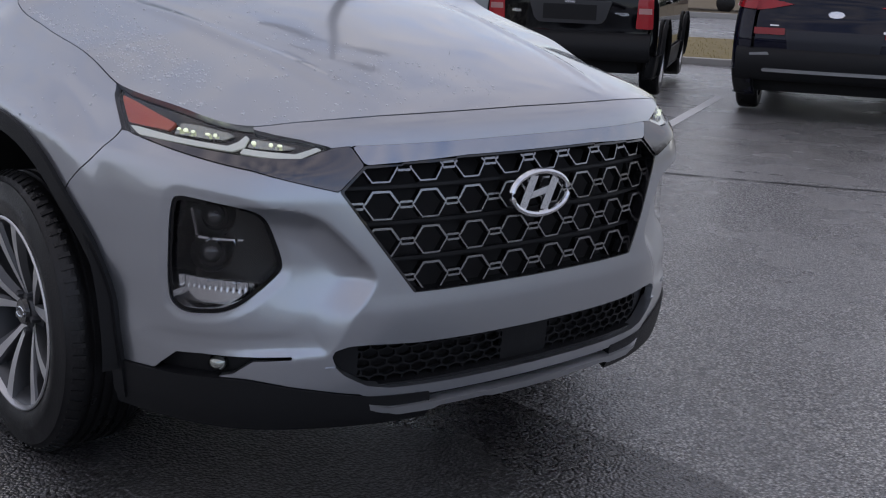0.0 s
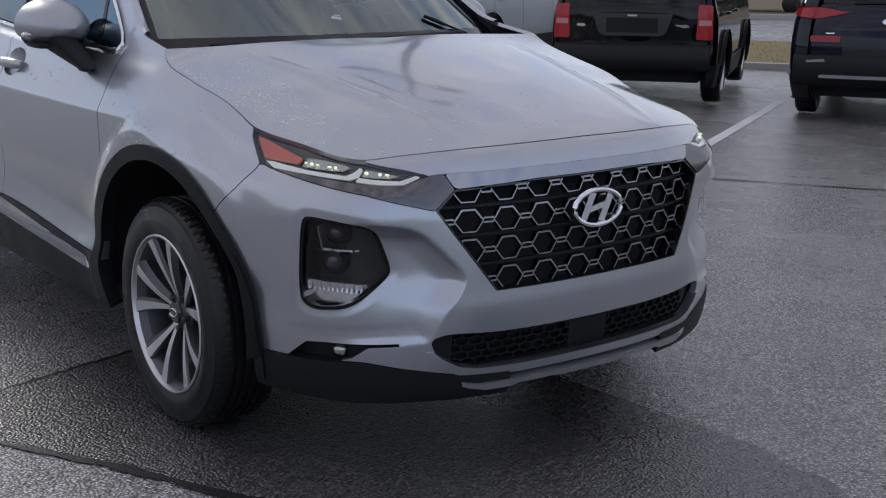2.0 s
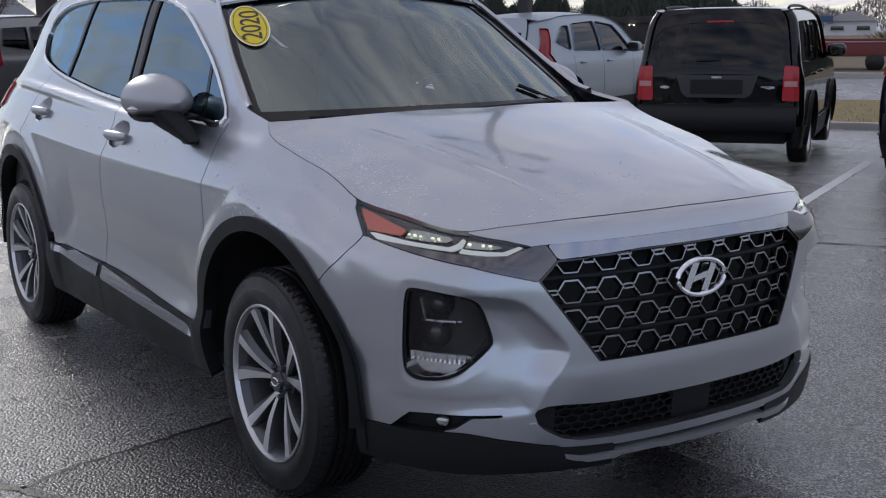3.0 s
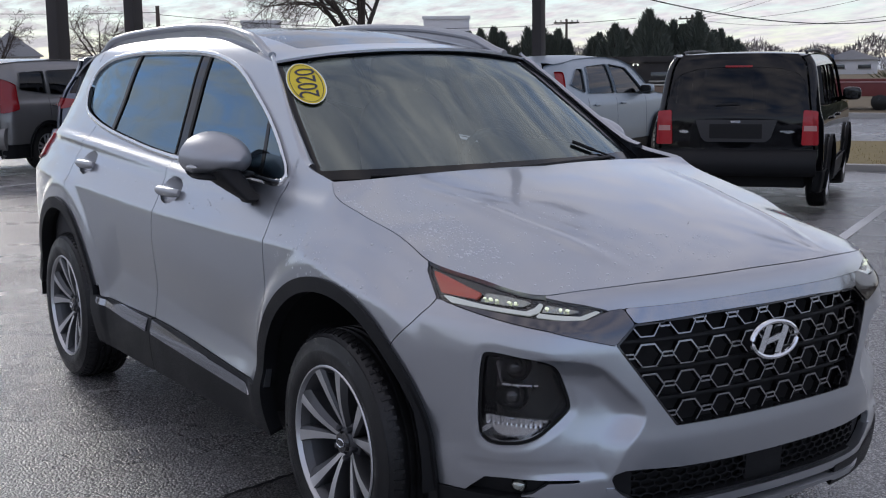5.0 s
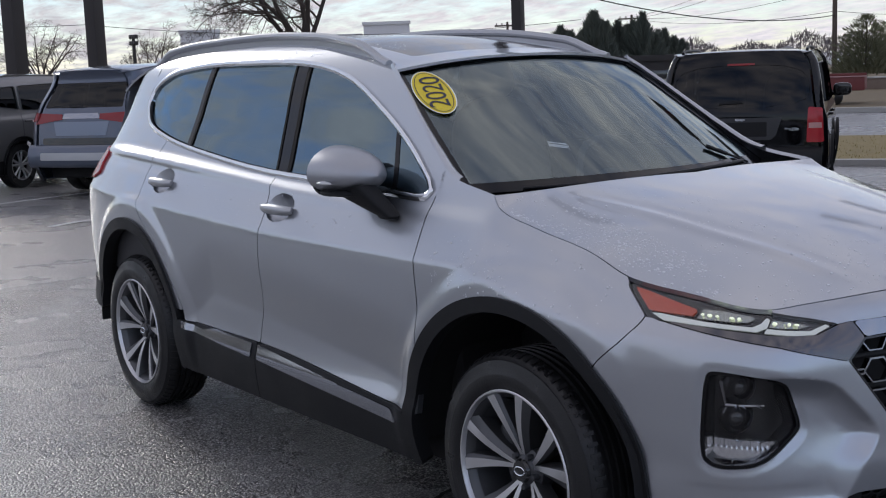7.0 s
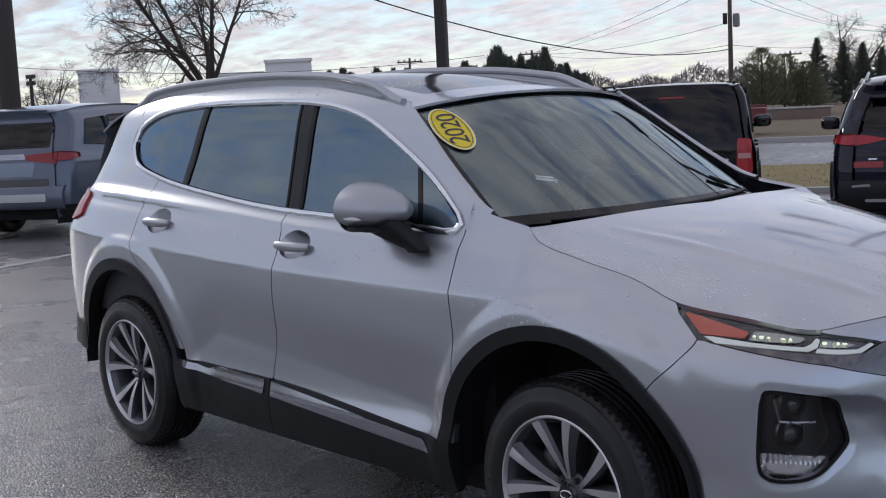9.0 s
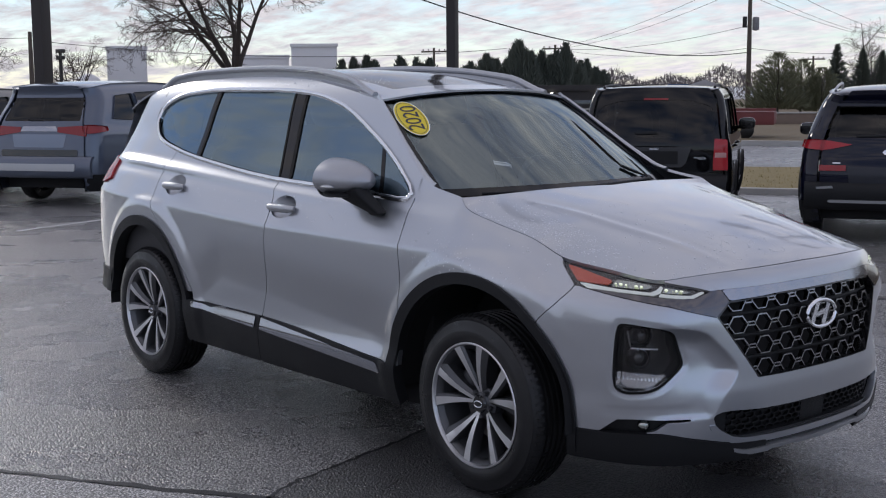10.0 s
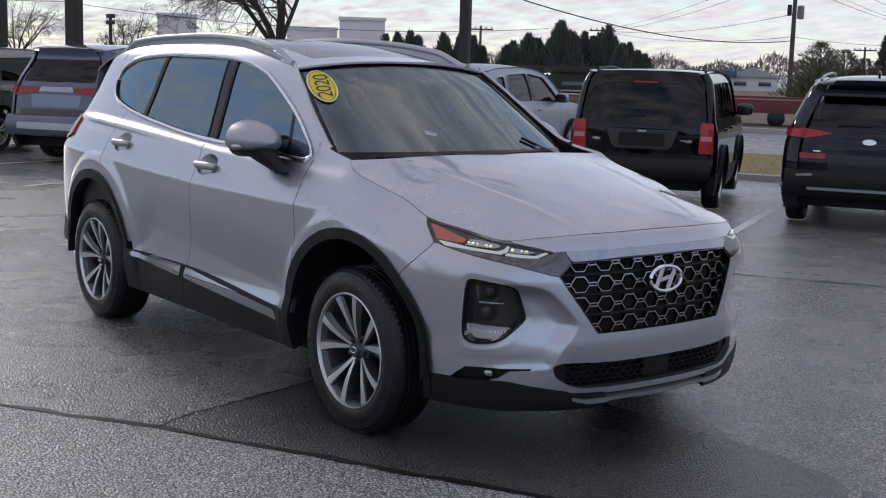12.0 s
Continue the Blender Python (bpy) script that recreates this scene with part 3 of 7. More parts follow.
    def upper_in(s, z, p):
        x = p[:, 0]
        f = np.minimum(roof_edge(x) - z, np.where(x > -1.3, pillar_line(x) - z, 1.0))
        f = np.minimum(f, -polygon_inside(DLO, p[:, [0, 2]]))
        f = np.minimum(f, np.where(x > -3.12, z - window_middle(x), -1))
        return np.minimum(f, door_front(z) - x + 0.02)

    def quarter_in(s, z, p):
        x = p[:, 0]
        f = np.minimum(roof_edge(x) - z, -polygon_inside(DLO, p[:, [0, 2]]))
        f = np.minimum(f, np.where(x > -3.12, np.minimum(window_middle(x) - z, door_rear(z) - GAP - x), 1.0))
        f = np.minimum(f, np.minimum(arch(p, -2.79, 0.52), z - 0.53))
        return np.minimum(f, -polygon_inside(TAIL, pts(s, z)))
    TAIL = [(4.93, 1.06), (4.97, 1.17), (5.6, 1.20), (5.6, 1.02), (5.05, 1.03)]
    for flip in (False, True):
        side = mirrored if flip else (lambda g: g)
        d = 0.02 if flip else 0.011
        part("wing", side(sheet(wall, grid(1.05, 2.12, d), grid(0.40, 1.31, d), wing_in, 0.02)), PAINT, car)
        fd = part("front_door", side(sheet(wall, grid(1.95, 3.25, d), grid(0.42, 1.30, d), door_in(True), 0.02)), PAINT, car)
        rd = part("rear_door", side(sheet(wall, grid(3.0, 4.3, d), grid(0.42, 1.42, d), door_in(False), 0.02)), PAINT, car)
        part("roof_side", side(sheet(wall, grid(2.0, 4.72, d), grid(1.08, 1.66, d), upper_in, 0.015)), PAINT, car)
        part("rear_quarter", side(sheet(wall, grid(3.7, 5.9, d), grid(0.50, 1.62, d), quarter_in, 0.015)), PAINT, car)
        part("tail_lamp", side(sheet(lifted(wall, 0.012), grid(4.9, 5.6, 0.02), grid(1.0, 1.22, 0.01), lambda s, z, p: polygon_inside(TAIL, pts(s, z)) - 0.003, 0.03)), HERO_RED, car, "red tail lamp lens")

        # black cladding: arches, sills, lower bumper
        skin = lifted(wall, 0.012)
        ring = lambda xc, r0, r1: (lambda s, z, p: np.minimum(np.minimum(arch(p, xc + 0.012, r0), -arch(p, xc, r1)), z - np.where(p[:, 0] < -2.9, 0.40, 0.262)))  # noqa: E731
        part("front_arch_trim", side(sheet(skin, grid(1.0, 2.15, d), grid(0.24, 0.88, d), ring(-0.03, 0.470, 0.515), 0.05)), PLASTIC, car, "black plastic wheel arch trim")
        part("rear_arch_trim", side(sheet(skin, grid(3.6, 5.0, d), grid(0.24, 0.92, d), ring(-2.79, 0.480, 0.533), 0.05)), PLASTIC, car, "black plastic wheel arch trim")

        def sill_in(front):
            def f(s, z, p):
                x = p[:, 0]
                q = np.minimum(cladding_side(x) - GAP - z, z - 0.268)
                q = np.minimum(q, np.minimum(arch(p, -0.03, 0.515), arch(p, -2.79, 0.533)))
                return np.minimum(q, (x - door_middle(z) - GAP) if front else (door_middle(z) - GAP - x))
            return f
        for k, door in ((True, fd), (False, rd)):
            part("sill_cladding", side(sheet(skin, grid(*((1.85, 3.2) if k else (3.0, 4.0)), d), grid(0.2, 0.51, d), sill_in(k), 0.06)), PLASTIC, door, "black plastic lower door cladding")
        for x0, x1, door in ((-0.56, -1.48, fd), (-1.62, -2.40, rd)):
            g = sheet(lifted(wall, -0.075), grid(float(along(x0)), float(along(x1)), 0.06), grid(0.45, 1.30, 0.02), lambda s, z, p: np.interp(p[:, 0], [-2.526, -1.719, -0.478], [1.31, 1.235, 1.20]) - z, 0.0)
            part("door_lining", side(g), INTERIOR, door, "dark door lining")
        g = sheet(lifted(wall, -0.065), grid(float(along(-2.41)), float(along(-3.35)), 0.05), grid(0.6, 1.50, 0.02), lambda s, z, p: np.interp(p[:, 0], [-3.3, -3.09, -2.95, -2.41], [1.55, 1.47, 1.365, 1.30]) - z, 0.0)
        part("quarter_lining", side(g), INTERIOR, car, "dark load bay lining")
        f_strip = [(-0.585, 0.378), (-0.625, 0.422), (-1.55, 0.487), (-1.548, 0.430)]
        r_strip = [(-1.60, 0.430), (-1.60, 0.486), (-1.95, 0.491), (-2.03, 0.474), (-2.22, 0.488), (-2.215, 0.458)]
        for strip, door in ((f_strip, fd), (r_strip, rd)):
            g = sheet(lifted(wall, 0.019), grid(2.0, 3.9, 0.012), grid(0.38, 0.50, 0.006), lambda s, z, p, o=strip: polygon_inside(o, p[:, [0, 2]]), 0.012)
            part("trim_strip", side(g), STRIP_CHROME, door, "silver trim strip")

        def low_in(s, z, p):
            f = np.minimum(np.minimum(cladding_front(s) - GAP - z, z - 0.240), arch(p, -0.02, 0.465))
            f = np.minimum(f, -polygon_inside(INTAKE, pts(s, z)))
            return np.minimum(f, np.where(s > 0.9, p[:, 0] - 0.34, s - 0.30))
        part("lower_bumper", side(sheet(lifted(wall, 0.006), grid(0.28, 1.25, 0.012), grid(0.2, 0.39, 0.01), low_in, 0.08)), PLASTIC, car, "black plastic lower bumper")
        part("rear_lower_bumper", side(sheet(skin, grid(4.3, 5.9, 0.03), grid(0.27, 0.53, 0.03), lambda s, z, p: np.minimum(np.minimum(0.53 - z, z - 0.40), arch(p, -2.79, 0.525)), 0.05)), PLASTIC, car, "black plastic lower rear bumper")

        # side glass, pillars and bright surround
        cut = {"quarter_light": lambda x, z: np.minimum(x - (-0.752 - 0.43 * (z - 1.133)), 1.0),
               "front_door_glass": lambda x, z: np.minimum((-0.770 - 0.43 * (z - 1.133)) - x, x - (-1.495 - 0.27 * (z - 1.16))),
               "rear_door_glass": lambda x, z: np.minimum((-1.580 - 0.30 * (z - 1.18)) - x, x - (-2.415 + (-0.10) * (z - 1.24))),
               "rear_side_glass": lambda x, z: (-2.455 - 0.10 * (z - 1.24)) - x}
        for name, f in cut.items():
            g = sheet(lifted(wall, -0.006), grid(1.95, 4.75, 0.02), grid(1.09, 1.6, 0.015), lambda s, z, p, f=f: np.minimum(polygon_inside(DLO, p[:, [0, 2]]) - 0.010, f(p[:, 0], z)))
            part(name, side(g), TINTED if flip else SIDE_GLASS, car, "dark tinted side glass")
        gaps = (("sail_pillar", -0.90, -0.70), ("middle_pillar", -1.9, -1.40), ("rear_pillar", -2.55, -2.30))
        for pn, x0, x1 in gaps:
            g = sheet(lifted(wall, -0.004), grid(float(along(x1)), float(along(x0)), 0.01), grid(1.09, 1.6, 0.012),
                      lambda s, z, p: np.minimum(polygon_inside(DLO, p[:, [0, 2]]) - 0.006, -np.max([f(p[:, 0], z) - 0.003 for f in cut.values()], 0)), 0.006)
            part(pn, side(g), PILLAR_BLACK, car, "gloss black window pillar")
        for x0, slope, z0, wide in ((-1.495, -0.27, 1.16, 0.020), (-1.585, -0.30, 1.18, -0.010), (-2.415, -0.10, 1.24, 0.014)):
            def seal_in(s, z, p):
                q = (p[:, 0] - (x0 + slope * (z - z0))) * np.sign(wide)
                return np.minimum(np.minimum(q + 0.004, abs(wide) - q), polygon_inside(DLO, p[:, [0, 2]]) - 0.008)
            part("window_seal", side(sheet(lifted(wall, -0.001), grid(float(along(x0 + 0.08)), float(along(x0 - 0.20)), 0.006), grid(1.09, 1.6, 0.015), seal_in, 0.004)), SEAL, car, "black rubber window seal")

        def surround(s, z):
            p = wall(s, z)
            d = np.clip(np.abs(polygon_inside(DLO, p[:, [0, 2]])) / 0.0115, 0, 1)
            return lifted(wall, 1.0)(s, z) * (0.003 + 0.009 * np.sqrt(1 - d ** 2))[:, None] + p * (1 - (0.003 + 0.009 * np.sqrt(1 - d ** 2)))[:, None]
        trim = sheet(surround, grid(1.95, 4.75, 0.006), grid(1.08, 1.61, 0.0045), lambda s, z, p: 0.0112 - np.abs(polygon_inside(DLO, p[:, [0, 2]])), 0.01)
        part("window_surround", side(trim), CHROME, car, "polished bright window surround")

        # front lamps
        lamp = part("running_lamp", side(sheet(lifted(wall, -0.018), grid(0.5, 1.2, 0.01), grid(0.83, 0.97, 0.006), lambda s, z, p: polygon_inside(DRL, pts(s, z)))), GLOSS_BLACK, car, "slim daytime running lamp, lit")
        inner = [(1.150, 0.942), (1.099, 0.933), (0.942, 0.899), (0.954, 0.884), (1.085, 0.889)]
        part("reflector", side(sheet(lifted(wall, -0.007), grid(0.9, 1.2, 0.008), grid(0.85, 0.97, 0.005), lambda s, z, p: polygon_inside(inner, pts(s, z)), 0.008)), AMBER, lamp, "amber side reflector")
        guides = ([(1.075, 0.883), (1.045, 0.883), (0.921, 0.872), (0.782, 0.864), (0.756, 0.873), (0.739, 0.886), (0.728, 0.881), (0.739, 0.863), (0.768, 0.854), (0.917, 0.862), (1.036, 0.868)],
                  [(0.740, 0.861), (0.696, 0.857), (0.613, 0.851), (0.565, 0.863), (0.553, 0.858), (0.601, 0.842), (0.66, 0.843), (0.749, 0.851)])
        for o in guides:
            part("light_guide", side(sheet(lifted(wall, -0.005), grid(0.5, 1.15, 0.005), grid(0.83, 0.91, 0.0025), lambda s, z, p, o=o: polygon_inside(o, pts(s, z)), 0.006)), LAMP_WHITE, lamp, "pale light guide")

        # faceted lit units above the guides
        def facets(s, z):
            s, z = np.asarray(s), np.asarray(z)
            q = 0.006 * np.abs(((s * 42) % 1.0) - 0.5) + 0.004 * np.abs(((z * 70 + s * 20) % 1.0) - 0.5)
            return lifted(wall, -0.012)(s, z) + q[:, None] * np.array([0.8, -0.6, 0.1])
        for o in ([(0.941, 0.881), (0.93, 0.903), (0.877, 0.902), (0.789, 0.892), (0.771, 0.886), (0.798, 0.877), (0.851, 0.877)], [(0.733, 0.866), (0.72, 0.883), (0.661, 0.876), (0.607, 0.864), (0.648, 0.860)]):
            part("lamp_unit", side(sheet(facets, grid(0.59, 0.95, 0.004), grid(0.855, 0.91, 0.0025), lambda s, z, p, o=o: polygon_inside(o, pts(s, z)), 0.004)), LAMP_FACET, lamp, "faceted clear lamp unit")
        for k in (0, 1, 2, 4, 5, 7, 9, 10):
            s0, z0 = (0.925 - 0.021 * k, 0.888 - 0.0012 * k) if k < 7 else (0.715 - 0.022 * (k - 7), 0.872 - 0.0016 * (k - 7))
            p0 = lifted(wall, -0.004)(np.array([s0]), np.array([z0]))[0]
            part("led", side(blob(p0[0], p0[1], p0[2], 0.0045 + 0.003 * (k % 3 == 1), 0.0045, 0.0028 + 0.0014 * (k % 2), 2.2, 10, 6)), LAMP_ON, lamp, "glowing white diode")
        part("lens", side(sheet(lifted(wall, 0.001), grid(0.5, 1.2, 0.012), grid(0.83, 0.97, 0.008), lambda s, z, p: polygon_inside(DRL, pts(s, z)) - 0.001)), LENS, lamp, "clear lamp lens")
        part("brow_strip", side(sheet(lifted(wall, 0.004), grid(0.44, 1.12, 0.008), grid(0.75, 0.88, 0.005), lambda s, z, p: polygon_inside(BROW_STRIP, pts(s, z)) - 0.0015, 0.012)), DARK_CHROME, car, "dark chrome strip below the running lamp")

        # lamp cluster in the bumper
        pod = part("headlamp", side(sheet(lifted(wall, -0.085), grid(0.6, 0.95, 0.012), grid(0.48, 0.78, 0.012), lambda s, z, p: polygon_inside(POD, pts(s, z)) + 0.01)), LAMP_DARK, car, "dark headlamp cluster set in the bumper")
        g = sheet(lifted(wall, -0.004), grid(0.602, 0.95, 0.0072), grid(0.481, 0.78, 0.0067), lambda s, z, p: np.minimum(polygon_inside(POD, pts(s, z)) - 0.001, 0.0095 - polygon_inside(POD, pts(s, z))), 0.085)
        stray = g[0][:, 0] + np.abs(g[0][:, 1]) > 1.45
        g[0][stray] -= np.stack([0.12 + 0 * g[0][stray, 0], 0.12 * np.sign(g[0][stray, 1]), 0 * g[0][stray, 0]], -1)
        part("bezel", side(g), PILLAR_BLACK, pod, "gloss black bezel")
        for s0, z0, r in ((0.815, 0.704, 0.030), (0.825, 0.627, 0.032)):
            p0 = lifted(wall, -0.06)(np.array([s0]), np.array([z0]))[0]
            to = pose(*p0) @ Matrix.Rotation(radians(-62), 4, "Z")
            part("projector_bezel", side(moved(revolve([(r + 0.014, -0.012), (r + 0.010, 0.004), (r, -0.004), (r - 0.002, -0.03)], 28), to @ Matrix.Rotation(radians(180), 4, "Z") @ Matrix.Rotation(radians(-55), 4, "Z"))), DARK_CHROME, pod, "dark chrome projector ring")
            part("projector_lens", side(blob(p0[0] + 0.004, p0[1] - 0.005, p0[2], r * 0.8, r * 0.8, r * 0.8, 2.0, 20, 12)), PROJECTOR, pod, "dark glass projector")
        shelf = [(0.852, 0.664), (0.733, 0.659), (0.733, 0.655), (0.855, 0.659)]
        part("lamp_bar", side(sheet(lifted(wall, -0.035), grid(0.68, 0.9, 0.006), grid(0.645, 0.675, 0.002), lambda s, z, p: polygon_inside(shelf, pts(s, z)), 0.05)), CHROME, pod, "thin bright bar")
        fin = [(0.871, 0.726), (0.863, 0.726), (0.848, 0.666), (0.856, 0.664)]
        part("lamp_fin", side(sheet(lifted(wall, -0.03), grid(0.82, 0.89, 0.004), grid(0.65, 0.75, 0.006), lambda s, z, p: polygon_inside(fin, pts(s, z)), 0.05)), DARK_CHROME, pod)
        turn = [(0.898, 0.574), (0.70, 0.567), (0.771, 0.517), (0.898, 0.516)]

        def ribbed(s, z):
            return lifted(wall, -0.03)(s, z) + 0.004 * np.sin(np.asarray(s) * 420)[:, None] * np.array([0.75, -0.66, 0]) * step(0.545, 0.555, z)[:, None]
        part("turn_lamp", side(sheet(ribbed, grid(0.70, 0.91, 0.002), grid(0.51, 0.58, 0.004), lambda s, z, p: polygon_inside(turn, pts(s, z)), 0.03)), REFLECTOR, pod, "ribbed bright turn signal reflector")
        part("lens", side(sheet(lifted(wall, -0.012), grid(0.6, 0.95, 0.012), grid(0.48, 0.78, 0.012), lambda s, z, p: polygon_inside(POD, pts(s, z)) - 0.011)), LENS, pod, "clear lamp cover")

        # fog lamp
        fog = part("fog_lamp_bezel", side(sheet(lifted(wall, -0.03), grid(0.6, 0.99, 0.008), grid(0.34, 0.46, 0.006), lambda s, z, p: polygon_inside(FOG, pts(s, z)) + 0.003)), PLASTIC, car, "black fog lamp recess")
        p0 = lifted(wall, -0.025)(np.array([0.80]), np.array([0.385]))[0]
        part("fog_lamp", side(blob(p0[0], p0[1], p0[2], 0.022, 0.022, 0.019, 2.2, 20, 12)), LAMP_FACET, fog, "small round fog lamp")

        # mirror
        low = lambda g: (g[0] + (0.0, 0.075, -0.018), g[1])  # noqa: E731
        def mirror_foot(u, v):
            """A slim wedge from under the housing down and forward to the door skin."""
            u, v = np.asarray(u, float), np.asarray(v, float)
            c, n = np.cos(u), np.sin(u)
            c, n = np.sign(c) * np.abs(c) ** 0.6, np.sign(n) * np.abs(n) ** 0.6
            cx, cy = -0.795 + 0.090 * v + 0.02 * v ** 2, -0.895 + 0.055 * v
            cz = 1.140 - 0.085 * v
            return np.stack([cx + (0.070 - 0.026 * v) * c, cy + (0.050 - 0.018 * v) * n, cz + 0.020 * c * (1 - v)], -1)
        foot = sheet(mirror_foot, np.linspace(0, 2 * np.pi, 29), np.linspace(0, 1, 9), None, 0)
        heel = blob(-0.69, -0.838, 1.055, 0.044, 0.03, 0.014, 3.0)
        mir = part("mirror_arm", side(joined(foot, heel)), PLASTIC, car, "black door mirror foot")

        def mirror_shell(u, v):
            t = np.asarray(v)
            c = np.cos(u)
            p = np.stack([-0.86 + 0.155 * np.sin(t * np.pi / 2) ** 0.9 * 0 + 0.25 * t - 0.09, -0.945 + 0.125 * np.cos(u) * np.sqrt(1 - t ** 2.4) * np.where(c > 0, 0.85, 1.0),
                          1.205 + 0.095 * np.sin(u) * np.sqrt(1 - t ** 2.2) * np.where(np.sin(u) > 0, 1.0, 0.75)], -1)
            return p
        cap = sheet(mirror_shell, np.linspace(0, 2 * np.pi, 41), np.linspace(0.0, 1.0, 16), None, 0)
        part("mirror_cap", side(low(cap)), SATIN_PAINT, mir, "silver mirror cap")
        part("mirror_face", side(low(blob(-0.945, -0.94, 1.205, 0.012, 0.115, 0.082, 3.0))), GLOSS_BLACK, mir, "mirror glass")
        part("mirror_belt", side(low(blob(-0.855, -0.942, 1.147, 0.100, 0.112, 0.016, 2.6))), PLASTIC, mir)
        part("mirror_indicator", side(low(blob(-0.855, -1.061, 1.182, 0.052, 0.014, 0.009, 1.5))), LAMP_CLEAR, mir, "pale indicator strip")

        # handles
        for (x0, z0), door in zip(CUPS, (fd, rd)):
            s0 = float(along(x0))

            def cup(s, z):
                q = np.clip(np.hypot((np.asarray(s) - s0) / 0.098, (np.asarray(z) - z0) / 0.052), 0, 1)
                p = wall(s, z)
                return p + (lifted(wall, 1.0)(s, z) - p) * (-0.040 * (1 - q ** 2))[:, None]
            part("handle_cup", side(sheet(cup, grid(s0 - 0.105, s0 + 0.105, 0.008), grid(z0 - 0.056, z0 + 0.056, 0.006), lambda s, z, p: 1.02 - np.hypot((s - s0) / 0.098, (z - z0) / 0.052))), PAINT, door, "hollow behind the handle")
            t = np.linspace(-1, 1, 17)
            bar = lifted(wall, 0.006)(s0 + 0.106 * t, z0 - 0.008 + 0.0 * t)
            bar[:, 1] -= 0.014 * np.sqrt(np.clip(1 - t ** 4, 0, 1))
            g = tube(bar, 0.0205 * (1 - 0.3 * np.abs(t) ** 3), 12)
            part("door_handle", side(g), SILVER_TRIM, door, "bright silver door handle")

        # roof rail
        x = np.linspace(-3.28, -1.08, 40)
        ye, ze = wall(along(x), roof_edge(x))[:, 1], roof_edge(x)
        h = 0.045 * np.minimum(1, np.minimum(step(-1.08, -1.35, x), step(-3.28, -3.1, x)) + 0.12)
        rail = np.stack([x, ye + 0.035, ze + h], -1)
        part("roof_rail", side(tube(rail, 0.017, 10)), SILVER_TRIM, car, "silver roof rail")
        part("rail_foot", side(sheet(lambda u, v: np.stack([u, np.interp(u, x, ye) + 0.035, np.interp(u, x, ze) - 0.01 + v * (np.interp(u, x, h) + 0.01)], -1), x, np.linspace(0, 1, 3))), SILVER_TRIM, car)

    # bright strip over the grille
    part("grille_strip", sheet(both_sides(lifted(wall, 0.005)), grid(-0.5, 0.5, 0.012), grid(0.80, 0.88, 0.004), lambda s, z, p: polygon_inside(TOP_STRIP, pts(s, z)) - 0.001, 0.015), STRIP_CHROME, car, "bright strip over the grille")

    # grille: dark backing and bright hexagons
    grille = part("grille", sheet(both_sides(lifted(wall, -0.06)), grid(-0.54, 0.54, 0.02), grid(0.53, 0.85, 0.02), lambda s, z, p: polygon_inside(GRILLE, pts(s, z)) + 0.015), DARK, car, "dark grille with satin hexagons")
    part("grille_frame", sheet(both_sides(lifted(wall, 0.0)), grid(-0.54, 0.54, 0.006), grid(0.53, 0.85, 0.006), lambda s, z, p: np.minimum(polygon_inside(GRILLE, pts(s, z)), 0.006 - polygon_inside(GRILLE, pts(s, z))), 0.06), GLOSS_BLACK, grille, "gloss black frame")
    PX, PZ = 0.120, 0.081
    hexagon = np.array([(-0.0445, 0), (-0.0210, 0.031), (0.0210, 0.031), (0.0445, 0), (0.0210, -0.031), (-0.0210, -0.031)])
    for row in range(4):
        zc = 0.818 - PZ * row
        for col in range(-5, 5):
            sc = (col + 0.5) * PX
            if polygon_inside(GRILLE, [(sc, zc)])[0] < -0.05:
                continue

            def hex_in(s, z, p, sc=sc, zc=zc):
                d = polygon_inside(hexagon + (sc, zc), pts(s, z))
                ring = np.minimum(d + 0.001, np.where(z > zc + 0.002, 0.0040, 0.0026) - d)
                link = np.minimum(np.minimum(PX / 2 - np.abs(s - sc), np.abs(s - sc) - 0.0435), np.minimum(0.0085 - np.abs(z - zc), np.abs(z - zc) - 0.0035))
                return np.minimum(np.maximum(ring, link), polygon_inside(GRILLE, pts(s, z)) - 0.006)
            g = sheet(both_sides(lifted(wall, -0.014)), sc + np.linspace(-PX / 2, PX / 2, 57), zc + np.linspace(-0.037, 0.037, 43), hex_in, 0.02)
            if g[1]:
                part("hexagon", g, GRILLE_CHROME, grille)
        part("cross_bar", sheet(both_sides(lifted(wall, -0.03)), grid(-0.54, 0.54, 0.012), zc - PZ / 2 + np.linspace(-0.004, 0.004, 3), lambda s, z, p: polygon_inside(GRILLE, pts(s, z)) - 0.004, 0.02), PLASTIC, grille)

    # lower intake
    intake = part("lower_intake", sheet(both_sides(lifted(wall, -0.07)), grid(-0.56, 0.56, 0.02), grid(0.31, 0.45, 0.01), lambda s, z, p: polygon_inside(INTAKE, pts(s, z)) + 0.015), DARK, car, "black lower air intake")

    def mesh_in(s, z, p):
        a = np.abs(s)
        row = np.round((z - 0.375) / 0.021)
        c = (s - 0.5 * 0.042 * (row % 2)) / 0.042
        u, w = (c - np.round(c)) * 0.042, z - 0.375 - row * 0.021
        hole = 0.0135 - np.maximum(np.abs(u) * 0.72, np.abs(u) * 0.35 + np.abs(w) * 1.15)
        web = np.maximum(-hole, np.where((a < 0.075) | (a > 0.47), 0.003, -1))
        return np.minimum(web, polygon_inside(INTAKE, pts(s, z)) + 0.002)
    part("intake_mesh", sheet(both_sides(lifted(wall, -0.03)), grid(-0.55, 0.55, 0.0035), grid(0.31, 0.44, 0.0035), mesh_in, 0.012), PLASTIC, intake, "black honeycomb mesh")

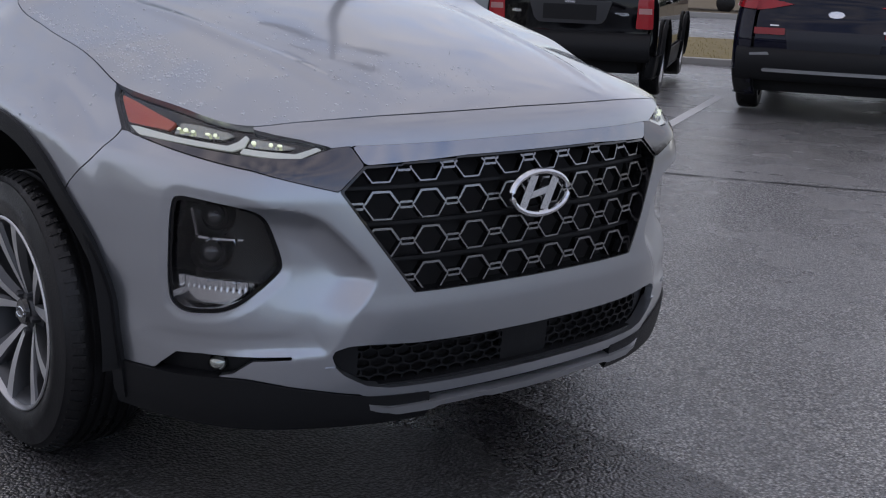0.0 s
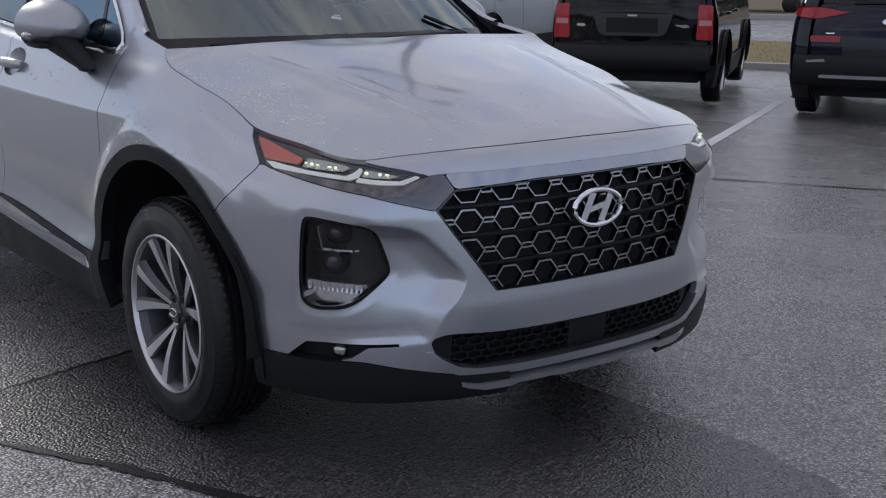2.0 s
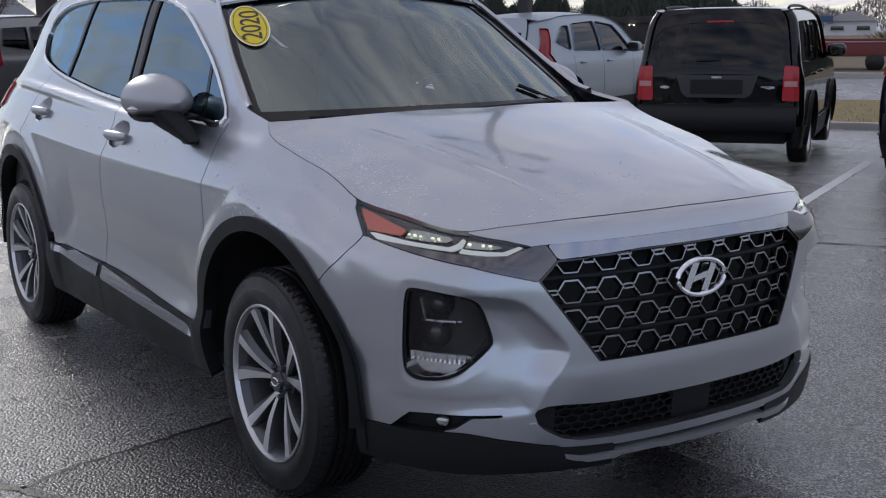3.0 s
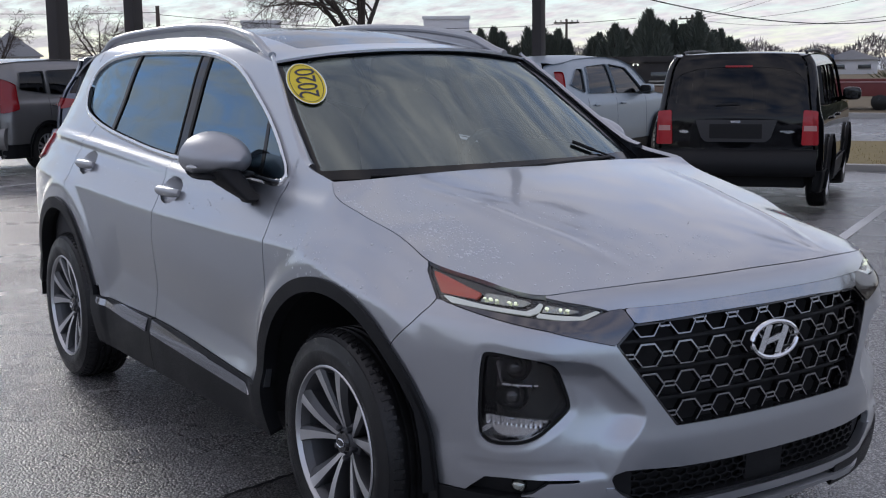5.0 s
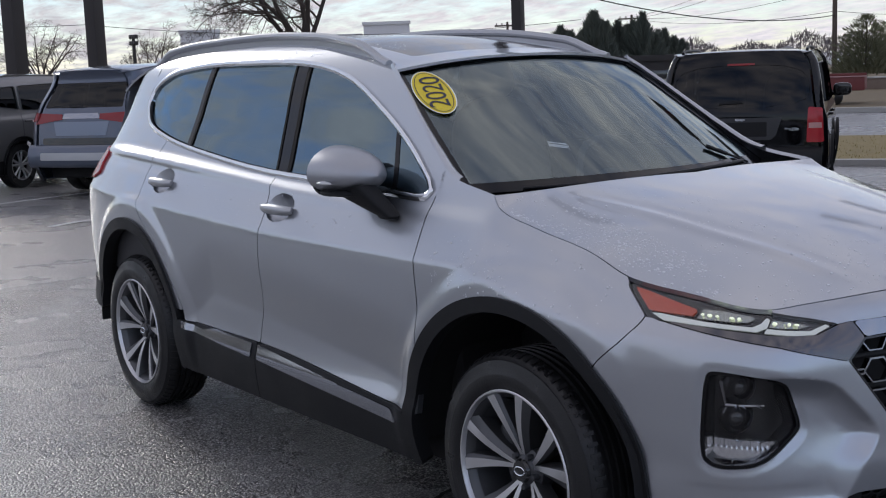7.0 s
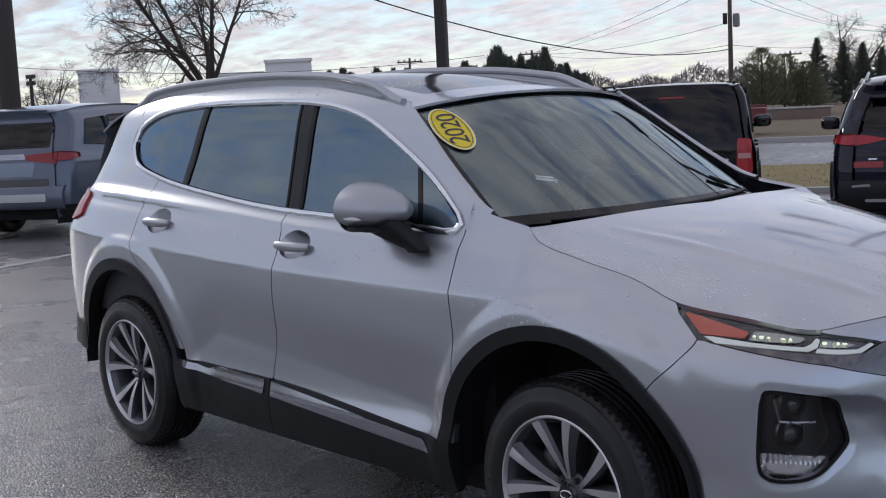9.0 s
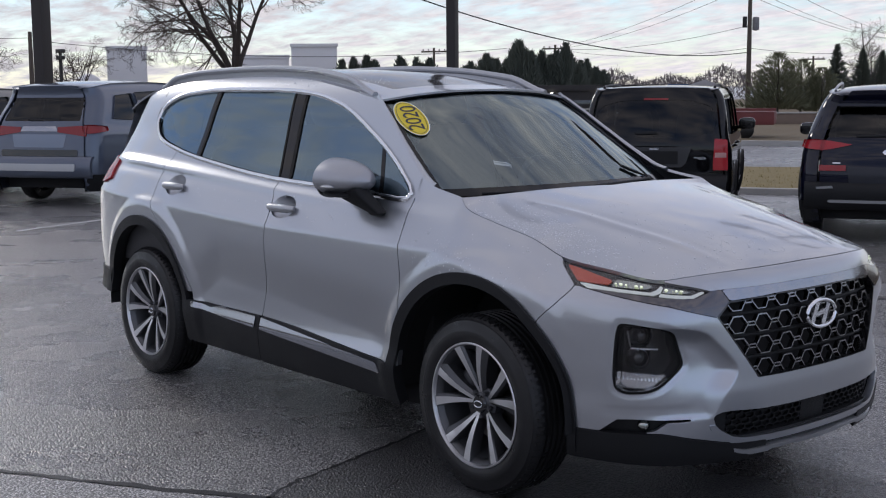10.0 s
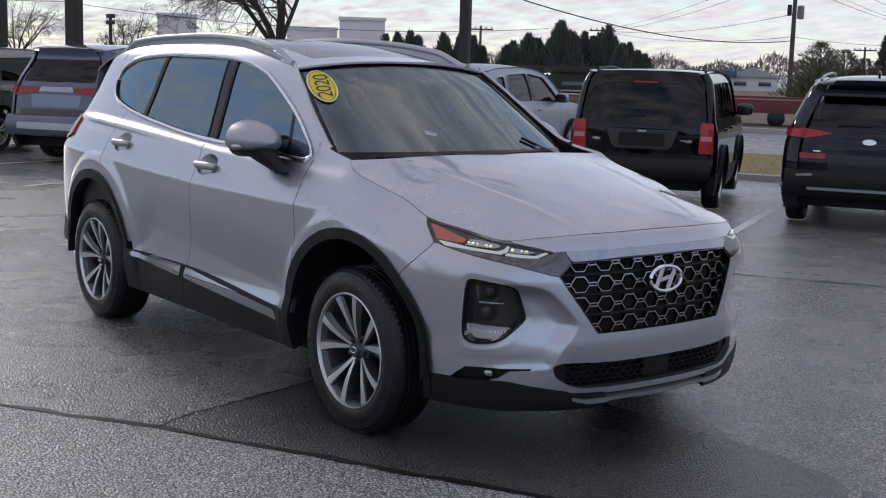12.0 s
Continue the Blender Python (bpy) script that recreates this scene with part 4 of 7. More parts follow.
    # painted lip under the intake, dark gap, skid plate
    part("bumper_lip", sheet(both_sides(lifted(wall, 0.004)), grid(-0.56, 0.56, 0.006), grid(0.29, 0.40, 0.004), lambda s, z, p: np.minimum(np.minimum(polygon_inside(INTAKE, pts(s, z)) * -1 - 0.0, 0.024 + polygon_inside(INTAKE, pts(s, z))), 0.385 - z), 0.03), PAINT, car, "painted lip below the intake")
    part("chin", sheet(both_sides(lifted(wall, -0.012)), grid(-0.5, 0.5, 0.02), grid(0.25, 0.33, 0.01), None, 0.05), PLASTIC, car, "black plastic chin")

    def skid(s, z):
        a, t = np.abs(s), np.asarray(z)
        p = both_sides(wall)(s, 0 * t + 0.30)
        dip = 0.010 * step(0.27, 0.30, a) * (1 - step(0.38, 0.41, a)) + 0.006 * (1 - step(0.12, 0.15, a))
        p[:, 0] += 0.008 + 0.004 * t - 0.02 * step(0.42, 0.50, a)
        p[:, 2] = 0.266 + 0.013 * t - 0.6 * dip * (1 - t) + 0.022 * step(0.40, 0.50, a)
        return p
    part("skid_plate", sheet(skid, grid(-0.50, 0.50, 0.008), np.linspace(0, 1, 6), None, 0.10), SILVER_TRIM, car, "silver skid plate under the bumper")

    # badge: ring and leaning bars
    nose = wall(np.array([0.0]), np.array([0.737]))[0]
    badge = part("badge", moved((lambda a: tube(np.stack([0.090 * np.cos(a), 0 * a, 0.050 * np.sin(a)], -1), 0.0078, 8, closed=True))(np.linspace(0, 2 * np.pi, 48, endpoint=False)), pose(nose[0] + 0.012, 0, nose[2], 0, 0, 90) @ pose(0, 0, 0, -4, 0, 0)), CHROME, car, "oval chrome badge")
    for o in ([(-0.066, -0.031), (-0.044, -0.038), (-0.002, 0.039), (-0.026, 0.042)], [(0.066, 0.031), (0.044, 0.038), (0.002, -0.039), (0.026, -0.042)], [(-0.034, -0.014), (0.022, -0.004), (0.034, 0.014), (-0.022, 0.004)]):
        part("badge_bar", moved(prism([(x, z) for x, z in o], 0.008), pose(nose[0] + 0.010, 0, nose[2], 0, 0, 90) @ pose(0, 0, 0, -4, 0, 0)), CHROME, badge, smooth=False)

    # windscreen, pillars, roof
    def screen(u, v):
        u, v = np.asarray(u, float), np.asarray(v, float)
        x = -0.995 + 0.575 * v
        z = screen_line(x)
        y = -np.interp(v, [0, 0.5, 1], [0.578, 0.655, 0.72])
        k = 1 - np.abs(u) ** 2.2
        return np.stack([x + k * (0.06 + 0.16 * v), y * -u, z + k * (0.045 - 0.04 * v)], -1)
    glass = part("windscreen", sheet(screen, np.linspace(-1, 1, 41), np.linspace(0, 1, 25), None, 0, flip=True), SCREEN_GLASS, car, "large windscreen mirroring the cloudy sky")
    band = lambda a, b, c, d: sheet(lambda u, v: screen(u, v) + (0.001, 0, -0.004), np.linspace(a, b, 30), np.linspace(c, d, 12), None, 0, flip=False)  # noqa: E731
    part("screen_border", joined(band(-1, 1, 0, 0.014), band(-1, 1, 0.93, 1), band(-1, -0.955, 0, 1)), GLOSS_BLACK, glass, "black screen border")
    enamel = sheet(lambda u, v: screen(u, v) + (0.003, 0, 0.003), np.linspace(0.905, 1, 6), np.linspace(0, 1, 30), None, 0, flip=True)
    enamel = joined(enamel, sheet(lambda u, v: screen(u, v) + (0.003, 0, 0.003), np.linspace(-1, 0.905, 40), np.linspace(0.93, 1, 6), None, 0, flip=True))
    part("screen_edge", enamel, PILLAR_BLACK, glass, "black enamel edge of the windscreen")
    for flip in (False, True):
        side = mirrored if flip else (lambda g: g)

        def pillar(u, v):
            v = np.asarray(v, float)
            x = -1.02 + 0.60 * v
            a = wall(along(x), np.minimum(pillar_line(x), 1.56))
            b = screen(-np.ones(len(v)), np.clip((x + 0.995) / 0.575, 0, 1)) + np.stack([0 * x, 0 * x, np.maximum(0.002, pillar_line(x) - 0.012 - screen_line(x)) + 0.016], -1)
            b[:, 1] = -np.abs(b[:, 1])
            k = np.asarray(u, float)[:, None]
            bulge = np.sin(k * np.pi) * 0.010 * np.array([0.5, -0.3, 0.8])
            return a * (1 - k) + b * k + bulge
        seal = lambda u, v: screen(0.965 + 0.035 * np.asarray(u), v) + np.stack([0 * np.asarray(u), 0 * np.asarray(u), 0.003 + 0.004 * np.asarray(u) ** 2], -1)  # noqa: E731
        part("screen_seal", side(mirrored(sheet(seal, np.linspace(0, 1, 6), np.linspace(0.0, 1, 30), None, 0.0, flip=True))), PILLAR_BLACK, glass, "black rubber screen seal")
        part("screen_pillar", side(sheet(pillar, np.linspace(0, 1, 8), np.linspace(0, 1, 40), None, 0.0)), PAINT, car)

    def roof(u, v):
        u, x = np.asarray(u, float), np.asarray(v, float)
        e = wall(along(x), roof_edge(x))
        k = 1 - np.abs(u) ** 2.4
        lead = step(-1.25, -0.98, x)
        return np.stack([x + 0.065 * k * lead, -e[:, 1] * u, e[:, 2] + 0.045 * k - 0.0 * lead], -1)
    part("roof", sheet(roof, np.linspace(-1, 1, 41), grid(-3.62, -0.985, 0.03), lambda u, x, p: np.where((np.abs(u) < 0.74) & (x > -2.9) & (x < -1.12), -1.0, 1.0), 0.01), PAINT, car)
    part("glass_roof", sheet(lambda u, x: roof(u, x) + (0, 0, -0.003), np.linspace(-0.75, 0.75, 31), grid(-2.91, -2.02, 0.03), None, 0.01), ROOF_GLASS, car, "dark glass roof panel")
    part("glass_roof", sheet(lambda u, x: roof(u, x) + (0, 0, -0.003), np.linspace(-0.75, 0.75, 31), grid(-2.0, -1.11, 0.03), None, 0.01), ROOF_GLASS, car, "dark glass roof panel")

    # tail closing, floor, wheel housings
    tail = lambda u, v: np.stack([-3.60 - 0.17 * np.sin(np.clip((1.5 - v) / 1.0, 0, 1) * np.pi / 2), u * np.interp(v, [0.3, 1.0, 1.5], [0.60, 0.62, 0.50]), v], -1)  # noqa: E731
    part("tailgate", sheet(tail, np.linspace(-1, 1, 12), np.linspace(0.3, 1.52, 20), None, 0), PAINT, car)
    part("underbody", joined(box(-1.35, 0, 0.28, 1.95, 1.55, 0.10, 0.03), box(0.55, 0, 0.30, 0.5, 1.1, 0.12, 0.03), box(-3.3, 0, 0.36, 0.6, 1.3, 0.16, 0.03), box(-1.4, 0, 0.26, 4.2, 1.0, 0.10, 0.02)), DARK, car)
    for xc in (0.0, -2.765):
        a = np.linspace(-0.06, np.pi + 0.06, 30)
        for sy in (-1, 1):
            rows = np.array([[(xc - 0.02 + 0.495 * np.cos(q), sy * y, 0.36 + 0.495 * np.sin(q)) for q in a] for y in (0.50, 0.88)]).reshape(-1, 3)
            n = len(a)
            f = [(i, i + 1, n + i + 1, n + i) for i in range(n - 1)] + [tuple(range(n))]
            part("wheel_housing", (rows, f), DARK, car)
    part("bulkhead", joined(box(0.30, 0, 0.62, 0.5, 0.9, 0.4, 0.05), box(-0.47, 0, 0.75, 0.08, 1.5, 0.75, 0.02)), DARK, car)

    # cabin
    dash = joined(blob(-0.42, 0, 1.03, 0.42, 0.70, 0.085, 3.0), box(-0.62, 0, 0.85, 0.25, 1.4, 0.3, 0.05))
    part("dashboard", dash, INTERIOR, car, "dark dashboard")
    a = np.linspace(0, 2 * np.pi, 40, endpoint=False)
    wheel_m = pose(-0.86, 0.37, 1.06, 0, 0, 90) @ pose(0, 0, 0, 65, 0, 0)
    part("steering_wheel", moved(joined(tube(np.stack([0.185 * np.cos(a), 0.185 * np.sin(a), 0 * a], -1), 0.016, 10, closed=True), blob(0, 0, -0.02, 0.07, 0.06, 0.03, 2.5), tube([(-0.18, 0, 0), (0.18, 0, 0)], 0.014), tube([(0, 0, 0), (0, -0.18, 0)], 0.014)), wheel_m), INTERIOR, car, "black steering wheel")
    for y in (-0.37, 0.37):
        seat = part("seat", joined(blob(-1.22, y, 0.72, 0.27, 0.26, 0.12, 3.2), moved(blob(0, 0, 0.33, 0.09, 0.25, 0.36, 3.0), pose(-1.48, y, 0.72, 0, -14, 0))), SEAT_CLOTH, car, "grey front seat")
        part("headrest", moved(blob(0, 0, 0.78, 0.055, 0.14, 0.10, 2.8), pose(-1.48, y, 0.72, 0, -14, 0)), SEAT_CLOTH, seat)
    part("rear_bench", joined(blob(-2.2, 0, 0.72, 0.25, 0.62, 0.12, 3.2), moved(blob(0, 0, 0.33, 0.08, 0.62, 0.34, 3.0), pose(-2.42, 0, 0.72, 0, -14, 0))), SEAT_CLOTH, car)
    part("headlining", sheet(lambda u, x: roof(u, x) + (0, 0, -0.05), np.linspace(-0.95, 0.95, 15), grid(-3.4, -1.12, 0.1), None, 0), SEAT_CLOTH, car)
    def cowl(u, v):
        u, v = np.asarray(u, float), np.asarray(v, float)[:, None]
        rear = bonnet(np.where(u < 0, -1.77, 1.77) * -1, 1 - np.abs(u) * 0.99)
        rear[:, 1] = np.abs(rear[:, 1]) * np.sign(u)
        return screen(u, 0 * u + 0.99) * (1 - v) + rear * v + np.array([0, 0, -0.012]) - np.sin(v * np.pi) * np.array([0, 0, 0.02])
    part("cowl", sheet(cowl, np.linspace(-0.99, 0.99, 34), np.linspace(0, 1, 7), None, 0.0, flip=False), PLASTIC, car, "black cowl panel below the windscreen")
    for pn, a, b, r, lab in (("wiper_blade", (0.485, 0.830), (0.585, 0.905), 0.0075, "black wiper blade stopped across the glass"), ("wiper_arm", (0.575, 0.895), (0.70, 0.985), 0.0045, "black wiper arm"),
                             ("wiper_blade", (-0.30, 0.992), (0.66, 0.968), 0.007, "black wiper blade at rest"), ("wiper_arm", (0.0, 1.0), (0.62, 1.0), 0.005, "black wiper arm"), ("wiper_blade", (-0.78, 0.995), (-0.50, 0.995), 0.005, "tip of a wiper blade at rest")):
        t = np.linspace(0, 1, 12)
        p = screen(a[0] + (b[0] - a[0]) * t, a[1] + (b[1] - a[1]) * t) + (0.004, 0, 0.009)
        part(pn, tube(p, r, 6), PLASTIC, car, lab)

    # yellow sticker with the year
    su, sv = -0.868, 0.235
    c0, cu, cv = (screen(np.array([a_]), np.array([b_]))[0] for a_, b_ in ((su, sv), (su + 0.02, sv), (su, sv - 0.02)))
    ex = cu - c0
    ex /= np.linalg.norm(ex)
    n0 = np.cross(ex, cv - c0)
    n0 /= np.linalg.norm(n0)
    ey = np.cross(n0, ex)
    m = Matrix(((ex[0], ey[0], n0[0], c0[0] + 0.006 * n0[0]), (ex[1], ey[1], n0[1], c0[1] + 0.006 * n0[1]), (ex[2], ey[2], n0[2], c0[2] + 0.006 * n0[2]), (0, 0, 0, 1)))
    a = np.linspace(0, 2 * np.pi, 48, endpoint=False)
    disc = lambda rx, ry, h: shape(np.concatenate([np.stack([rx * np.cos(a), ry * np.sin(a), 0 * a + h], -1), [(0, 0, h)]]), [(i, (i + 1) % 48, 48) for i in range(48)])  # noqa: E731
    st = part("year_sticker", moved(disc(0.066, 0.132, 0.0), m), YELLOW, car, "oval yellow sticker that reads 2020", smooth=False)
    rim = shape(np.concatenate([np.stack([r * np.cos(a), (r + 0.066) * np.sin(a), 0 * a + 0.001], -1) for r in (0.056, 0.0585)]), [(i, (i + 1) % 48, 48 + (i + 1) % 48, 48 + i) for i in range(48)])
    part("sticker_line", moved(rim, m), NAVY, st, smooth=False)
    edge = shape(np.concatenate([np.stack([r * np.cos(a), (r + 0.066) * np.sin(a), 0 * a - 0.0006], -1) for r in (0.063, 0.070)]), [(i, (i + 1) % 48, 48 + (i + 1) % 48, 48 + i) for i in range(48)])
    part("sticker_edge", moved(edge, m), LAMP_WHITE, st, smooth=False)
    year_sign("year_number", "2020", 0.105, m @ pose(0.006, 0, 0.0015, 0, 0, 84), NAVY, st)
    # beads of rain on bonnet, wings and doors
    r = np.random.default_rng(5)
    beads = []
    ring = np.linspace(0, 2 * np.pi, 7)[:-1]

    def bead(p, n):
        n = n / np.linalg.norm(n)
        t1 = np.cross(n, (0.3, 0.2, 0.9))
        t1 /= np.linalg.norm(t1)
        t2, q = np.cross(n, t1), 0.0017 + 0.0032 * r.random() ** 3
        e = np.array([p + q * (math.cos(a_) * t1 + math.sin(a_) * t2) for a_ in ring])
        m_ = np.array([p + 0.35 * q * n + 0.7 * q * (math.cos(a_) * t1 + math.sin(a_) * t2) for a_ in ring])
        v_ = np.concatenate([e, m_, [p + 0.5 * q * n]])
        beads.append((v_, [(i, (i + 1) % 6, 6 + (i + 1) % 6, 6 + i) for i in range(6)] + [(6 + i, 6 + (i + 1) % 6, 12) for i in range(6)]))
    for surface, lo, hi, count in ((bonnet, (0.9, 0.01), (1.75, 0.24), 1300), (bonnet, (0.0, 0.02), (1.75, 0.7), 700), (wall, (1.2, 0.84), (1.95, 1.02), 230), (wall, (2.0, 0.98), (4.6, 1.08), 90), (wall, (2.5, 1.595), (4.6, 1.63), 160)):
        u = np.array([lo[0] + (hi[0] - lo[0]) * r.random(count), lo[1] + (hi[1] - lo[1]) * r.random(count)])
        keep = np.sin(u[0] * 9 + 3 * np.sin(u[1] * 11)) + 1.2 * r.random(count) > 0.1
        u = u[:, keep]
        if surface is wall:
            u = u[:, (u[1] < hood_edge(u[0]) - 0.03) | (u[0] > 1.8)]
        p = surface(u[0], u[1])
        n = np.cross(surface(u[0] + 1e-3, u[1]) - p, surface(u[0], u[1] + 1e-3) - p)
        for k in range(len(p)):
            nk = n[k] if surface is wall else n[k] * np.sign(n[k][2] + 1e-12)
            if surface is wall and nk[1] > 0:
                nk = -nk
            bead(p[k], nk)
    tagged(part("rain_beads", joined(*beads), WATER), "scattered rain beads on silver paint", "water drops", kind="stuff")
    return car


def year_sign(name, text, size, m, mat, parent):
    cu = bpy.data.curves.new(name, "FONT")
    cu.body, cu.size, cu.align_x, cu.align_y = text, size, "CENTER", "CENTER"
    cu.space_character = 0.92
    ob = bpy.data.objects.new(name, cu)
    scene.collection.objects.link(ob)
    me = bpy.data.meshes.new_from_object(ob.evaluated_get(bpy.context.evaluated_depsgraph_get()))
    bpy.data.objects.remove(ob)
    me.transform(m)
    me.materials.clear()
    me.materials.append(mat)
    made = new(name, me)
    made.parent = parent
    return made


# ---- wheels ----
def build_wheel(name, m, tyre_label="black tyre", detail=True):
    """A wheel about the y axis, its face towards -y."""
    w = thing(name, "black tyre on a machined twin-spoke alloy wheel", "wheel", m)
    R = 0.356
    tread = [(0.240, 0.108), (0.250, 0.112), (0.295, 0.120), (0.326, 0.113), (0.345, 0.098), (R, 0.078)]
    for k, y in enumerate((0.055, 0.028, 0.0, -0.028, -0.055)):
        tread += [(R, y + 0.008), (R - 0.008, y + 0.006), (R - 0.008, y - 0.004), (R, y - 0.006)]
    tread += [(R, -0.078), (0.345, -0.098), (0.335, -0.1055), (0.334, -0.110), (0.321, -0.1145), (0.297, -0.120), (0.293, -0.1225), (0.262, -0.117), (0.252, -0.112), (0.242, -0.108)]
    tyre = part("tyre", revolve(tread, 96), RUBBER, w, tyre_label, angle=50)
    n = 72
    lugs = [moved(box(0, 0, 0, 0.011, 0.030, 0.004), Matrix.Rotation(2 * math.pi * k / n, 4, "Y") @ pose(0, sy * 0.086, 0.3525, sy * -24, 0, 0)) for k in range(n) for sy in (-1, 1)]
    tagged(part("tread", joined(*lugs), RUBBER, tyre), kind="stuff")
    part("rim", revolve([(0.245, -0.109), (0.249, -0.113), (0.246, -0.116), (0.242, -0.116), (0.239, -0.110), (0.236, -0.100)], 72), MACHINED, w, "machined alloy rim")
    part("rim_well", revolve([(0.237, -0.102), (0.222, -0.088), (0.205, -0.02), (0.205, 0.09), (0.235, 0.105)], 72), ALLOY_GREY, w)
    part("barrel", revolve([(0.214, -0.08), (0.198, -0.02), (0.198, 0.09)], 48), ALLOY_DARK, w)
    part("brake_disc", revolve([(0.02, -0.005), (0.155, -0.005), (0.155, 0.02), (0.02, 0.02)], 48), STEEL, w, "steel brake disc")
    part("brake_caliper", moved(blob(0.0, -0.005, 0.13, 0.07, 0.045, 0.045, 3.0), Matrix.Rotation(radians(-60), 4, "Y")), ALLOY_DARK, w)

    def spoke(c0, a0, a1, w0, w1, r0=0.030, r1=0.236, face=0.85):
        """A blade from hub to rim; it swings from angle a0 to a1 and widens from w0 to w1."""
        rows, k = [], 12
        for i in range(k):
            t = i / (k - 1)
            q, half = r0 + (r1 - r0) * t, (w0 + (w1 - w0) * t ** 1.2) / 2
            fi = c0 + a0 + (a1 - a0) * t ** 0.7
            y = -0.060 - 0.046 * t ** 1.3 - 0.010 * np.sin(t * np.pi)
            out_, across = np.array([math.sin(fi), 0, math.cos(fi)]), np.array([math.cos(fi), 0, -math.sin(fi)])
            rows.append([q * out_ + h * across + (0, d, 0) for h, d in ((-half * 1.1, y + 0.05), (-half * 1.05, y + 0.006), (-half * 0.9, y), (half * face, y), (half * 1.05, y + 0.006 + 0.012 * (0.85 - face)), (half * 1.1, y + 0.05))])
        v = np.array(rows).reshape(-1, 3)
        f, slot = [], []
        for i in range(k - 1):
            for j in range(5):
                f.append((i * 6 + j, (i + 1) * 6 + j, (i + 1) * 6 + j + 1, i * 6 + j + 1))
                slot.append(0 if j == 2 else 1)
        f += [(0, 1, 2, 3, 4, 5), tuple((k - 1) * 6 + j for j in (5, 4, 3, 2, 1, 0))]
        return (v, f), slot + [1, 1]
    for k in range(5):
        for a0, a1, w0, w1, face in ((-0.11, -0.31, 0.016, 0.050, 0.55), (0.12, 0.29, 0.021, 0.066, 0.15)):
            g, slot = spoke(2 * math.pi * k / 5, a0, a1, w0, w1, face=face)
            part("spoke", g, [MACHINED, ALLOY_GREY], w, angle=30, slots=slot)
        g, slot = spoke(2 * math.pi * k / 5, 0.30, 0.36, 0.010, 0.016, 0.06, 0.232)
        g = (g[0] + (0, 0.018, 0), g[1])
        part("spoke_web", g, ALLOY_GREY, w, angle=30)
    part("hub", revolve([(0.0, -0.074), (0.030, -0.074), (0.040, -0.068), (0.066, -0.050), (0.070, 0.0)], 36), ALLOY_DARK, w)
    part("centre_cap", revolve([(0.0, -0.084), (0.031, -0.083), (0.036, -0.074)], 32), GLOSS_BLACK, w, "black centre cap")
    part("cap_badge", moved((lambda a: tube(np.stack([0.023 * np.cos(a), 0 * a - 0.085, 0.0125 * np.sin(a)], -1), 0.0024, 6, closed=True))(np.linspace(0, 2 * np.pi, 24, endpoint=False)), pose(0, 0, 0)), CHROME, w)
    for k in range(5):
        q = 2 * math.pi * (k + 0.5) / 5
        part("wheel_nut", moved(revolve([(0.0, -0.078), (0.008, -0.078), (0.010, -0.074), (0.010, -0.055)], 6), pose(0.050 * math.sin(q), 0, 0.050 * math.cos(q))), ALLOY_DARK, w)
    return w


hero = build_hero()
wheels = [build_wheel("road_wheel", pose(0.0, -0.795, 0.354, 0, -6, 0))]
for x0, sy, turn_y in ((-2.765, -1, -2), (0.0, 1, 5), (-2.765, 1, 60)):
    wheels.append(copy_thing(wheels[0], pose(x0, 0.795 * sy, 0.354, 0, turn_y, 0 if sy < 0 else 180)))
for w in wheels:
    w.parent = hero
    for key in ("category", "label"):
        del w[key]
    tagged(w, "black tyre on a machined twin-spoke alloy wheel")

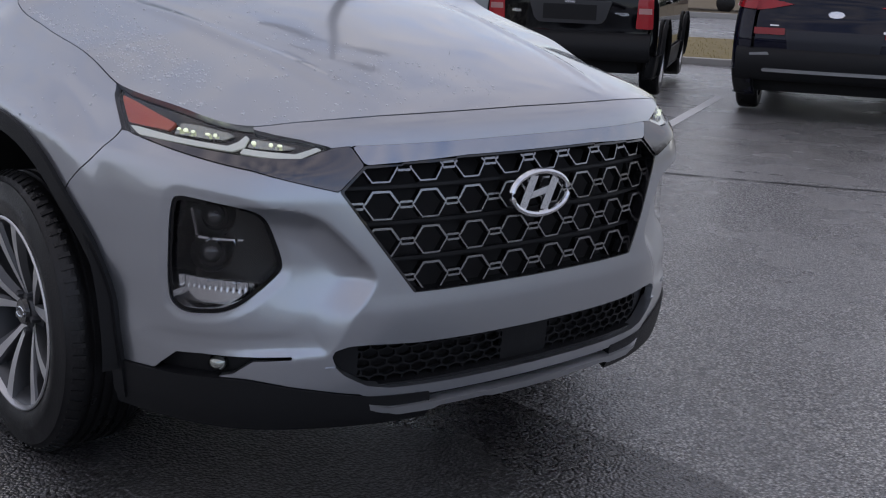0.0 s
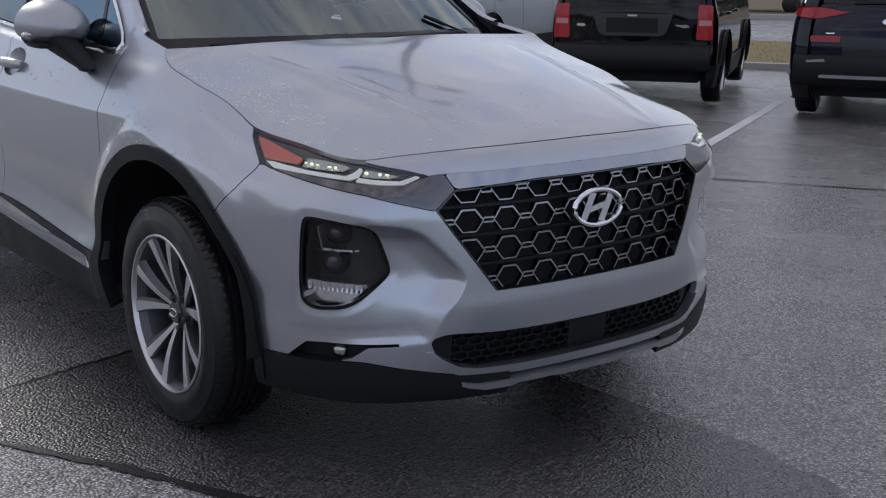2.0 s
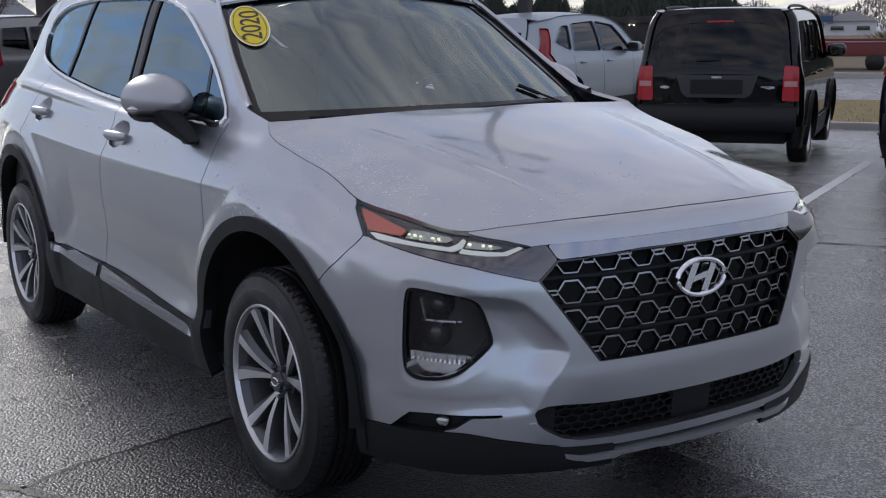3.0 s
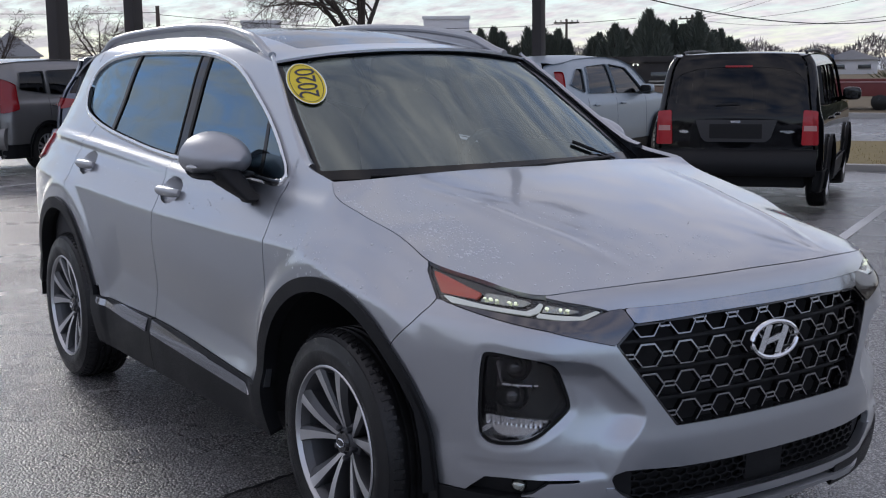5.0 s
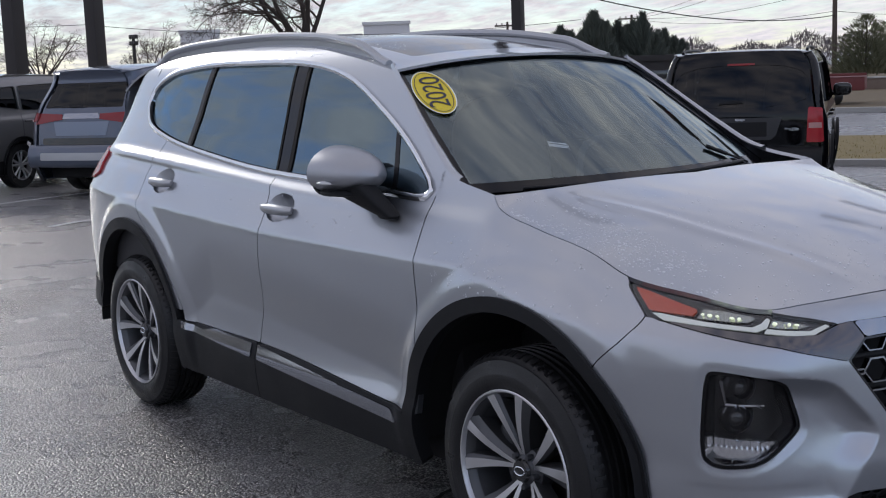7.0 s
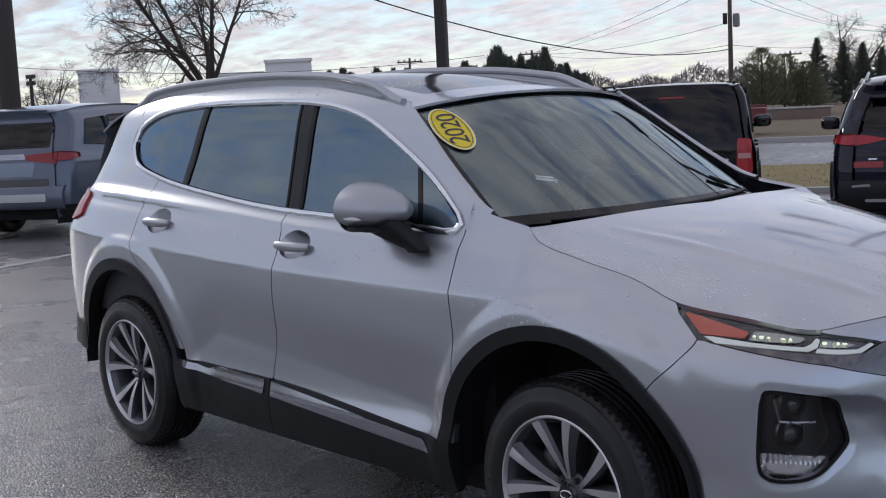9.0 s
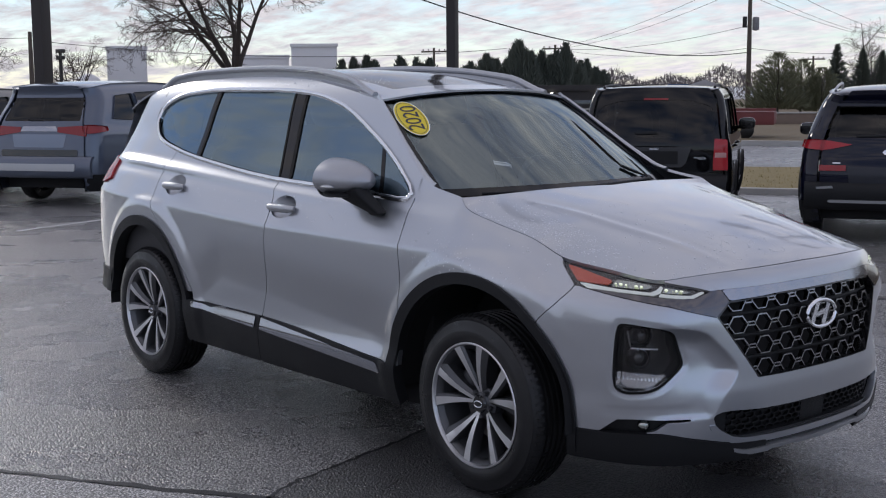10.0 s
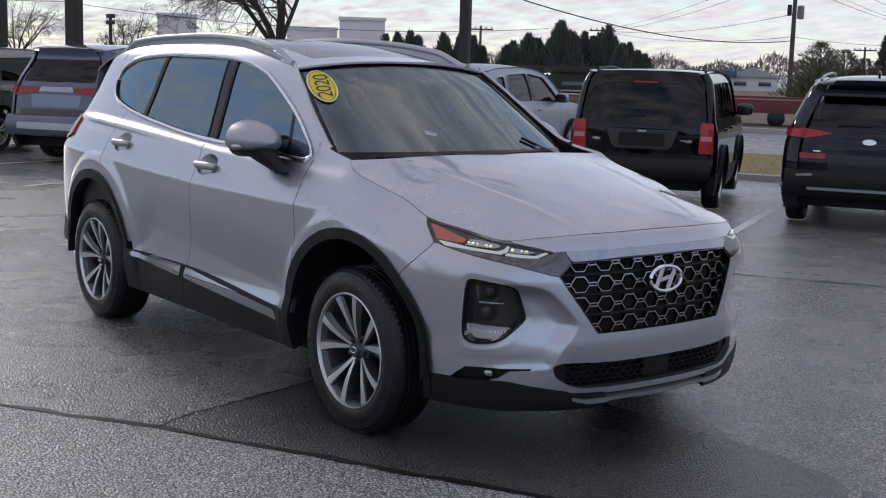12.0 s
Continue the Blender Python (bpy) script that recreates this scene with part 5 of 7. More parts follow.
# ---- ground ----
def asphalt_material(name, colour, rough, spread, film):
    """Worn wet asphalt: stones of about a centimetre, damp and dry patches."""
    m = material(name, colour, rough)
    nodes, links = m.node_tree.nodes, m.node_tree.links
    b = nodes["Principled BSDF"]
    place = nodes.new("ShaderNodeTexCoord")
    stone, fine, patch, broad = nodes.new("ShaderNodeTexVoronoi"), nodes.new("ShaderNodeTexNoise"), nodes.new("ShaderNodeTexNoise"), nodes.new("ShaderNodeTexNoise")
    stone.inputs["Scale"].default_value = 105
    for n, s, d in ((fine, 60, 4), (patch, 1.3, 6), (broad, 0.28, 4)):
        n.inputs["Scale"].default_value, n.inputs["Detail"].default_value = s, d
    for n in (stone, fine, patch, broad):
        links.new(place.outputs["Object"], n.inputs["Vector"])
    speck = nodes.new("ShaderNodeMapRange")
    speck.inputs["To Min"].default_value, speck.inputs["To Max"].default_value = 0.25, 2.5
    links.new(stone.outputs["Color"], speck.inputs["Value"])
    joint = nodes.new("ShaderNodeMapRange")
    joint.inputs["From Min"].default_value, joint.inputs["From Max"].default_value = 0.25, 0.62
    joint.inputs["To Min"].default_value, joint.inputs["To Max"].default_value = 1.25, 0.25
    links.new(stone.outputs["Distance"], joint.inputs["Value"])
    pebble = nodes.new("ShaderNodeMath")
    pebble.operation = "MULTIPLY"
    links.new(speck.outputs[0], pebble.inputs[0])
    links.new(joint.outputs[0], pebble.inputs[1])
    shade = nodes.new("ShaderNodeMix")
    shade.data_type = "RGBA"
    shade.inputs[6].default_value = (*(c * 0.65 for c in colour), 1)
    shade.inputs[7].default_value = (*(c * 1.35 for c in colour), 1)
    links.new(patch.outputs["Fac"], shade.inputs[0])
    grain = nodes.new("ShaderNodeMix")
    grain.data_type, grain.blend_type = "RGBA", "MULTIPLY"
    grain.inputs[0].default_value = 1.0
    links.new(shade.outputs[2], grain.inputs[6])
    links.new(pebble.outputs[0], grain.inputs[7])
    links.new(grain.outputs[2], b.inputs["Base Color"])
    add = nodes.new("ShaderNodeMath")
    add.operation = "ADD"
    links.new(patch.outputs["Fac"], add.inputs[0])
    links.new(broad.outputs["Fac"], add.inputs[1])
    gloss = nodes.new("ShaderNodeMapRange")
    gloss.inputs["From Min"].default_value, gloss.inputs["From Max"].default_value = 0.75, 1.25
    gloss.inputs["To Min"].default_value, gloss.inputs["To Max"].default_value = rough - spread, rough + spread
    links.new(add.outputs[0], gloss.inputs["Value"])
    links.new(gloss.outputs[0], b.inputs["Roughness"])
    high = nodes.new("ShaderNodeMath")
    high.operation = "MULTIPLY_ADD"
    high.inputs[1].default_value = -0.8
    links.new(stone.outputs["Distance"], high.inputs[0])
    links.new(fine.outputs["Fac"], high.inputs[2])
    relief = nodes.new("ShaderNodeBump")
    relief.inputs["Strength"].default_value, relief.inputs["Distance"].default_value = 1.0, 0.0048
    links.new(high.outputs[0], relief.inputs["Height"])
    links.new(relief.outputs[0], b.inputs["Normal"])
    b.inputs["Specular IOR Level"].default_value = 1.0
    b.inputs["Coat Weight"].default_value, b.inputs["Coat Roughness"].default_value, b.inputs["Coat IOR"].default_value = film, 0.30, 1.4
    links.new(relief.outputs[0], b.inputs["Coat Normal"])
    return m


ASPHALT = asphalt_material("wet_asphalt", (0.235, 0.230, 0.226), 0.28, 0.12, 0.3)
# dark tone paints in the shade before the car's nose; the road shares it
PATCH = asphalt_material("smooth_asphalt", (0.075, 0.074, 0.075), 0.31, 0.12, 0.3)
COARSE = asphalt_material("coarse_dry_asphalt", (0.32, 0.318, 0.318), 0.46, 0.14, 0.15)
TAR = material("crack_tar", (0.012, 0.012, 0.013), 0.45, vary=0.3, scale=6, bump=0.002, bump_scale=90)
ROAD_PAINT = material("worn_white_paint", (0.72, 0.72, 0.71), 0.40, spec=0.8, vary=0.35, scale=14, bump=0.001, bump_scale=160)
DRY_GRASS = material("dry_grass_ground", (0.24, 0.19, 0.085), 0.9, vary=0.35, scale=1.5, bump=0.02, bump_scale=25)
BLADE = material("grass_blade", (0.34, 0.28, 0.12), 0.8, vary=0.4, scale=3)
CONCRETE = material("pale_concrete", (0.42, 0.41, 0.39), 0.8, vary=0.15, scale=3, bump=0.002, bump_scale=60)

HX, HY = -0.5, 0.866          # the way the stalls run
RX, RY = 0.866, 0.5           # along the row


def fall(x, y):
    """Height of the lot: level round the car, falling a little beyond it."""
    return -0.02 * np.clip(np.asarray(y, float) - 1.5, 0, 8)


n = 90
xs = np.sign(np.linspace(-1, 1, n)) * np.abs(np.linspace(-1, 1, n)) ** 3.4 * 900
gx, gy = np.meshgrid(xs, xs, indexing="ij")
v = np.stack([gx, gy, fall(gx, gy)], -1).reshape(-1, 3)
f = [(i * n + j, (i + 1) * n + j, (i + 1) * n + j + 1, i * n + j + 1) for i in range(n - 1) for j in range(n - 1)]
tagged(part("ground", (v, f), ASPHALT), "dark wet asphalt of a parking lot", "ground", kind="structure")


def ribbon(points, width, lift, wobble=0.0, rng=None, n=60):
    """A flat band along a line on the ground."""
    p = np.array(points, float)
    k = np.r_[0, np.cumsum(np.hypot(*np.diff(p, axis=0).T))]
    q = np.linspace(0, k[-1], n)
    c = np.stack([np.interp(q, k, p[:, 0]), np.interp(q, k, p[:, 1])], -1)
    if wobble:
        c += np.cumsum(rng.normal(0, wobble * 0.4, c.shape), 0) * np.sin(np.linspace(0, np.pi, n))[:, None] * 0.5 + rng.normal(0, wobble, c.shape)
    t = np.gradient(c, axis=0)
    t /= np.linalg.norm(t, axis=1, keepdims=True)
    s = np.stack([-t[:, 1], t[:, 0]], -1)
    w = width / 2 * (1 + (rng.normal(0, min(0.3, wobble * 60), n) if wobble else 0 * q))
    a, b = c + s * w[:, None], c - s * w[:, None]
    v = np.concatenate([np.stack([e[:, 0], e[:, 1], fall(e[:, 0], e[:, 1]) + lift], -1) for e in (a, b)])
    return v, [(i, n + i, n + i + 1, i + 1) for i in range(n - 1)]


rng = np.random.default_rng(3)
cracks = ([(-1.9, -2.45), (-1.13, -1.98), (-0.79, -1.77), (-0.48, -1.56), (-0.12, -1.38), (0.25, -1.18), (0.57, -1.03), (0.9, -0.84), (1.7, -0.42), (2.6, 0.1), (4.5, 1.2), (14, 6.8)],
          [(-0.48, -1.56), (-0.58, -1.35), (-0.66, -1.06), (-0.76, -0.67), (-0.95, -0.2), (-1.0, 0.8)],
          [(-3.4, 3.3), (-2.25, 4.07), (-1.85, 4.33), (-1.02, 4.95), (1.5, 6.6), (4.0, 8.2)])
for k, line in enumerate(cracks):
    c = part("crack", ribbon(line, (0.034, 0.018, 0.035)[k], 0.0045, 0.006, rng, 220 if k == 0 else 90), TAR)
    tagged(c, "thin dark crack in the asphalt", "pavement", kind="structure")
# a smoother repair patch between the two cracks, its colour darkened for the car's shade, and the shoulder beyond the
# long one
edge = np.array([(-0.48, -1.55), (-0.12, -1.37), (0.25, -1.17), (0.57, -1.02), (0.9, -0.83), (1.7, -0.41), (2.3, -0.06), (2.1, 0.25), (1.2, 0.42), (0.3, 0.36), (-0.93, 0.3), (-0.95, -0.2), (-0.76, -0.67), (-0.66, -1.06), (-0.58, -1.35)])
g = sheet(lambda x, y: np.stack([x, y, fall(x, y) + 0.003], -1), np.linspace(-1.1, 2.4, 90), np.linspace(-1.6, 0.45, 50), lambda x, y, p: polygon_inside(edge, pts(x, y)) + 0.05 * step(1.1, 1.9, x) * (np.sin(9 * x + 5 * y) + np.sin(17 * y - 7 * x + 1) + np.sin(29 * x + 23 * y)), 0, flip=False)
tagged(part("asphalt_patch", g, PATCH), "smoother patch of asphalt, coloured dark for the car's shade", "pavement", kind="structure")
near_edge = np.array([(-60, -37), (-9, -6.8), (-1.9, -2.48), (-1.13, -2.01), (-0.79, -1.80), (-0.48, -1.59), (-0.12, -1.41), (0.25, -1.21), (0.57, -1.06), (0.9, -0.87), (1.7, -0.45), (2.6, 0.07), (4.5, 1.17), (14, 6.7), (70, 38), (70, -60), (-60, -60)])
g = sheet(lambda x, y: np.stack([x, y, fall(x, y) + 0.003], -1), np.r_[np.linspace(-60, -9, 20), np.linspace(-8.9, 6, 200), np.linspace(6.5, 70, 24)], np.r_[np.linspace(-60, -9.5, 16), np.linspace(-9, 1.2, 140), np.linspace(1.6, 38, 24)], lambda x, y, p: polygon_inside(near_edge, pts(x, y)), 0, flip=False)
tagged(part("coarse_asphalt", g, COARSE), "coarse lighter asphalt on the near side of the crack", "pavement", kind="structure")
for a, b in (((-2.9, 4.6), (-5.5, 9.1)), ((-0.4, 6.1), (-3.0, 10.6)), ((-8.0, 7.9), (-8.9, 9.5)), ((-12.9, 1.0), (-14.3, 3.7)), ((-10.2, 1.2), (-11.2, 3.2)), ((-15.6, -0.6), (-17.0, 2.1))):
    tagged(part("stall_line", ribbon((a, b), 0.10, 0.004, 0.0005, rng, 26), ROAD_PAINT), "worn white stall line painted on asphalt", "road marking", group="stall lines")


def strip_shape(h0, h1, r0, r1, z0, z1=None, nh=2, nr=2):
    """A slab between two distances along the stalls and two along the row."""
    hs, rs = np.linspace(h0, h1, nh), np.linspace(r0, r1, nr)
    v = np.array([(HX * h + RX * r, HY * h + RY * r, z0) for h in hs for r in rs])
    return v, [(i * nr + j, i * nr + j + 1, (i + 1) * nr + j + 1, (i + 1) * nr + j) for i in range(nh - 1) for j in range(nr - 1)]


def bar_shape(h0, h1, r0, r1, z0, z1):
    v = np.array([(HX * h + RX * r, HY * h + RY * r, z) for z in (z0, z1) for h, r in ((h0, r0), (h0, r1), (h1, r1), (h1, r0))])
    return v, [(3, 2, 1, 0), (4, 5, 6, 7), (0, 1, 5, 4), (1, 2, 6, 5), (2, 3, 7, 6), (3, 0, 4, 7)]


LOW = -0.16
tagged(part("verge", strip_shape(15.2, 21.5, -40, 60, LOW + 0.02, nh=8, nr=60), DRY_GRASS), "strip of yellowed winter grass", "grass", kind="structure")
tagged(part("kerb", bar_shape(15.0, 15.2, -40, 60, LOW - 0.05, LOW + 0.09), CONCRETE), "pale concrete kerb along the grass", "kerb", kind="structure")
tagged(part("road", strip_shape(21.7, 31.0, -80, 120, LOW + 0.005), PATCH), "grey road behind the grass", "road", kind="structure")
tagged(part("kerb", bar_shape(31.0, 31.25, -80, 120, LOW - 0.05, LOW + 0.14), CONCRETE), "pale kerb on the far side of the road", "kerb", kind="structure")
tagged(part("field", strip_shape(31.25, 140, -120, 160, LOW + 0.03), material("winter_field", (0.16, 0.125, 0.075), 0.95, vary=0.35, scale=0.12)), "brown winter ground across the road", "ground", kind="structure")
blades, faces = [], []
for k in range(5200):
    h, r = 15.25 + 6.2 * rng.random() ** 1.3, -14 + 22 * rng.random()
    x, y, q = HX * h + RX * r, HY * h + RY * r, rng.random(3)
    dx, dy, t = 0.010 * math.cos(6.28 * q[0]), 0.010 * math.sin(6.28 * q[0]), 0.02 + 0.035 * q[1]
    i = len(blades)
    blades += [(x - dx, y - dy, LOW + 0.015), (x + dx, y + dy, LOW + 0.015), (x + 4 * dy * (q[2] - 0.5), y - 4 * dx * (q[2] - 0.5), LOW + 0.015 + t)]
    faces.append((i, i + 1, i + 2))
tagged(part("grass", shape(blades, faces), BLADE, smooth=False), "short dry grass tufts on the verge", "grass", kind="stuff")


# ---- the other vehicles ----
def simple_wheel(name, m, radius, rim_mat):
    w = new(name)
    w.matrix_world = m
    k = radius / 0.36
    tyre = part("tyre", revolve([(0.235 * k, 0.10), (0.33 * k, 0.105), (0.355 * k, 0.085), (0.36 * k, 0.06), (0.36 * k, -0.06), (0.355 * k, -0.085), (0.33 * k, -0.105), (0.235 * k, -0.10)], 40), RUBBER, w, "black tyre")
    part("rim", revolve([(0.24 * k, -0.10), (0.225 * k, -0.10), (0.21 * k, -0.05), (0.20 * k, 0.06)], 40), rim_mat, w)
    part("disc", revolve([(0.0, -0.01), (0.21 * k, -0.01)], 24), DARK, w)
    for i in range(10):
        a = 2 * math.pi * i / 10 + (0.10 if i % 2 else -0.10)
        g = moved(box(0, -0.07, 0.13 * k, 0.032, 0.03, 0.19 * k, 0.006, 1), Matrix.Rotation(a, 4, "Y"))
        part("spoke", g, rim_mat, w)
    part("hub", revolve([(0.0, -0.085), (0.045, -0.085), (0.055, -0.06), (0.055, 0.0)], 20), rim_mat, w)
    return w


def build_vehicle(name, label, spot, heading, c):
    """A vehicle seen from behind or the side. Local x runs forward from the tail, y to its left."""
    car = thing(name, label, "car", pose(spot[0], spot[1], float(fall(*spot)), 0, 0, heading))
    L, W, H, belt = c["L"], c["W"] / 2, c["H"], c["belt"]
    top = smooth_curve(*c["top"])
    tail = smooth_curve(*c["tail"])
    axles, R = c["axles"], c["R"]
    bulge = smooth_curve([0.2, 0.35, 0.6, belt - 0.12, belt, H - 0.12, H, H + 0.1], [-0.05, -0.02, 0.0, -0.01, -0.04, -0.04 - c["lean"] * (H - 0.12 - belt), -0.09 - c["lean"] * (H - belt), -0.16 - c["lean"] * (H - belt)])
    rc, rf = c.get("round", 0.16), 0.45

    def flank(x, z):
        d = np.clip((rc - (x - tail(z))) / rc, 0, 1)
        e = np.clip((rf - (L - x)) / rf, 0, 1)
        y = W + bulge(z) - rc * (1 - np.sqrt(1 - d ** 2)) - rf * 0.8 * (1 - np.sqrt(1 - np.minimum(e, 0.999) ** 2))
        return np.stack([x, -y, z], -1)

    def back(y, z):
        half = W + bulge(z) - rc
        k = np.clip(np.abs(y) / np.maximum(half, 0.1), 0, 1)
        return np.stack([tail(z) + 0.035 * k ** 2.5 - 0.035, y, z], -1)

    def cap(u, x):
        e = flank(x, top(x))
        return np.stack([x, e[:, 1] * -u, top(x) + c.get("crown", 0.035) * (1 - np.abs(u) ** 2.3)], -1)
    body = new("body")
    body.parent = car
    paint, glass = c["paint"], c["glass"]
    g0 = c.get("clear", 0.22)

    def flank_in(x, z, p):
        f = np.minimum(top(x) - z, z - g0)
        f = np.minimum(f, x - tail(z) - 0.002)
        for a in axles:
            f = np.minimum(f, np.hypot(x - a, z - R) - R - 0.05)
        for o in c["side_windows"]:
            f = np.minimum(f, -polygon_inside(o, pts(x, z)))
        return f
    xs = np.linspace(0, L, int(L / 0.03))
    zs = np.linspace(g0 - 0.02, H + 0.02, int(H / 0.03))
    for sgn, side in ((-1, lambda g: g), (1, mirrored)):
        part("side_panel", side(sheet(flank, xs, zs, flank_in, 0.02)), paint, body)
        for o in c["side_windows"]:
            part("side_window", side(sheet(lambda x, z: flank(x, z) + (0, 0.008, 0), xs, zs, lambda x, z, p, o=o: polygon_inside(o, pts(x, z)) - 0.004)), glass, car, "dark side window")
        for a in axles:
            ring = sheet(lambda x, z: flank(x, z) + (0, -0.012, 0), np.linspace(a - R - 0.12, a + R + 0.12, 40), np.linspace(g0, 2 * R + 0.14, 30),
                         lambda x, z, p, a=a: np.minimum(np.hypot(x - a, z - R) - R - 0.03, R + 0.085 - np.hypot(x - a, z - R)), 0.03)
            part("arch_trim", side(ring), PLASTIC, body)
        cuts = [0.0] + [q for a in axles for q in (a - R, a + R)] + [L]
        for x0, x1 in ((cuts[0], cuts[1]), (cuts[2], cuts[3]), (cuts[4], cuts[5])):
            g = sheet(lambda x, z: flank(x, z) + (0, -0.010, 0), np.linspace(x0, x1, max(8, int((x1 - x0) / 0.03))), np.linspace(g0, c.get("sill", 0.42), 6), lambda x, z, p: np.minimum(np.min([np.hypot(x - a, z - R) - R - 0.08 for a in axles], 0), x - tail(z)), 0.02)
            if g[1]:
                part("sill", side(g), PLASTIC, body)
        if "rail" in c:
            q = np.linspace(c["rail"][0], c["rail"][1], 20)
            e = flank(q, top(q))
            part("roof_rail", side(tube(np.stack([q, e[:, 1] + 0.05, e[:, 2] + 0.012 + c.get("rail_up", 0.05) * np.sin(np.linspace(0, np.pi, 20)) ** 0.3], -1), 0.016, 8)), c.get("rail_mat", SILVER_TRIM), car, "roof rail")
        mx, mz = c["mirror"]
        arm = part("door_mirror", side(joined(blob(mx, -W - 0.09, mz, 0.07, 0.11, 0.08, 3.2), tube([(mx + 0.05, -W + 0.05, mz - 0.05), (mx, -W - 0.05, mz - 0.05)], 0.025))), c.get("mirror_mat", PLASTIC), car, "door mirror")
        part("mirror_glass", side(blob(mx - 0.068, -W - 0.09, mz, 0.008, 0.092, 0.064, 3.2)), GLOSS_BLACK, arm)
        for hx in c.get("handles", ()):
            part("door_handle", side(blob(hx, -W - 0.002, belt - 0.10, 0.09, 0.022, 0.018, 3)), c.get("handle_mat", paint), car)
        for sx in c.get("door_seams", ()):
            part("door_seam", side(sheet(lambda x, z: flank(x, z) + (0, -0.0015, 0), np.linspace(sx - 0.004, sx + 0.004, 2), np.linspace(0.42, belt, 14))), DARK, body)
    w0, w1 = c["screen"]
    part("roof_panel", sheet(cap, np.linspace(-1, 1, 25), xs[(xs > tail(H) - 0.02)], lambda u, x, p: np.maximum(w0 - x, x - w1), 0.01), paint, body)
    part("windscreen", sheet(cap, np.linspace(-0.96, 0.96, 21), np.linspace(w0, w1, 16)), glass, car, "windscreen")

    def back_in(y, z, p):
        f = np.minimum(top(tail(z) + 0.02) + c.get("crown", 0.035) * (1 - (np.abs(y) / W) ** 2.3) - z, np.minimum(W + bulge(z) - rc * 0.98 - np.abs(y), z - c.get("tail_clear", 0.35)))
        for o in c["cuts"]:
            f = np.minimum(f, -polygon_inside(o, pts(np.abs(y) if min(q[0] for q in o) > 0 else y, z)))
        return f
    part("tail_panel", sheet(back, np.linspace(-W, W, 90), np.linspace(0.3, H + 0.04, 90), back_in, 0.03, flip=True), paint, body)
    for pn, o, d, mat, lab in c["tail_parts"]:
        sym = min(q[0] for q in o) > 0
        for mirror in ((False, True) if sym else (False,)):
            g = sheet(lambda y, z, d=d: back(y, z) + (-d, 0, 0), np.linspace(min(q[0] for q in o) - 0.01, max(q[0] for q in o) + 0.01, 40), np.linspace(min(q[1] for q in o) - 0.01, max(q[1] for q in o) + 0.01, 30), lambda y, z, p, o=o: polygon_inside(o, pts(y, z)), 0.03)
            part(pn, mirrored(g) if mirror else g, mat, car, lab)
    # lamps that wrap round to the flank
    for o, mat in c.get("flank_lamps", ()):
        for side in (lambda g: g, mirrored):
            part("tail_lamp", side(sheet(lambda x, z: flank(x, z) + (-0.003, -0.010, 0), np.linspace(0, 0.6, 40), np.linspace(0.5, H, 60), lambda x, z, p, o=o: np.minimum(polygon_inside(o, pts(x, z)), x - tail(z)), 0.02)), mat, car, "red tail lamp")
    b0, b1, bd = c["bumper"]
    bump = lambda y, z: back(y, z) + np.stack([-bd * np.sin(np.clip((z - b0) / (b1 - b0), 0, 1) * np.pi) ** 0.5, 0 * y, 0 * z], -1)  # noqa: E731
    part("rear_bumper", sheet(bump, np.linspace(-W + 0.06, W - 0.06, 40), np.linspace(b0, b1, 14), None, 0.05), c["bumper_mat"], car, "rear bumper")
    front = lambda y, z: np.stack([L - 0.02 - 0.10 * (np.abs(y) / W) ** 2, y, z], -1)  # noqa: E731
    part("nose", sheet(front, np.linspace(-W * 0.75, W * 0.75, 14), np.linspace(0.3, float(top(L - 0.1)), 8), None, 0, flip=False), c["paint"], body)
    part("floor_pan", box(L / 2, 0, g0 + 0.10, L * 0.9, c["W"] * 0.78, 0.16, 0.03), DARK, body)
    part("cabin", joined(box(L * 0.45, 0, belt - 0.28, L * 0.55, c["W"] * 0.8, 0.12, 0.03), *[blob(q, y, belt + 0.05, 0.09, 0.24, 0.32, 3) for q in (L * 0.30, L * 0.52) for y in (-0.38, 0.38)]), INTERIOR, body)
    for a in axles:
        for sgn in (-1, 1):
            simple = copy_thing(WHEELS[c.get("rim", 0)], pose(a, sgn * (W - 0.115), R, 0, 20 * a, 0 if sgn < 0 else 180) @ Matrix.Scale(R / 0.36, 4))
            simple.parent = car
    return car


WHEELS = [simple_wheel("wheel", pose(0, 0, -50), 0.36, MACHINED)]
NAVY_PAINT = material("navy_paint", (0.006, 0.007, 0.018), 0.06, 0.0, coat=0.0, spec=0.42, vary=0.1)
BLACK_PAINT = material("black_paint", (0.003, 0.003, 0.004), 0.05, 0.0, coat=0.0, spec=0.40, vary=0.1)
SLATE_PAINT = material("slate_paint", (0.085, 0.105, 0.15), 0.3, 0.5, coat=1.0, vary=0.08)
GREY_PAINT = material("grey_paint", (0.20, 0.195, 0.19), 0.32, 0.5, coat=1.0, vary=0.08)
ICE_PAINT = material("pale_blue_silver_paint", (0.33, 0.38, 0.43), 0.42, 0.6, coat=0.2, vary=0.06)
WHITE_PAINT = material("white_paint", (0.75, 0.76, 0.77), 0.3, coat=1.0, vary=0.04)
HEAD = math.degrees(math.atan2(HY, HX))


def rect(y0, z0, y1, z1):
    return [(y0, z0), (y1, z0), (y1, z1), (y0, z1)]


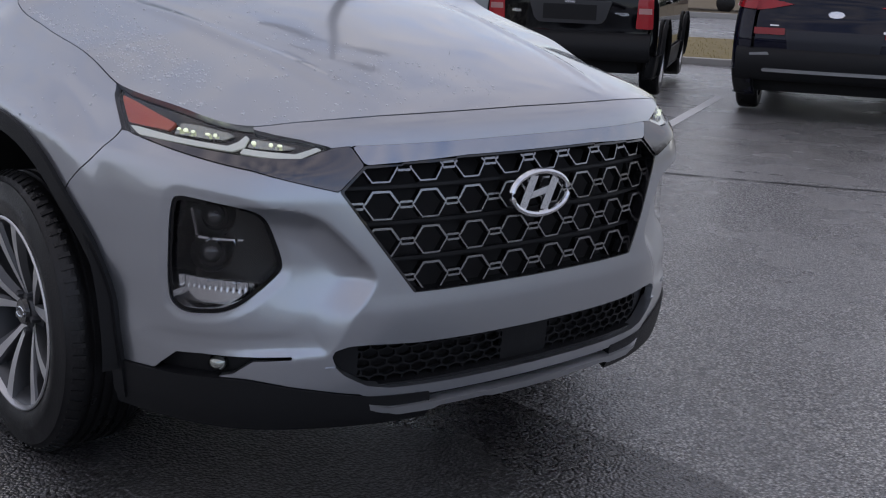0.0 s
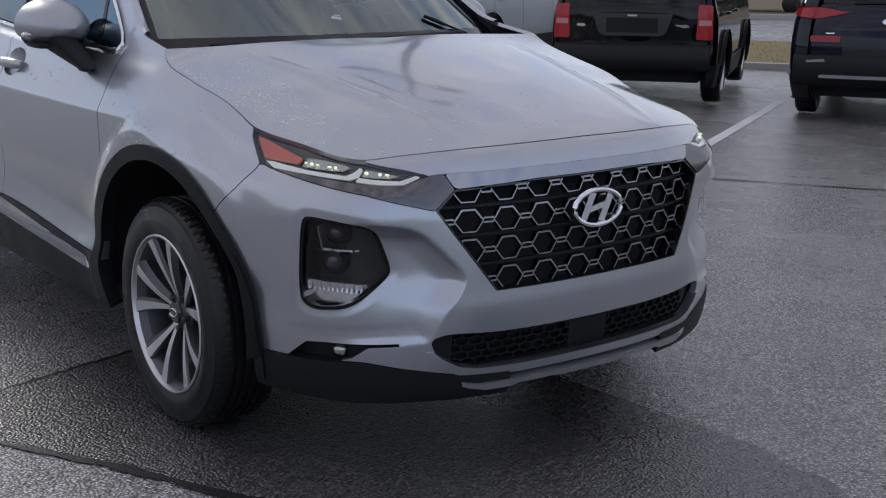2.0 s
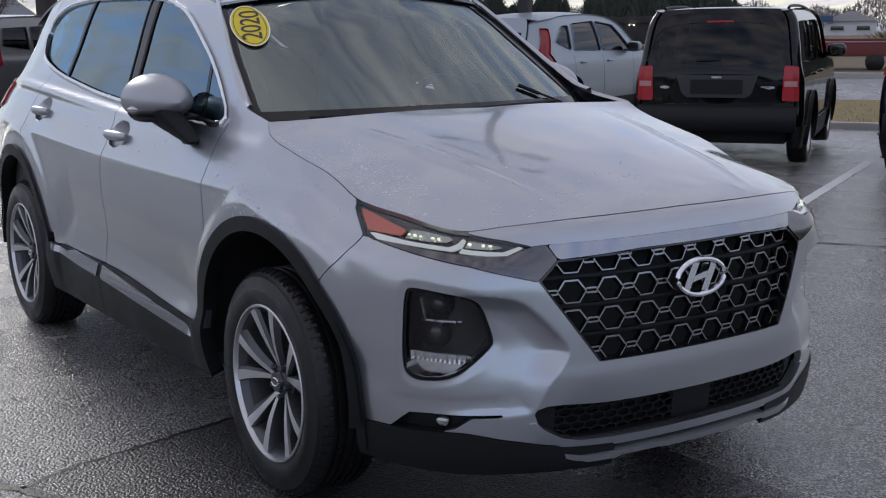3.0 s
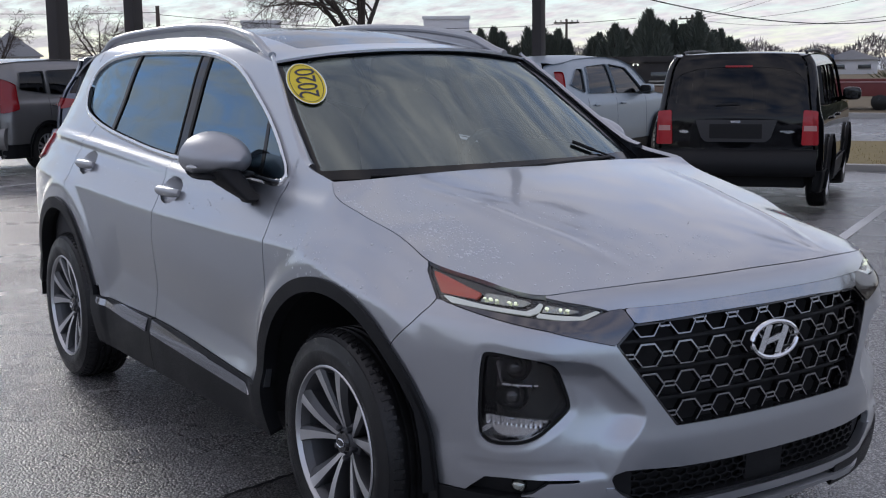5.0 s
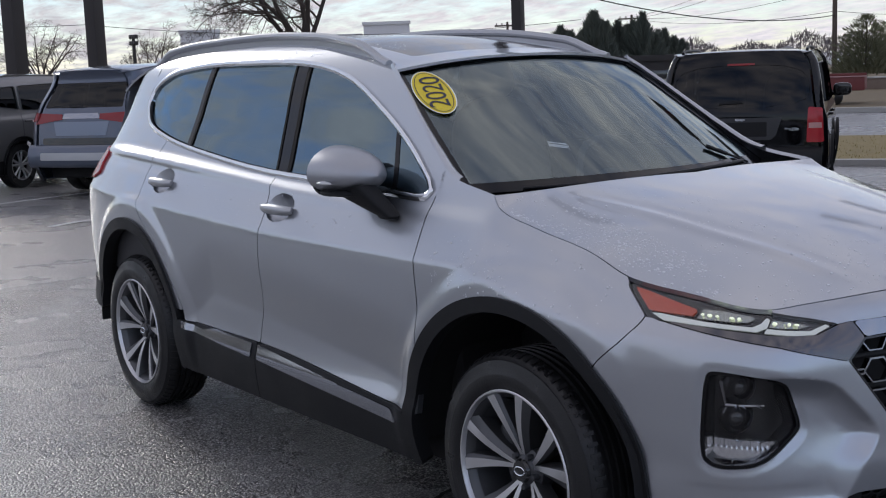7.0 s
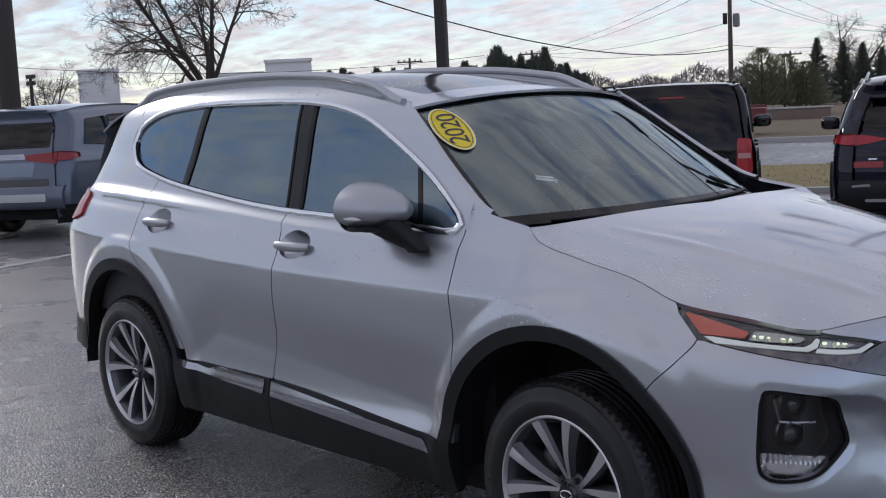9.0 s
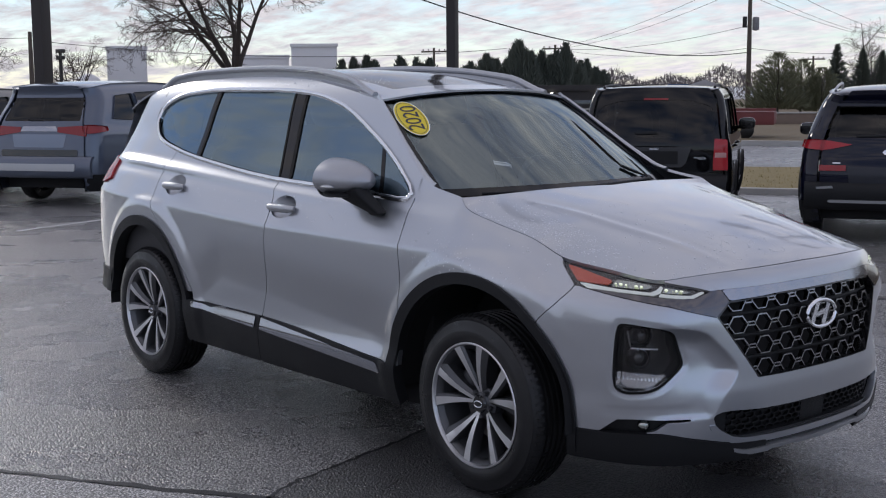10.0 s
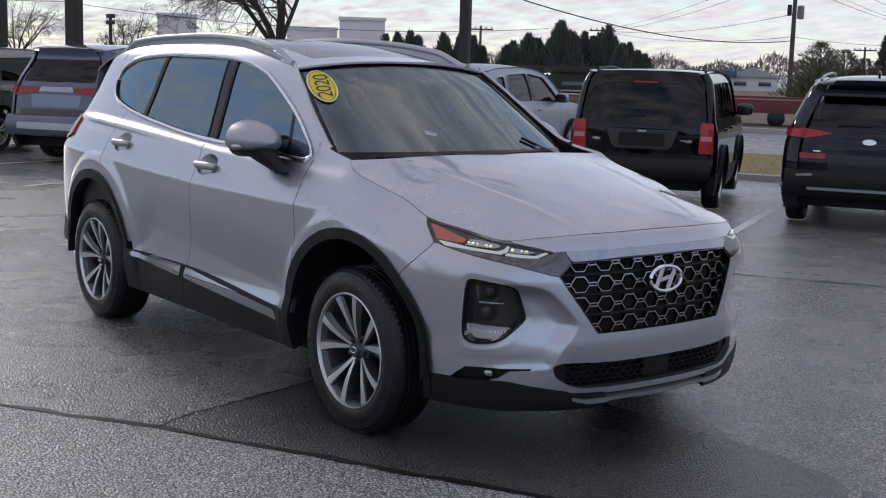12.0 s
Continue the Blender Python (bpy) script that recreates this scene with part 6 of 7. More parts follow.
boxy = build_vehicle("black_suv", "glossy black boxy SUV with red tail lamps, parked in a stall", (-5.85, 7.03), HEAD + 5, dict(
    L=4.41, W=1.76, H=1.66, belt=1.06, lean=0.16, round=0.10, crown=0.03, axles=(0.90, 3.535), R=0.355, clear=0.24, tail_clear=0.42, sill=0.46, rail=(0.5, 2.4), rail_up=0.026, rail_mat=PLASTIC,
    top=([0, 0.12, 0.5, 1.5, 2.4, 2.62, 3.15, 3.5, 4.2, 4.41], [1.56, 1.62, 1.655, 1.66, 1.63, 1.58, 1.12, 1.08, 1.0, 0.88]),
    tail=([0.2, 0.45, 0.7, 1.0, 1.1, 1.6, 1.7], [0.05, 0.0, 0.02, 0.03, 0.05, 0.20, 0.24]), screen=(2.50, 3.13), mirror=(2.95, 1.17), mirror_mat=BLACK_PAINT,
    side_windows=[[(0.38, 1.12), (0.95, 1.10), (0.95, 1.53), (0.42, 1.53)], [(1.02, 1.10), (1.82, 1.09), (1.82, 1.54), (1.02, 1.53)], [(1.90, 1.09), (2.85, 1.08), (2.50, 1.50), (1.90, 1.54)]],
    handles=(1.2, 2.05), door_seams=(1.0, 1.86, 2.95), paint=BLACK_PAINT, glass=TINTED, bumper=(0.40, 0.68, 0.09), bumper_mat=PLASTIC,
    cuts=[rounded([(-0.72, 1.09), (0.72, 1.09), (0.645, 1.525), (-0.645, 1.525)], 2).tolist()],
    tail_parts=[("rear_window", rounded([(-0.72, 1.09), (0.72, 1.09), (0.645, 1.525), (-0.645, 1.525)], 2).tolist(), -0.006, TINTED, "dark rear window"),
                ("tail_lamp", [(0.665, 0.735), (0.675, 0.725), (0.825, 0.725), (0.835, 0.735), (0.822, 1.065), (0.810, 1.075), (0.690, 1.085), (0.678, 1.075)], 0.014, HERO_RED, "upright red tail lamp"),
                ("reverse_lamp", [(0.685, 0.87), (0.815, 0.87), (0.812, 0.925), (0.687, 0.925)], 0.0165, material("pale_red_lens", (0.50, 0.26, 0.25), 0.2, coat=0.5), "pale reversing lamp"),
                ("plate_frame", [(-0.31, 0.755), (0.31, 0.755), (0.36, 0.80), (0.42, 0.985), (-0.42, 0.985), (-0.36, 0.80)], 0.012, material("grey_plate_frame", (0.035, 0.035, 0.038), 0.3), "dark grey plate surround"),
                ("plate_recess", rect(-0.27, 0.79, 0.27, 0.94), 0.0155, DARK, "empty black plate recess"),
                ("badge_bars", rect(-0.05, 0.955, 0.05, 0.975), 0.017, CHROME, "small bright badge"),
                ("model_badge", rect(-0.55, 0.86, -0.45, 0.874), 0.004, CHROME, "small bright badge"),
                ("oval_badge", [(0.49, 0.852), (0.53, 0.842), (0.59, 0.852), (0.59, 0.868), (0.55, 0.878), (0.50, 0.868)], 0.004, CHROME, "small oval badge"),
                ("tail_wiper", [(-0.03, 1.14), (0.22, 1.13), (0.22, 1.145), (0.0, 1.165)], 0.02, PLASTIC, "rear wiper"),
                ("stop_lamp", rect(-0.14, 1.525, 0.14, 1.545), 0.006, RED_LENS, "high red stop lamp")]))

cross = build_vehicle("navy_suv", "dark navy crossover with slim red tail lamps, parked in a stall", (-3.48, 8.05), HEAD, dict(
    L=4.48, W=1.85, H=1.65, belt=1.06, lean=0.36, round=0.22, crown=0.05, axles=(0.93, 3.60), R=0.355, tail_clear=0.40, sill=0.45, rail=(0.55, 2.5),
    top=([0, 0.15, 0.35, 0.8, 1.6, 2.3, 2.6, 3.3, 3.8, 4.3, 4.48], [1.50, 1.56, 1.60, 1.64, 1.655, 1.62, 1.54, 1.10, 1.05, 0.95, 0.80]),
    tail=([0.2, 0.45, 0.72, 0.95, 1.12, 1.5, 1.62], [0.10, 0.02, 0.0, 0.06, 0.10, 0.36, 0.30]), screen=(2.42, 3.25), mirror=(2.85, 1.14), mirror_mat=NAVY_PAINT,
    side_windows=[[(0.75, 1.22), (1.30, 1.12), (1.30, 1.50), (0.95, 1.50)], [(1.37, 1.11), (2.02, 1.09), (2.02, 1.53), (1.37, 1.51)], [(2.10, 1.09), (3.0, 1.07), (2.5, 1.44), (2.10, 1.53)]],
    handles=(1.45, 2.25), door_seams=(1.34, 2.06, 3.05), paint=NAVY_PAINT, glass=TINTED, bumper=(0.36, 0.66, 0.06), bumper_mat=PLASTIC,
    cuts=[[(-0.64, 1.14), (0.64, 1.14), (0.60, 1.32), (0.52, 1.46), (-0.52, 1.46), (-0.60, 1.32)]],
    tail_parts=[("rear_window", [(-0.64, 1.14), (0.64, 1.14), (0.60, 1.32), (0.52, 1.46), (-0.52, 1.46), (-0.60, 1.32)], -0.006, TINTED, "dark rear window"),
                ("tail_lamp", [(0.38, 1.065), (0.58, 1.02), (0.72, 1.0), (0.72, 1.115), (0.58, 1.10)], 0.012, HERO_RED, "slim red tail lamp"),
                ("reflector", rect(0.44, 0.785, 0.72, 0.845), 0.012, RED_LENS, "red reflector"),
                ("plate_recess", [(-0.40, 0.62), (0.40, 0.62), (0.43, 0.83), (-0.43, 0.83)], 0.005, material("navy_recess", (0.012, 0.014, 0.022), 0.4), "empty plate recess"),
                ("badge", [(-0.075, 0.985), (-0.055, 0.962), (0.0, 0.952), (0.055, 0.962), (0.075, 0.985), (0.055, 1.008), (0.0, 1.018), (-0.055, 1.008)], 0.008, CHROME, "oval bright badge"),
                ("model_badge", rect(-0.62, 0.835, -0.42, 0.855), 0.006, CHROME, "bright name badge"),
                ("trim_badge", rect(0.50, 0.862, 0.58, 0.874), 0.006, CHROME, "small bright badge"),
                ("tail_wiper", [(-0.02, 1.155), (0.34, 1.15), (0.34, 1.165), (0.02, 1.18)], 0.02, PLASTIC, "rear wiper"),
                ("skid_strip", rect(-0.62, 0.445, 0.62, 0.475), 0.075, SILVER_TRIM, "silver bumper strip"),
                ("fog_recess", [(0.56, 0.60), (0.74, 0.59), (0.74, 0.61), (0.58, 0.625)], 0.055, SILVER_TRIM, "slim bumper corner trim"),
                ("spoiler", [(-0.56, 1.47), (0.56, 1.47), (0.54, 1.53), (-0.54, 1.53)], 0.07, NAVY_PAINT, "roof spoiler")],
    flank_lamps=[([(0.05, 1.0), (0.40, 1.05), (0.34, 1.10), (0.05, 1.115)], HERO_RED)]))
part("roof_fin", joined(blob(0.95, 0, 1.72, 0.09, 0.018, 0.04, 2.2)), NAVY_PAINT, cross, "roof aerial fin")

slate = build_vehicle("slate_suv", "slate blue-grey SUV with wide red tail lamps and silver bumper bar", (-13.2, 2.70), HEAD + 2, dict(
    L=4.70, W=1.81, H=1.71, belt=1.10, lean=0.30, round=0.20, crown=0.04, axles=(1.05, 3.72), R=0.36, tail_clear=0.42, sill=0.45,
    top=([0, 0.2, 0.45, 1.0, 1.8, 2.6, 2.9, 3.6, 4.1, 4.55, 4.70], [1.54, 1.60, 1.65, 1.69, 1.70, 1.66, 1.58, 1.13, 1.07, 0.97, 0.82]),
    tail=([0.2, 0.45, 0.7, 1.0, 1.15, 1.55, 1.68], [0.08, 0.0, 0.02, 0.06, 0.10, 0.32, 0.28]), screen=(2.72, 3.55), mirror=(3.1, 1.20), mirror_mat=SLATE_PAINT,
    side_windows=[[(0.55, 1.20), (1.20, 1.16), (1.20, 1.55), (0.75, 1.52)], [(1.27, 1.16), (2.15, 1.14), (2.15, 1.58), (1.27, 1.56)], [(2.22, 1.14), (3.25, 1.12), (2.8, 1.50), (2.22, 1.58)]],
    handles=(1.5, 2.35), door_seams=(1.24, 2.18), paint=SLATE_PAINT, glass=TINTED, bumper=(0.40, 0.70, 0.06), bumper_mat=SLATE_PAINT,
    cuts=[[(-0.62, 1.18), (0.62, 1.18), (0.56, 1.50), (-0.56, 1.50)]],
    tail_parts=[("rear_window", [(-0.62, 1.18), (0.62, 1.18), (0.56, 1.50), (-0.56, 1.50)], -0.006, TINTED, "dark rear window"),
                ("tail_lamp", [(0.30, 1.03), (0.74, 0.97), (0.74, 1.12), (0.30, 1.10)], 0.012, RED_LENS, "wide red tail lamp"),
                ("chrome_bar", [(-0.30, 1.04), (0.30, 1.04), (0.27, 1.11), (-0.27, 1.11)], 0.010, STRIP_CHROME, "bright bar between the tail lamps"),
                ("plate_area", [(-0.40, 0.82), (0.40, 0.82), (0.44, 1.00), (-0.44, 1.00)], 0.004, material("pale_slate_panel", (0.20, 0.24, 0.31), 0.35, 0.4, coat=0.5), "plain plate area"),
                ("dark_band", rect(-0.62, 0.70, 0.62, 0.79), 0.008, GLOSS_BLACK, "dark band"),
                ("bumper_bar", rect(-0.62, 0.50, 0.62, 0.60), 0.075, SILVER_TRIM, "silver bumper bar"),
                ("reflector", rect(0.68, 0.53, 0.76, 0.60), 0.04, RED_LENS, "red reflector"),
                ("tail_wiper", [(-0.05, 1.19), (0.20, 1.19), (0.20, 1.205), (0.0, 1.215)], 0.02, PLASTIC, "rear wiper")],
    flank_lamps=[([(0.03, 1.0), (0.35, 1.04), (0.35, 1.10), (0.05, 1.13)], RED_LENS)]))

build_vehicle("grey_hatchback", "grey boxy hatchback with tall red tail lamps", (-15.6, 1.42), HEAD + 2, dict(
    L=4.14, W=1.80, H=1.61, belt=1.06, lean=0.20, round=0.18, crown=0.04, axles=(0.80, 3.37), R=0.33, tail_clear=0.38, sill=0.42,
    top=([0, 0.12, 0.4, 1.2, 2.2, 2.5, 3.1, 3.6, 4.0, 4.14], [1.50, 1.55, 1.59, 1.61, 1.58, 1.50, 1.12, 1.05, 0.95, 0.82]),
    tail=([0.2, 0.45, 0.7, 1.0, 1.5, 1.62], [0.06, 0.0, 0.0, 0.03, 0.14, 0.18]), screen=(2.38, 3.05), mirror=(2.75, 1.15),
    side_windows=[[(0.30, 1.20), (0.85, 1.13), (0.85, 1.46), (0.36, 1.44)], [(0.92, 1.12), (1.75, 1.09), (1.75, 1.48), (0.92, 1.46)], [(1.82, 1.09), (2.75, 1.06), (2.4, 1.42), (1.82, 1.48)]],
    handles=(1.0, 1.95), door_seams=(0.88, 1.78), paint=GREY_PAINT, glass=TINTED, bumper=(0.34, 0.66, 0.05), bumper_mat=GREY_PAINT,
    cuts=[[(-0.52, 1.10), (0.52, 1.10), (0.48, 1.42), (-0.48, 1.42)]],
    tail_parts=[("rear_window", [(-0.52, 1.10), (0.52, 1.10), (0.48, 1.42), (-0.48, 1.42)], -0.006, TINTED, "dark rear window"),
                ("tail_lamp", [(0.56, 0.86), (0.70, 0.86), (0.68, 1.32), (0.60, 1.36), (0.54, 1.20)], 0.012, RED_LENS, "tall red tail lamp"),
                ("reflector", rect(0.60, 0.50, 0.70, 0.56), 0.045, RED_LENS, "red reflector")],
    flank_lamps=[([(0.0, 0.86), (0.22, 0.92), (0.24, 1.26), (0.10, 1.36)], RED_LENS)]))

pale = build_vehicle("pale_blue_crossover", "pale blue-silver crossover standing in the next row", (-10.9, 7.6), 115, dict(
    L=4.65, W=1.88, H=1.66, belt=1.08, lean=0.36, round=0.28, crown=0.05, axles=(0.95, 3.75), R=0.36, tail_clear=0.40, sill=0.42,
    top=([0, 0.25, 0.6, 1.2, 2.0, 2.6, 2.9, 3.55, 4.1, 4.5, 4.65], [1.30, 1.46, 1.57, 1.64, 1.66, 1.62, 1.54, 1.12, 1.05, 0.95, 0.80]),
    tail=([0.2, 0.45, 0.7, 1.0, 1.2, 1.5, 1.65], [0.12, 0.02, 0.0, 0.06, 0.16, 0.45, 0.60]), screen=(2.72, 3.5), mirror=(3.0, 1.17), mirror_mat=ICE_PAINT,
    side_windows=[[(0.62, 1.28), (1.05, 1.16), (1.15, 1.50), (0.95, 1.50)], [(1.15, 1.15), (2.05, 1.13), (2.05, 1.56), (1.30, 1.53)], [(2.12, 1.13), (3.2, 1.10), (2.7, 1.50), (2.12, 1.56)]],
    handles=(1.35, 2.30), door_seams=(1.1, 2.08, 3.2), paint=ICE_PAINT, glass=TINTED, bumper=(0.36, 0.64, 0.05), bumper_mat=PLASTIC,
    cuts=[[(-0.5, 1.16), (0.5, 1.16), (0.45, 1.42), (-0.45, 1.42)]],
    tail_parts=[("rear_window", [(-0.5, 1.16), (0.5, 1.16), (0.45, 1.42), (-0.45, 1.42)], -0.006, TINTED, "dark rear window")],
    flank_lamps=[([(0.08, 1.02), (0.46, 1.0), (0.34, 1.12), (0.56, 1.46), (0.46, 1.46), (0.20, 1.16)], RED_LENS)]))
for far_x, far_y, paint, yaw in ((-55.2, 86.0, WHITE_PAINT, 30), (-57.8, 84.6, SLATE_PAINT, 34), (-60.4, 83.0, WHITE_PAINT, 31), (-52.4, 87.6, GREY_PAINT, 28)):
    spec = dict(L=4.7, W=1.82, H=1.46, belt=0.95, lean=0.40, round=0.3, crown=0.04, axles=(0.95, 3.75), R=0.33, tail_clear=0.38, sill=0.30,
                top=([0, 0.2, 0.9, 1.5, 2.2, 2.8, 3.5, 4.3, 4.7], [0.98, 1.06, 1.10, 1.38, 1.46, 1.40, 1.02, 0.90, 0.72]), tail=([0.2, 0.5, 0.8, 1.0, 1.5], [0.12, 0.0, 0.02, 0.06, 0.5]), screen=(2.75, 3.45), mirror=(3.1, 1.0),
                side_windows=[[(1.1, 1.02), (1.95, 1.01), (1.95, 1.36), (1.55, 1.34)], [(2.02, 1.01), (3.15, 0.99), (2.7, 1.34), (2.02, 1.37)]], paint=paint, glass=TINTED, bumper=(0.34, 0.6, 0.04), bumper_mat=paint, cuts=[], tail_parts=[])
    build_vehicle("far_sedan", ("white" if paint is WHITE_PAINT else "grey") + " sedan parked far off across the road", (far_x, far_y), yaw, spec)
for w in WHEELS:
    for o in (*w.children_recursive, w):
        bpy.data.objects.remove(o)


def spot(yaw, far):
    """A place by its bearing from the middle of the walk."""
    return 3 - far * math.sin(radians(yaw)), -3.2 + far * math.cos(radians(yaw))


# ---- poles and wires ----
POLE_BLACK = material("dark_bronze_pole", (0.035, 0.030, 0.030), 0.5, vary=0.2, scale=3)
POLE_WOOD = material("weathered_pole_wood", (0.11, 0.09, 0.075), 0.9, vary=0.3, scale=4, bump=0.006, bump_scale=18)
WIRE = material("black_cable", (0.015, 0.015, 0.016), 0.6)
for (x, y, half), tall in zip(((-11.8, 9.05, 0.078), (-20.6, 5.85, 0.13), (-23.1, 5.1, 0.16), (-5.4, 12.8, 0.078)), (13.0, 13.0, 13.0, 7.5)):
    lamp = thing("lamp_post", "tall square dark bronze lot light pole", "lamp post", pose(x, y, LOW, 0, 0, 25), group="lot light poles")
    part("shaft", box(0, 0, tall / 2, half * 2, half * 2, tall, 0.015), POLE_BLACK, lamp)
    part("footing", revolve([(0.0, 0.0), (0.28, 0.0), (0.28, 0.01)], 24), CONCRETE, lamp)
    part("plinth", moved(revolve([(0.30, 0.0), (0.30, 0.65), (0.27, 0.70), (0.0, 0.70)], 28), Matrix.Rotation(radians(90), 4, "X")), CONCRETE, lamp, "round concrete footing")
    for sx, z in ((-1, tall - 0.1), (1, tall - 0.1), (-1, tall - 2.4), (1, tall - 2.4)):
        arm = part("lamp_arm", box(sx * 0.45, 0, z, 0.8, 0.12, 0.12, 0.01), POLE_BLACK, lamp)
        part("lamp_head", box(sx * 1.2, 0, z, 0.9, 0.62, 0.26, 0.04), POLE_BLACK, arm)


def utility_pole(x, y, high, yaw, arms=2, gear=False):
    p = thing("utility_pole", "weathered wooden utility pole with crossarms", "utility pole", pose(x, y, LOW, 0, 0, yaw), group="utility poles")
    part("mast", tube([(0, 0, 0), (0, 0, high * 0.5), (0, 0, high)], [0.13, 0.115, 0.09], 12), POLE_WOOD, p)
    for k in range(arms):
        z = high - 0.3 - 0.75 * k
        part("crossarm", box(0, 0, z, 2.1 - 0.4 * k, 0.10, 0.12, 0.01), POLE_WOOD, p)
        for q in (-0.9, -0.45, 0.45, 0.9):
            part("insulator", moved(revolve([(0.0, 0.16), (0.05, 0.14), (0.06, 0.02), (0.02, 0.0)], 10), pose(q * (1 - 0.15 * k), 0, z + 0.06, 90, 0, 0)), CONCRETE, p)
    if gear:
        part("transformer", moved(revolve([(0.0, 0.7), (0.15, 0.68), (0.17, 0.6), (0.17, 0.05), (0.0, 0.0)], 18), pose(0.3, 0, high - 2.75, 90, 0, 0)), material("grey_can", (0.2, 0.2, 0.21), 0.5), p)
        part("cable_box", box(-0.24, 0, high - 2.3, 0.22, 0.2, 0.55, 0.03), WIRE, p)
    return np.array([x, y, LOW + high])


def sag(a, b, drop_, n=30):
    t = np.linspace(0, 1, n)[:, None]
    p = np.asarray(a) * (1 - t) + np.asarray(b) * t
    p[:, 2] -= drop_ * 4 * (t * (1 - t))[:, 0]
    return p


main = utility_pole(*spot(36.3, 64), 7.15, 38, 2, True)
right_far = utility_pole(*spot(29.1, 110), 5.5, 30, 1)
mid_far = utility_pole(*spot(45.0, 100), 5.0, 40, 1)
left_far = utility_pole(*spot(68.8, 62), 4.5, 70, 0)
for yaw, far, h in ((50.6, 100, 4.85), (33.5, 120, 4.3)):
    utility_pole(*spot(yaw, far), h, 35, 1)
start = np.array([-20.5, 1.8, 9.2])
spans = [(start + (0, 0, -1.2), main + (0, 0, -3.8), 2.0, 0.022), (start + (2, 3, 3.0), main + (-0.9, 0, -0.2), 1.6, 0.012), (start + (4, 2, 4.6), main + (0.9, 0, -0.2), 1.4, 0.012), (start + (1, 4, 2.2), main + (-0.7, 0, -0.95), 1.8, 0.012)]
spans += [(main + (q, 0, dz), right_far + (q, 0, -0.3), 0.6, 0.012) for q, dz in ((-0.9, -0.2), (0.9, -0.2), (0, -1.0), (0, -3.6))]
spans += [(main + (q, 0, dz), mid_far + (q, 0, -0.3), 0.5, 0.012) for q, dz in ((-0.9, -0.2), (0.9, -0.2), (0.4, -2.4), (0, -3.6))]
spans += [(left_far + (0, 0, -0.4), (-46.0, 42.0, 3.6), 0.6, 0.014), (left_far + (0, 0, -0.3), (-75.0, 0.0, 5.5), 0.4, 0.014)]
for a, b, d, r in spans:
    tagged(part("overhead_cable", tube(sag(a, b, d), r, 5), WIRE), "thin black overhead cable between poles", "cable", group="overhead cables")


# ---- trees ----
BARK = material("grey_bark", (0.055, 0.045, 0.040), 0.9, vary=0.3, scale=3, bump=0.01, bump_scale=20)
TWIG = material("winter_twigs", (0.085, 0.068, 0.060), 0.9, vary=0.3, scale=2)
NEEDLE = material("dark_needles", (0.095, 0.110, 0.090), 0.8, vary=0.45, scale=1.2)
PINE = material("pine_needles", (0.145, 0.15, 0.09), 0.8, vary=0.4, scale=0.9)


def bare_tree(name, x, y, size, seed, label, fine=5):
    """A leafless crown: rising limbs, then side shoots that spread and droop, down to twigs."""
    r = np.random.default_rng(seed)
    tree = thing(name, label, "tree", pose(x, y, LOW))
    thick, thin = [], []

    def grow(p, d, length, rad, level):
        q, pts_, rs, dirs = p.copy(), [p.copy()], [rad], [d]
        n = 6 if level < 3 else 4
        for k in range(n):
            bend = (0.02, 0.05, 0.02, -0.05, -0.06, -0.03)[min(level, 5)]
            d = d + r.normal(0, (0.04 if level == 0 else 0.10 if level == 1 else 0.13 + 0.035 * level), 3) + (0, 0, bend)
            d /= np.linalg.norm(d)
            q = q + d * length / n
            pts_.append(q.copy())
            dirs.append(d)
            rs.append(rad * (1 - 0.72 * (k + 1) / n) if level else rad * (1 - 0.2 * (k + 1) / n))
        (thick if level < 2 else thin).append(tube(pts_, rs, (9, 7, 5, 4, 3, 3)[min(level, 5)], caps=False))
        if level >= fine:
            return
        kids = (6, 9, 7, 5, 5)[min(level, 4)]
        for k in range(kids):
            t = 0.86 + 0.14 * r.random() if level == 0 else 0.22 + 0.75 * (k + r.random()) / kids
            i = min(n - 1, int(t * n))
            at, rr, dd = pts_[i] + (pts_[i + 1] - pts_[i]) * (t * n - i), rs[i], dirs[i]
            turn = 6.283 * k / kids + r.random()
            ref = np.cross(dd, (0.3, 0.9, 0.2))
            ref /= np.linalg.norm(ref)
            side = ref * math.cos(turn) + np.cross(dd, ref) * math.sin(turn)
            spread = (0.56, 0.95, 0.85, 0.8, 0.8)[min(level, 4)] + 0.25 * (r.random() - 0.5)
            grow(at, dd * math.cos(spread) + side * math.sin(spread), length * ((3.7, 0.50, 0.5, 0.52, 0.55)[min(level, 4)] * (0.8 + 0.4 * r.random()) * (1.15 - 0.55 * t if level else 1)), max(0.010, rr * (0.46, 0.5, 0.5, 0.55, 0.6)[min(level, 4)]), level + 1)
    grow(np.array([0.0, 0, 0]), np.array([0.02, 0, 1.0]), 0.17 * size, 0.030 * size, 0)
    part("trunk", joined(*thick), BARK, tree)
    part("crown", joined(*thin), TWIG, tree)
    return tree


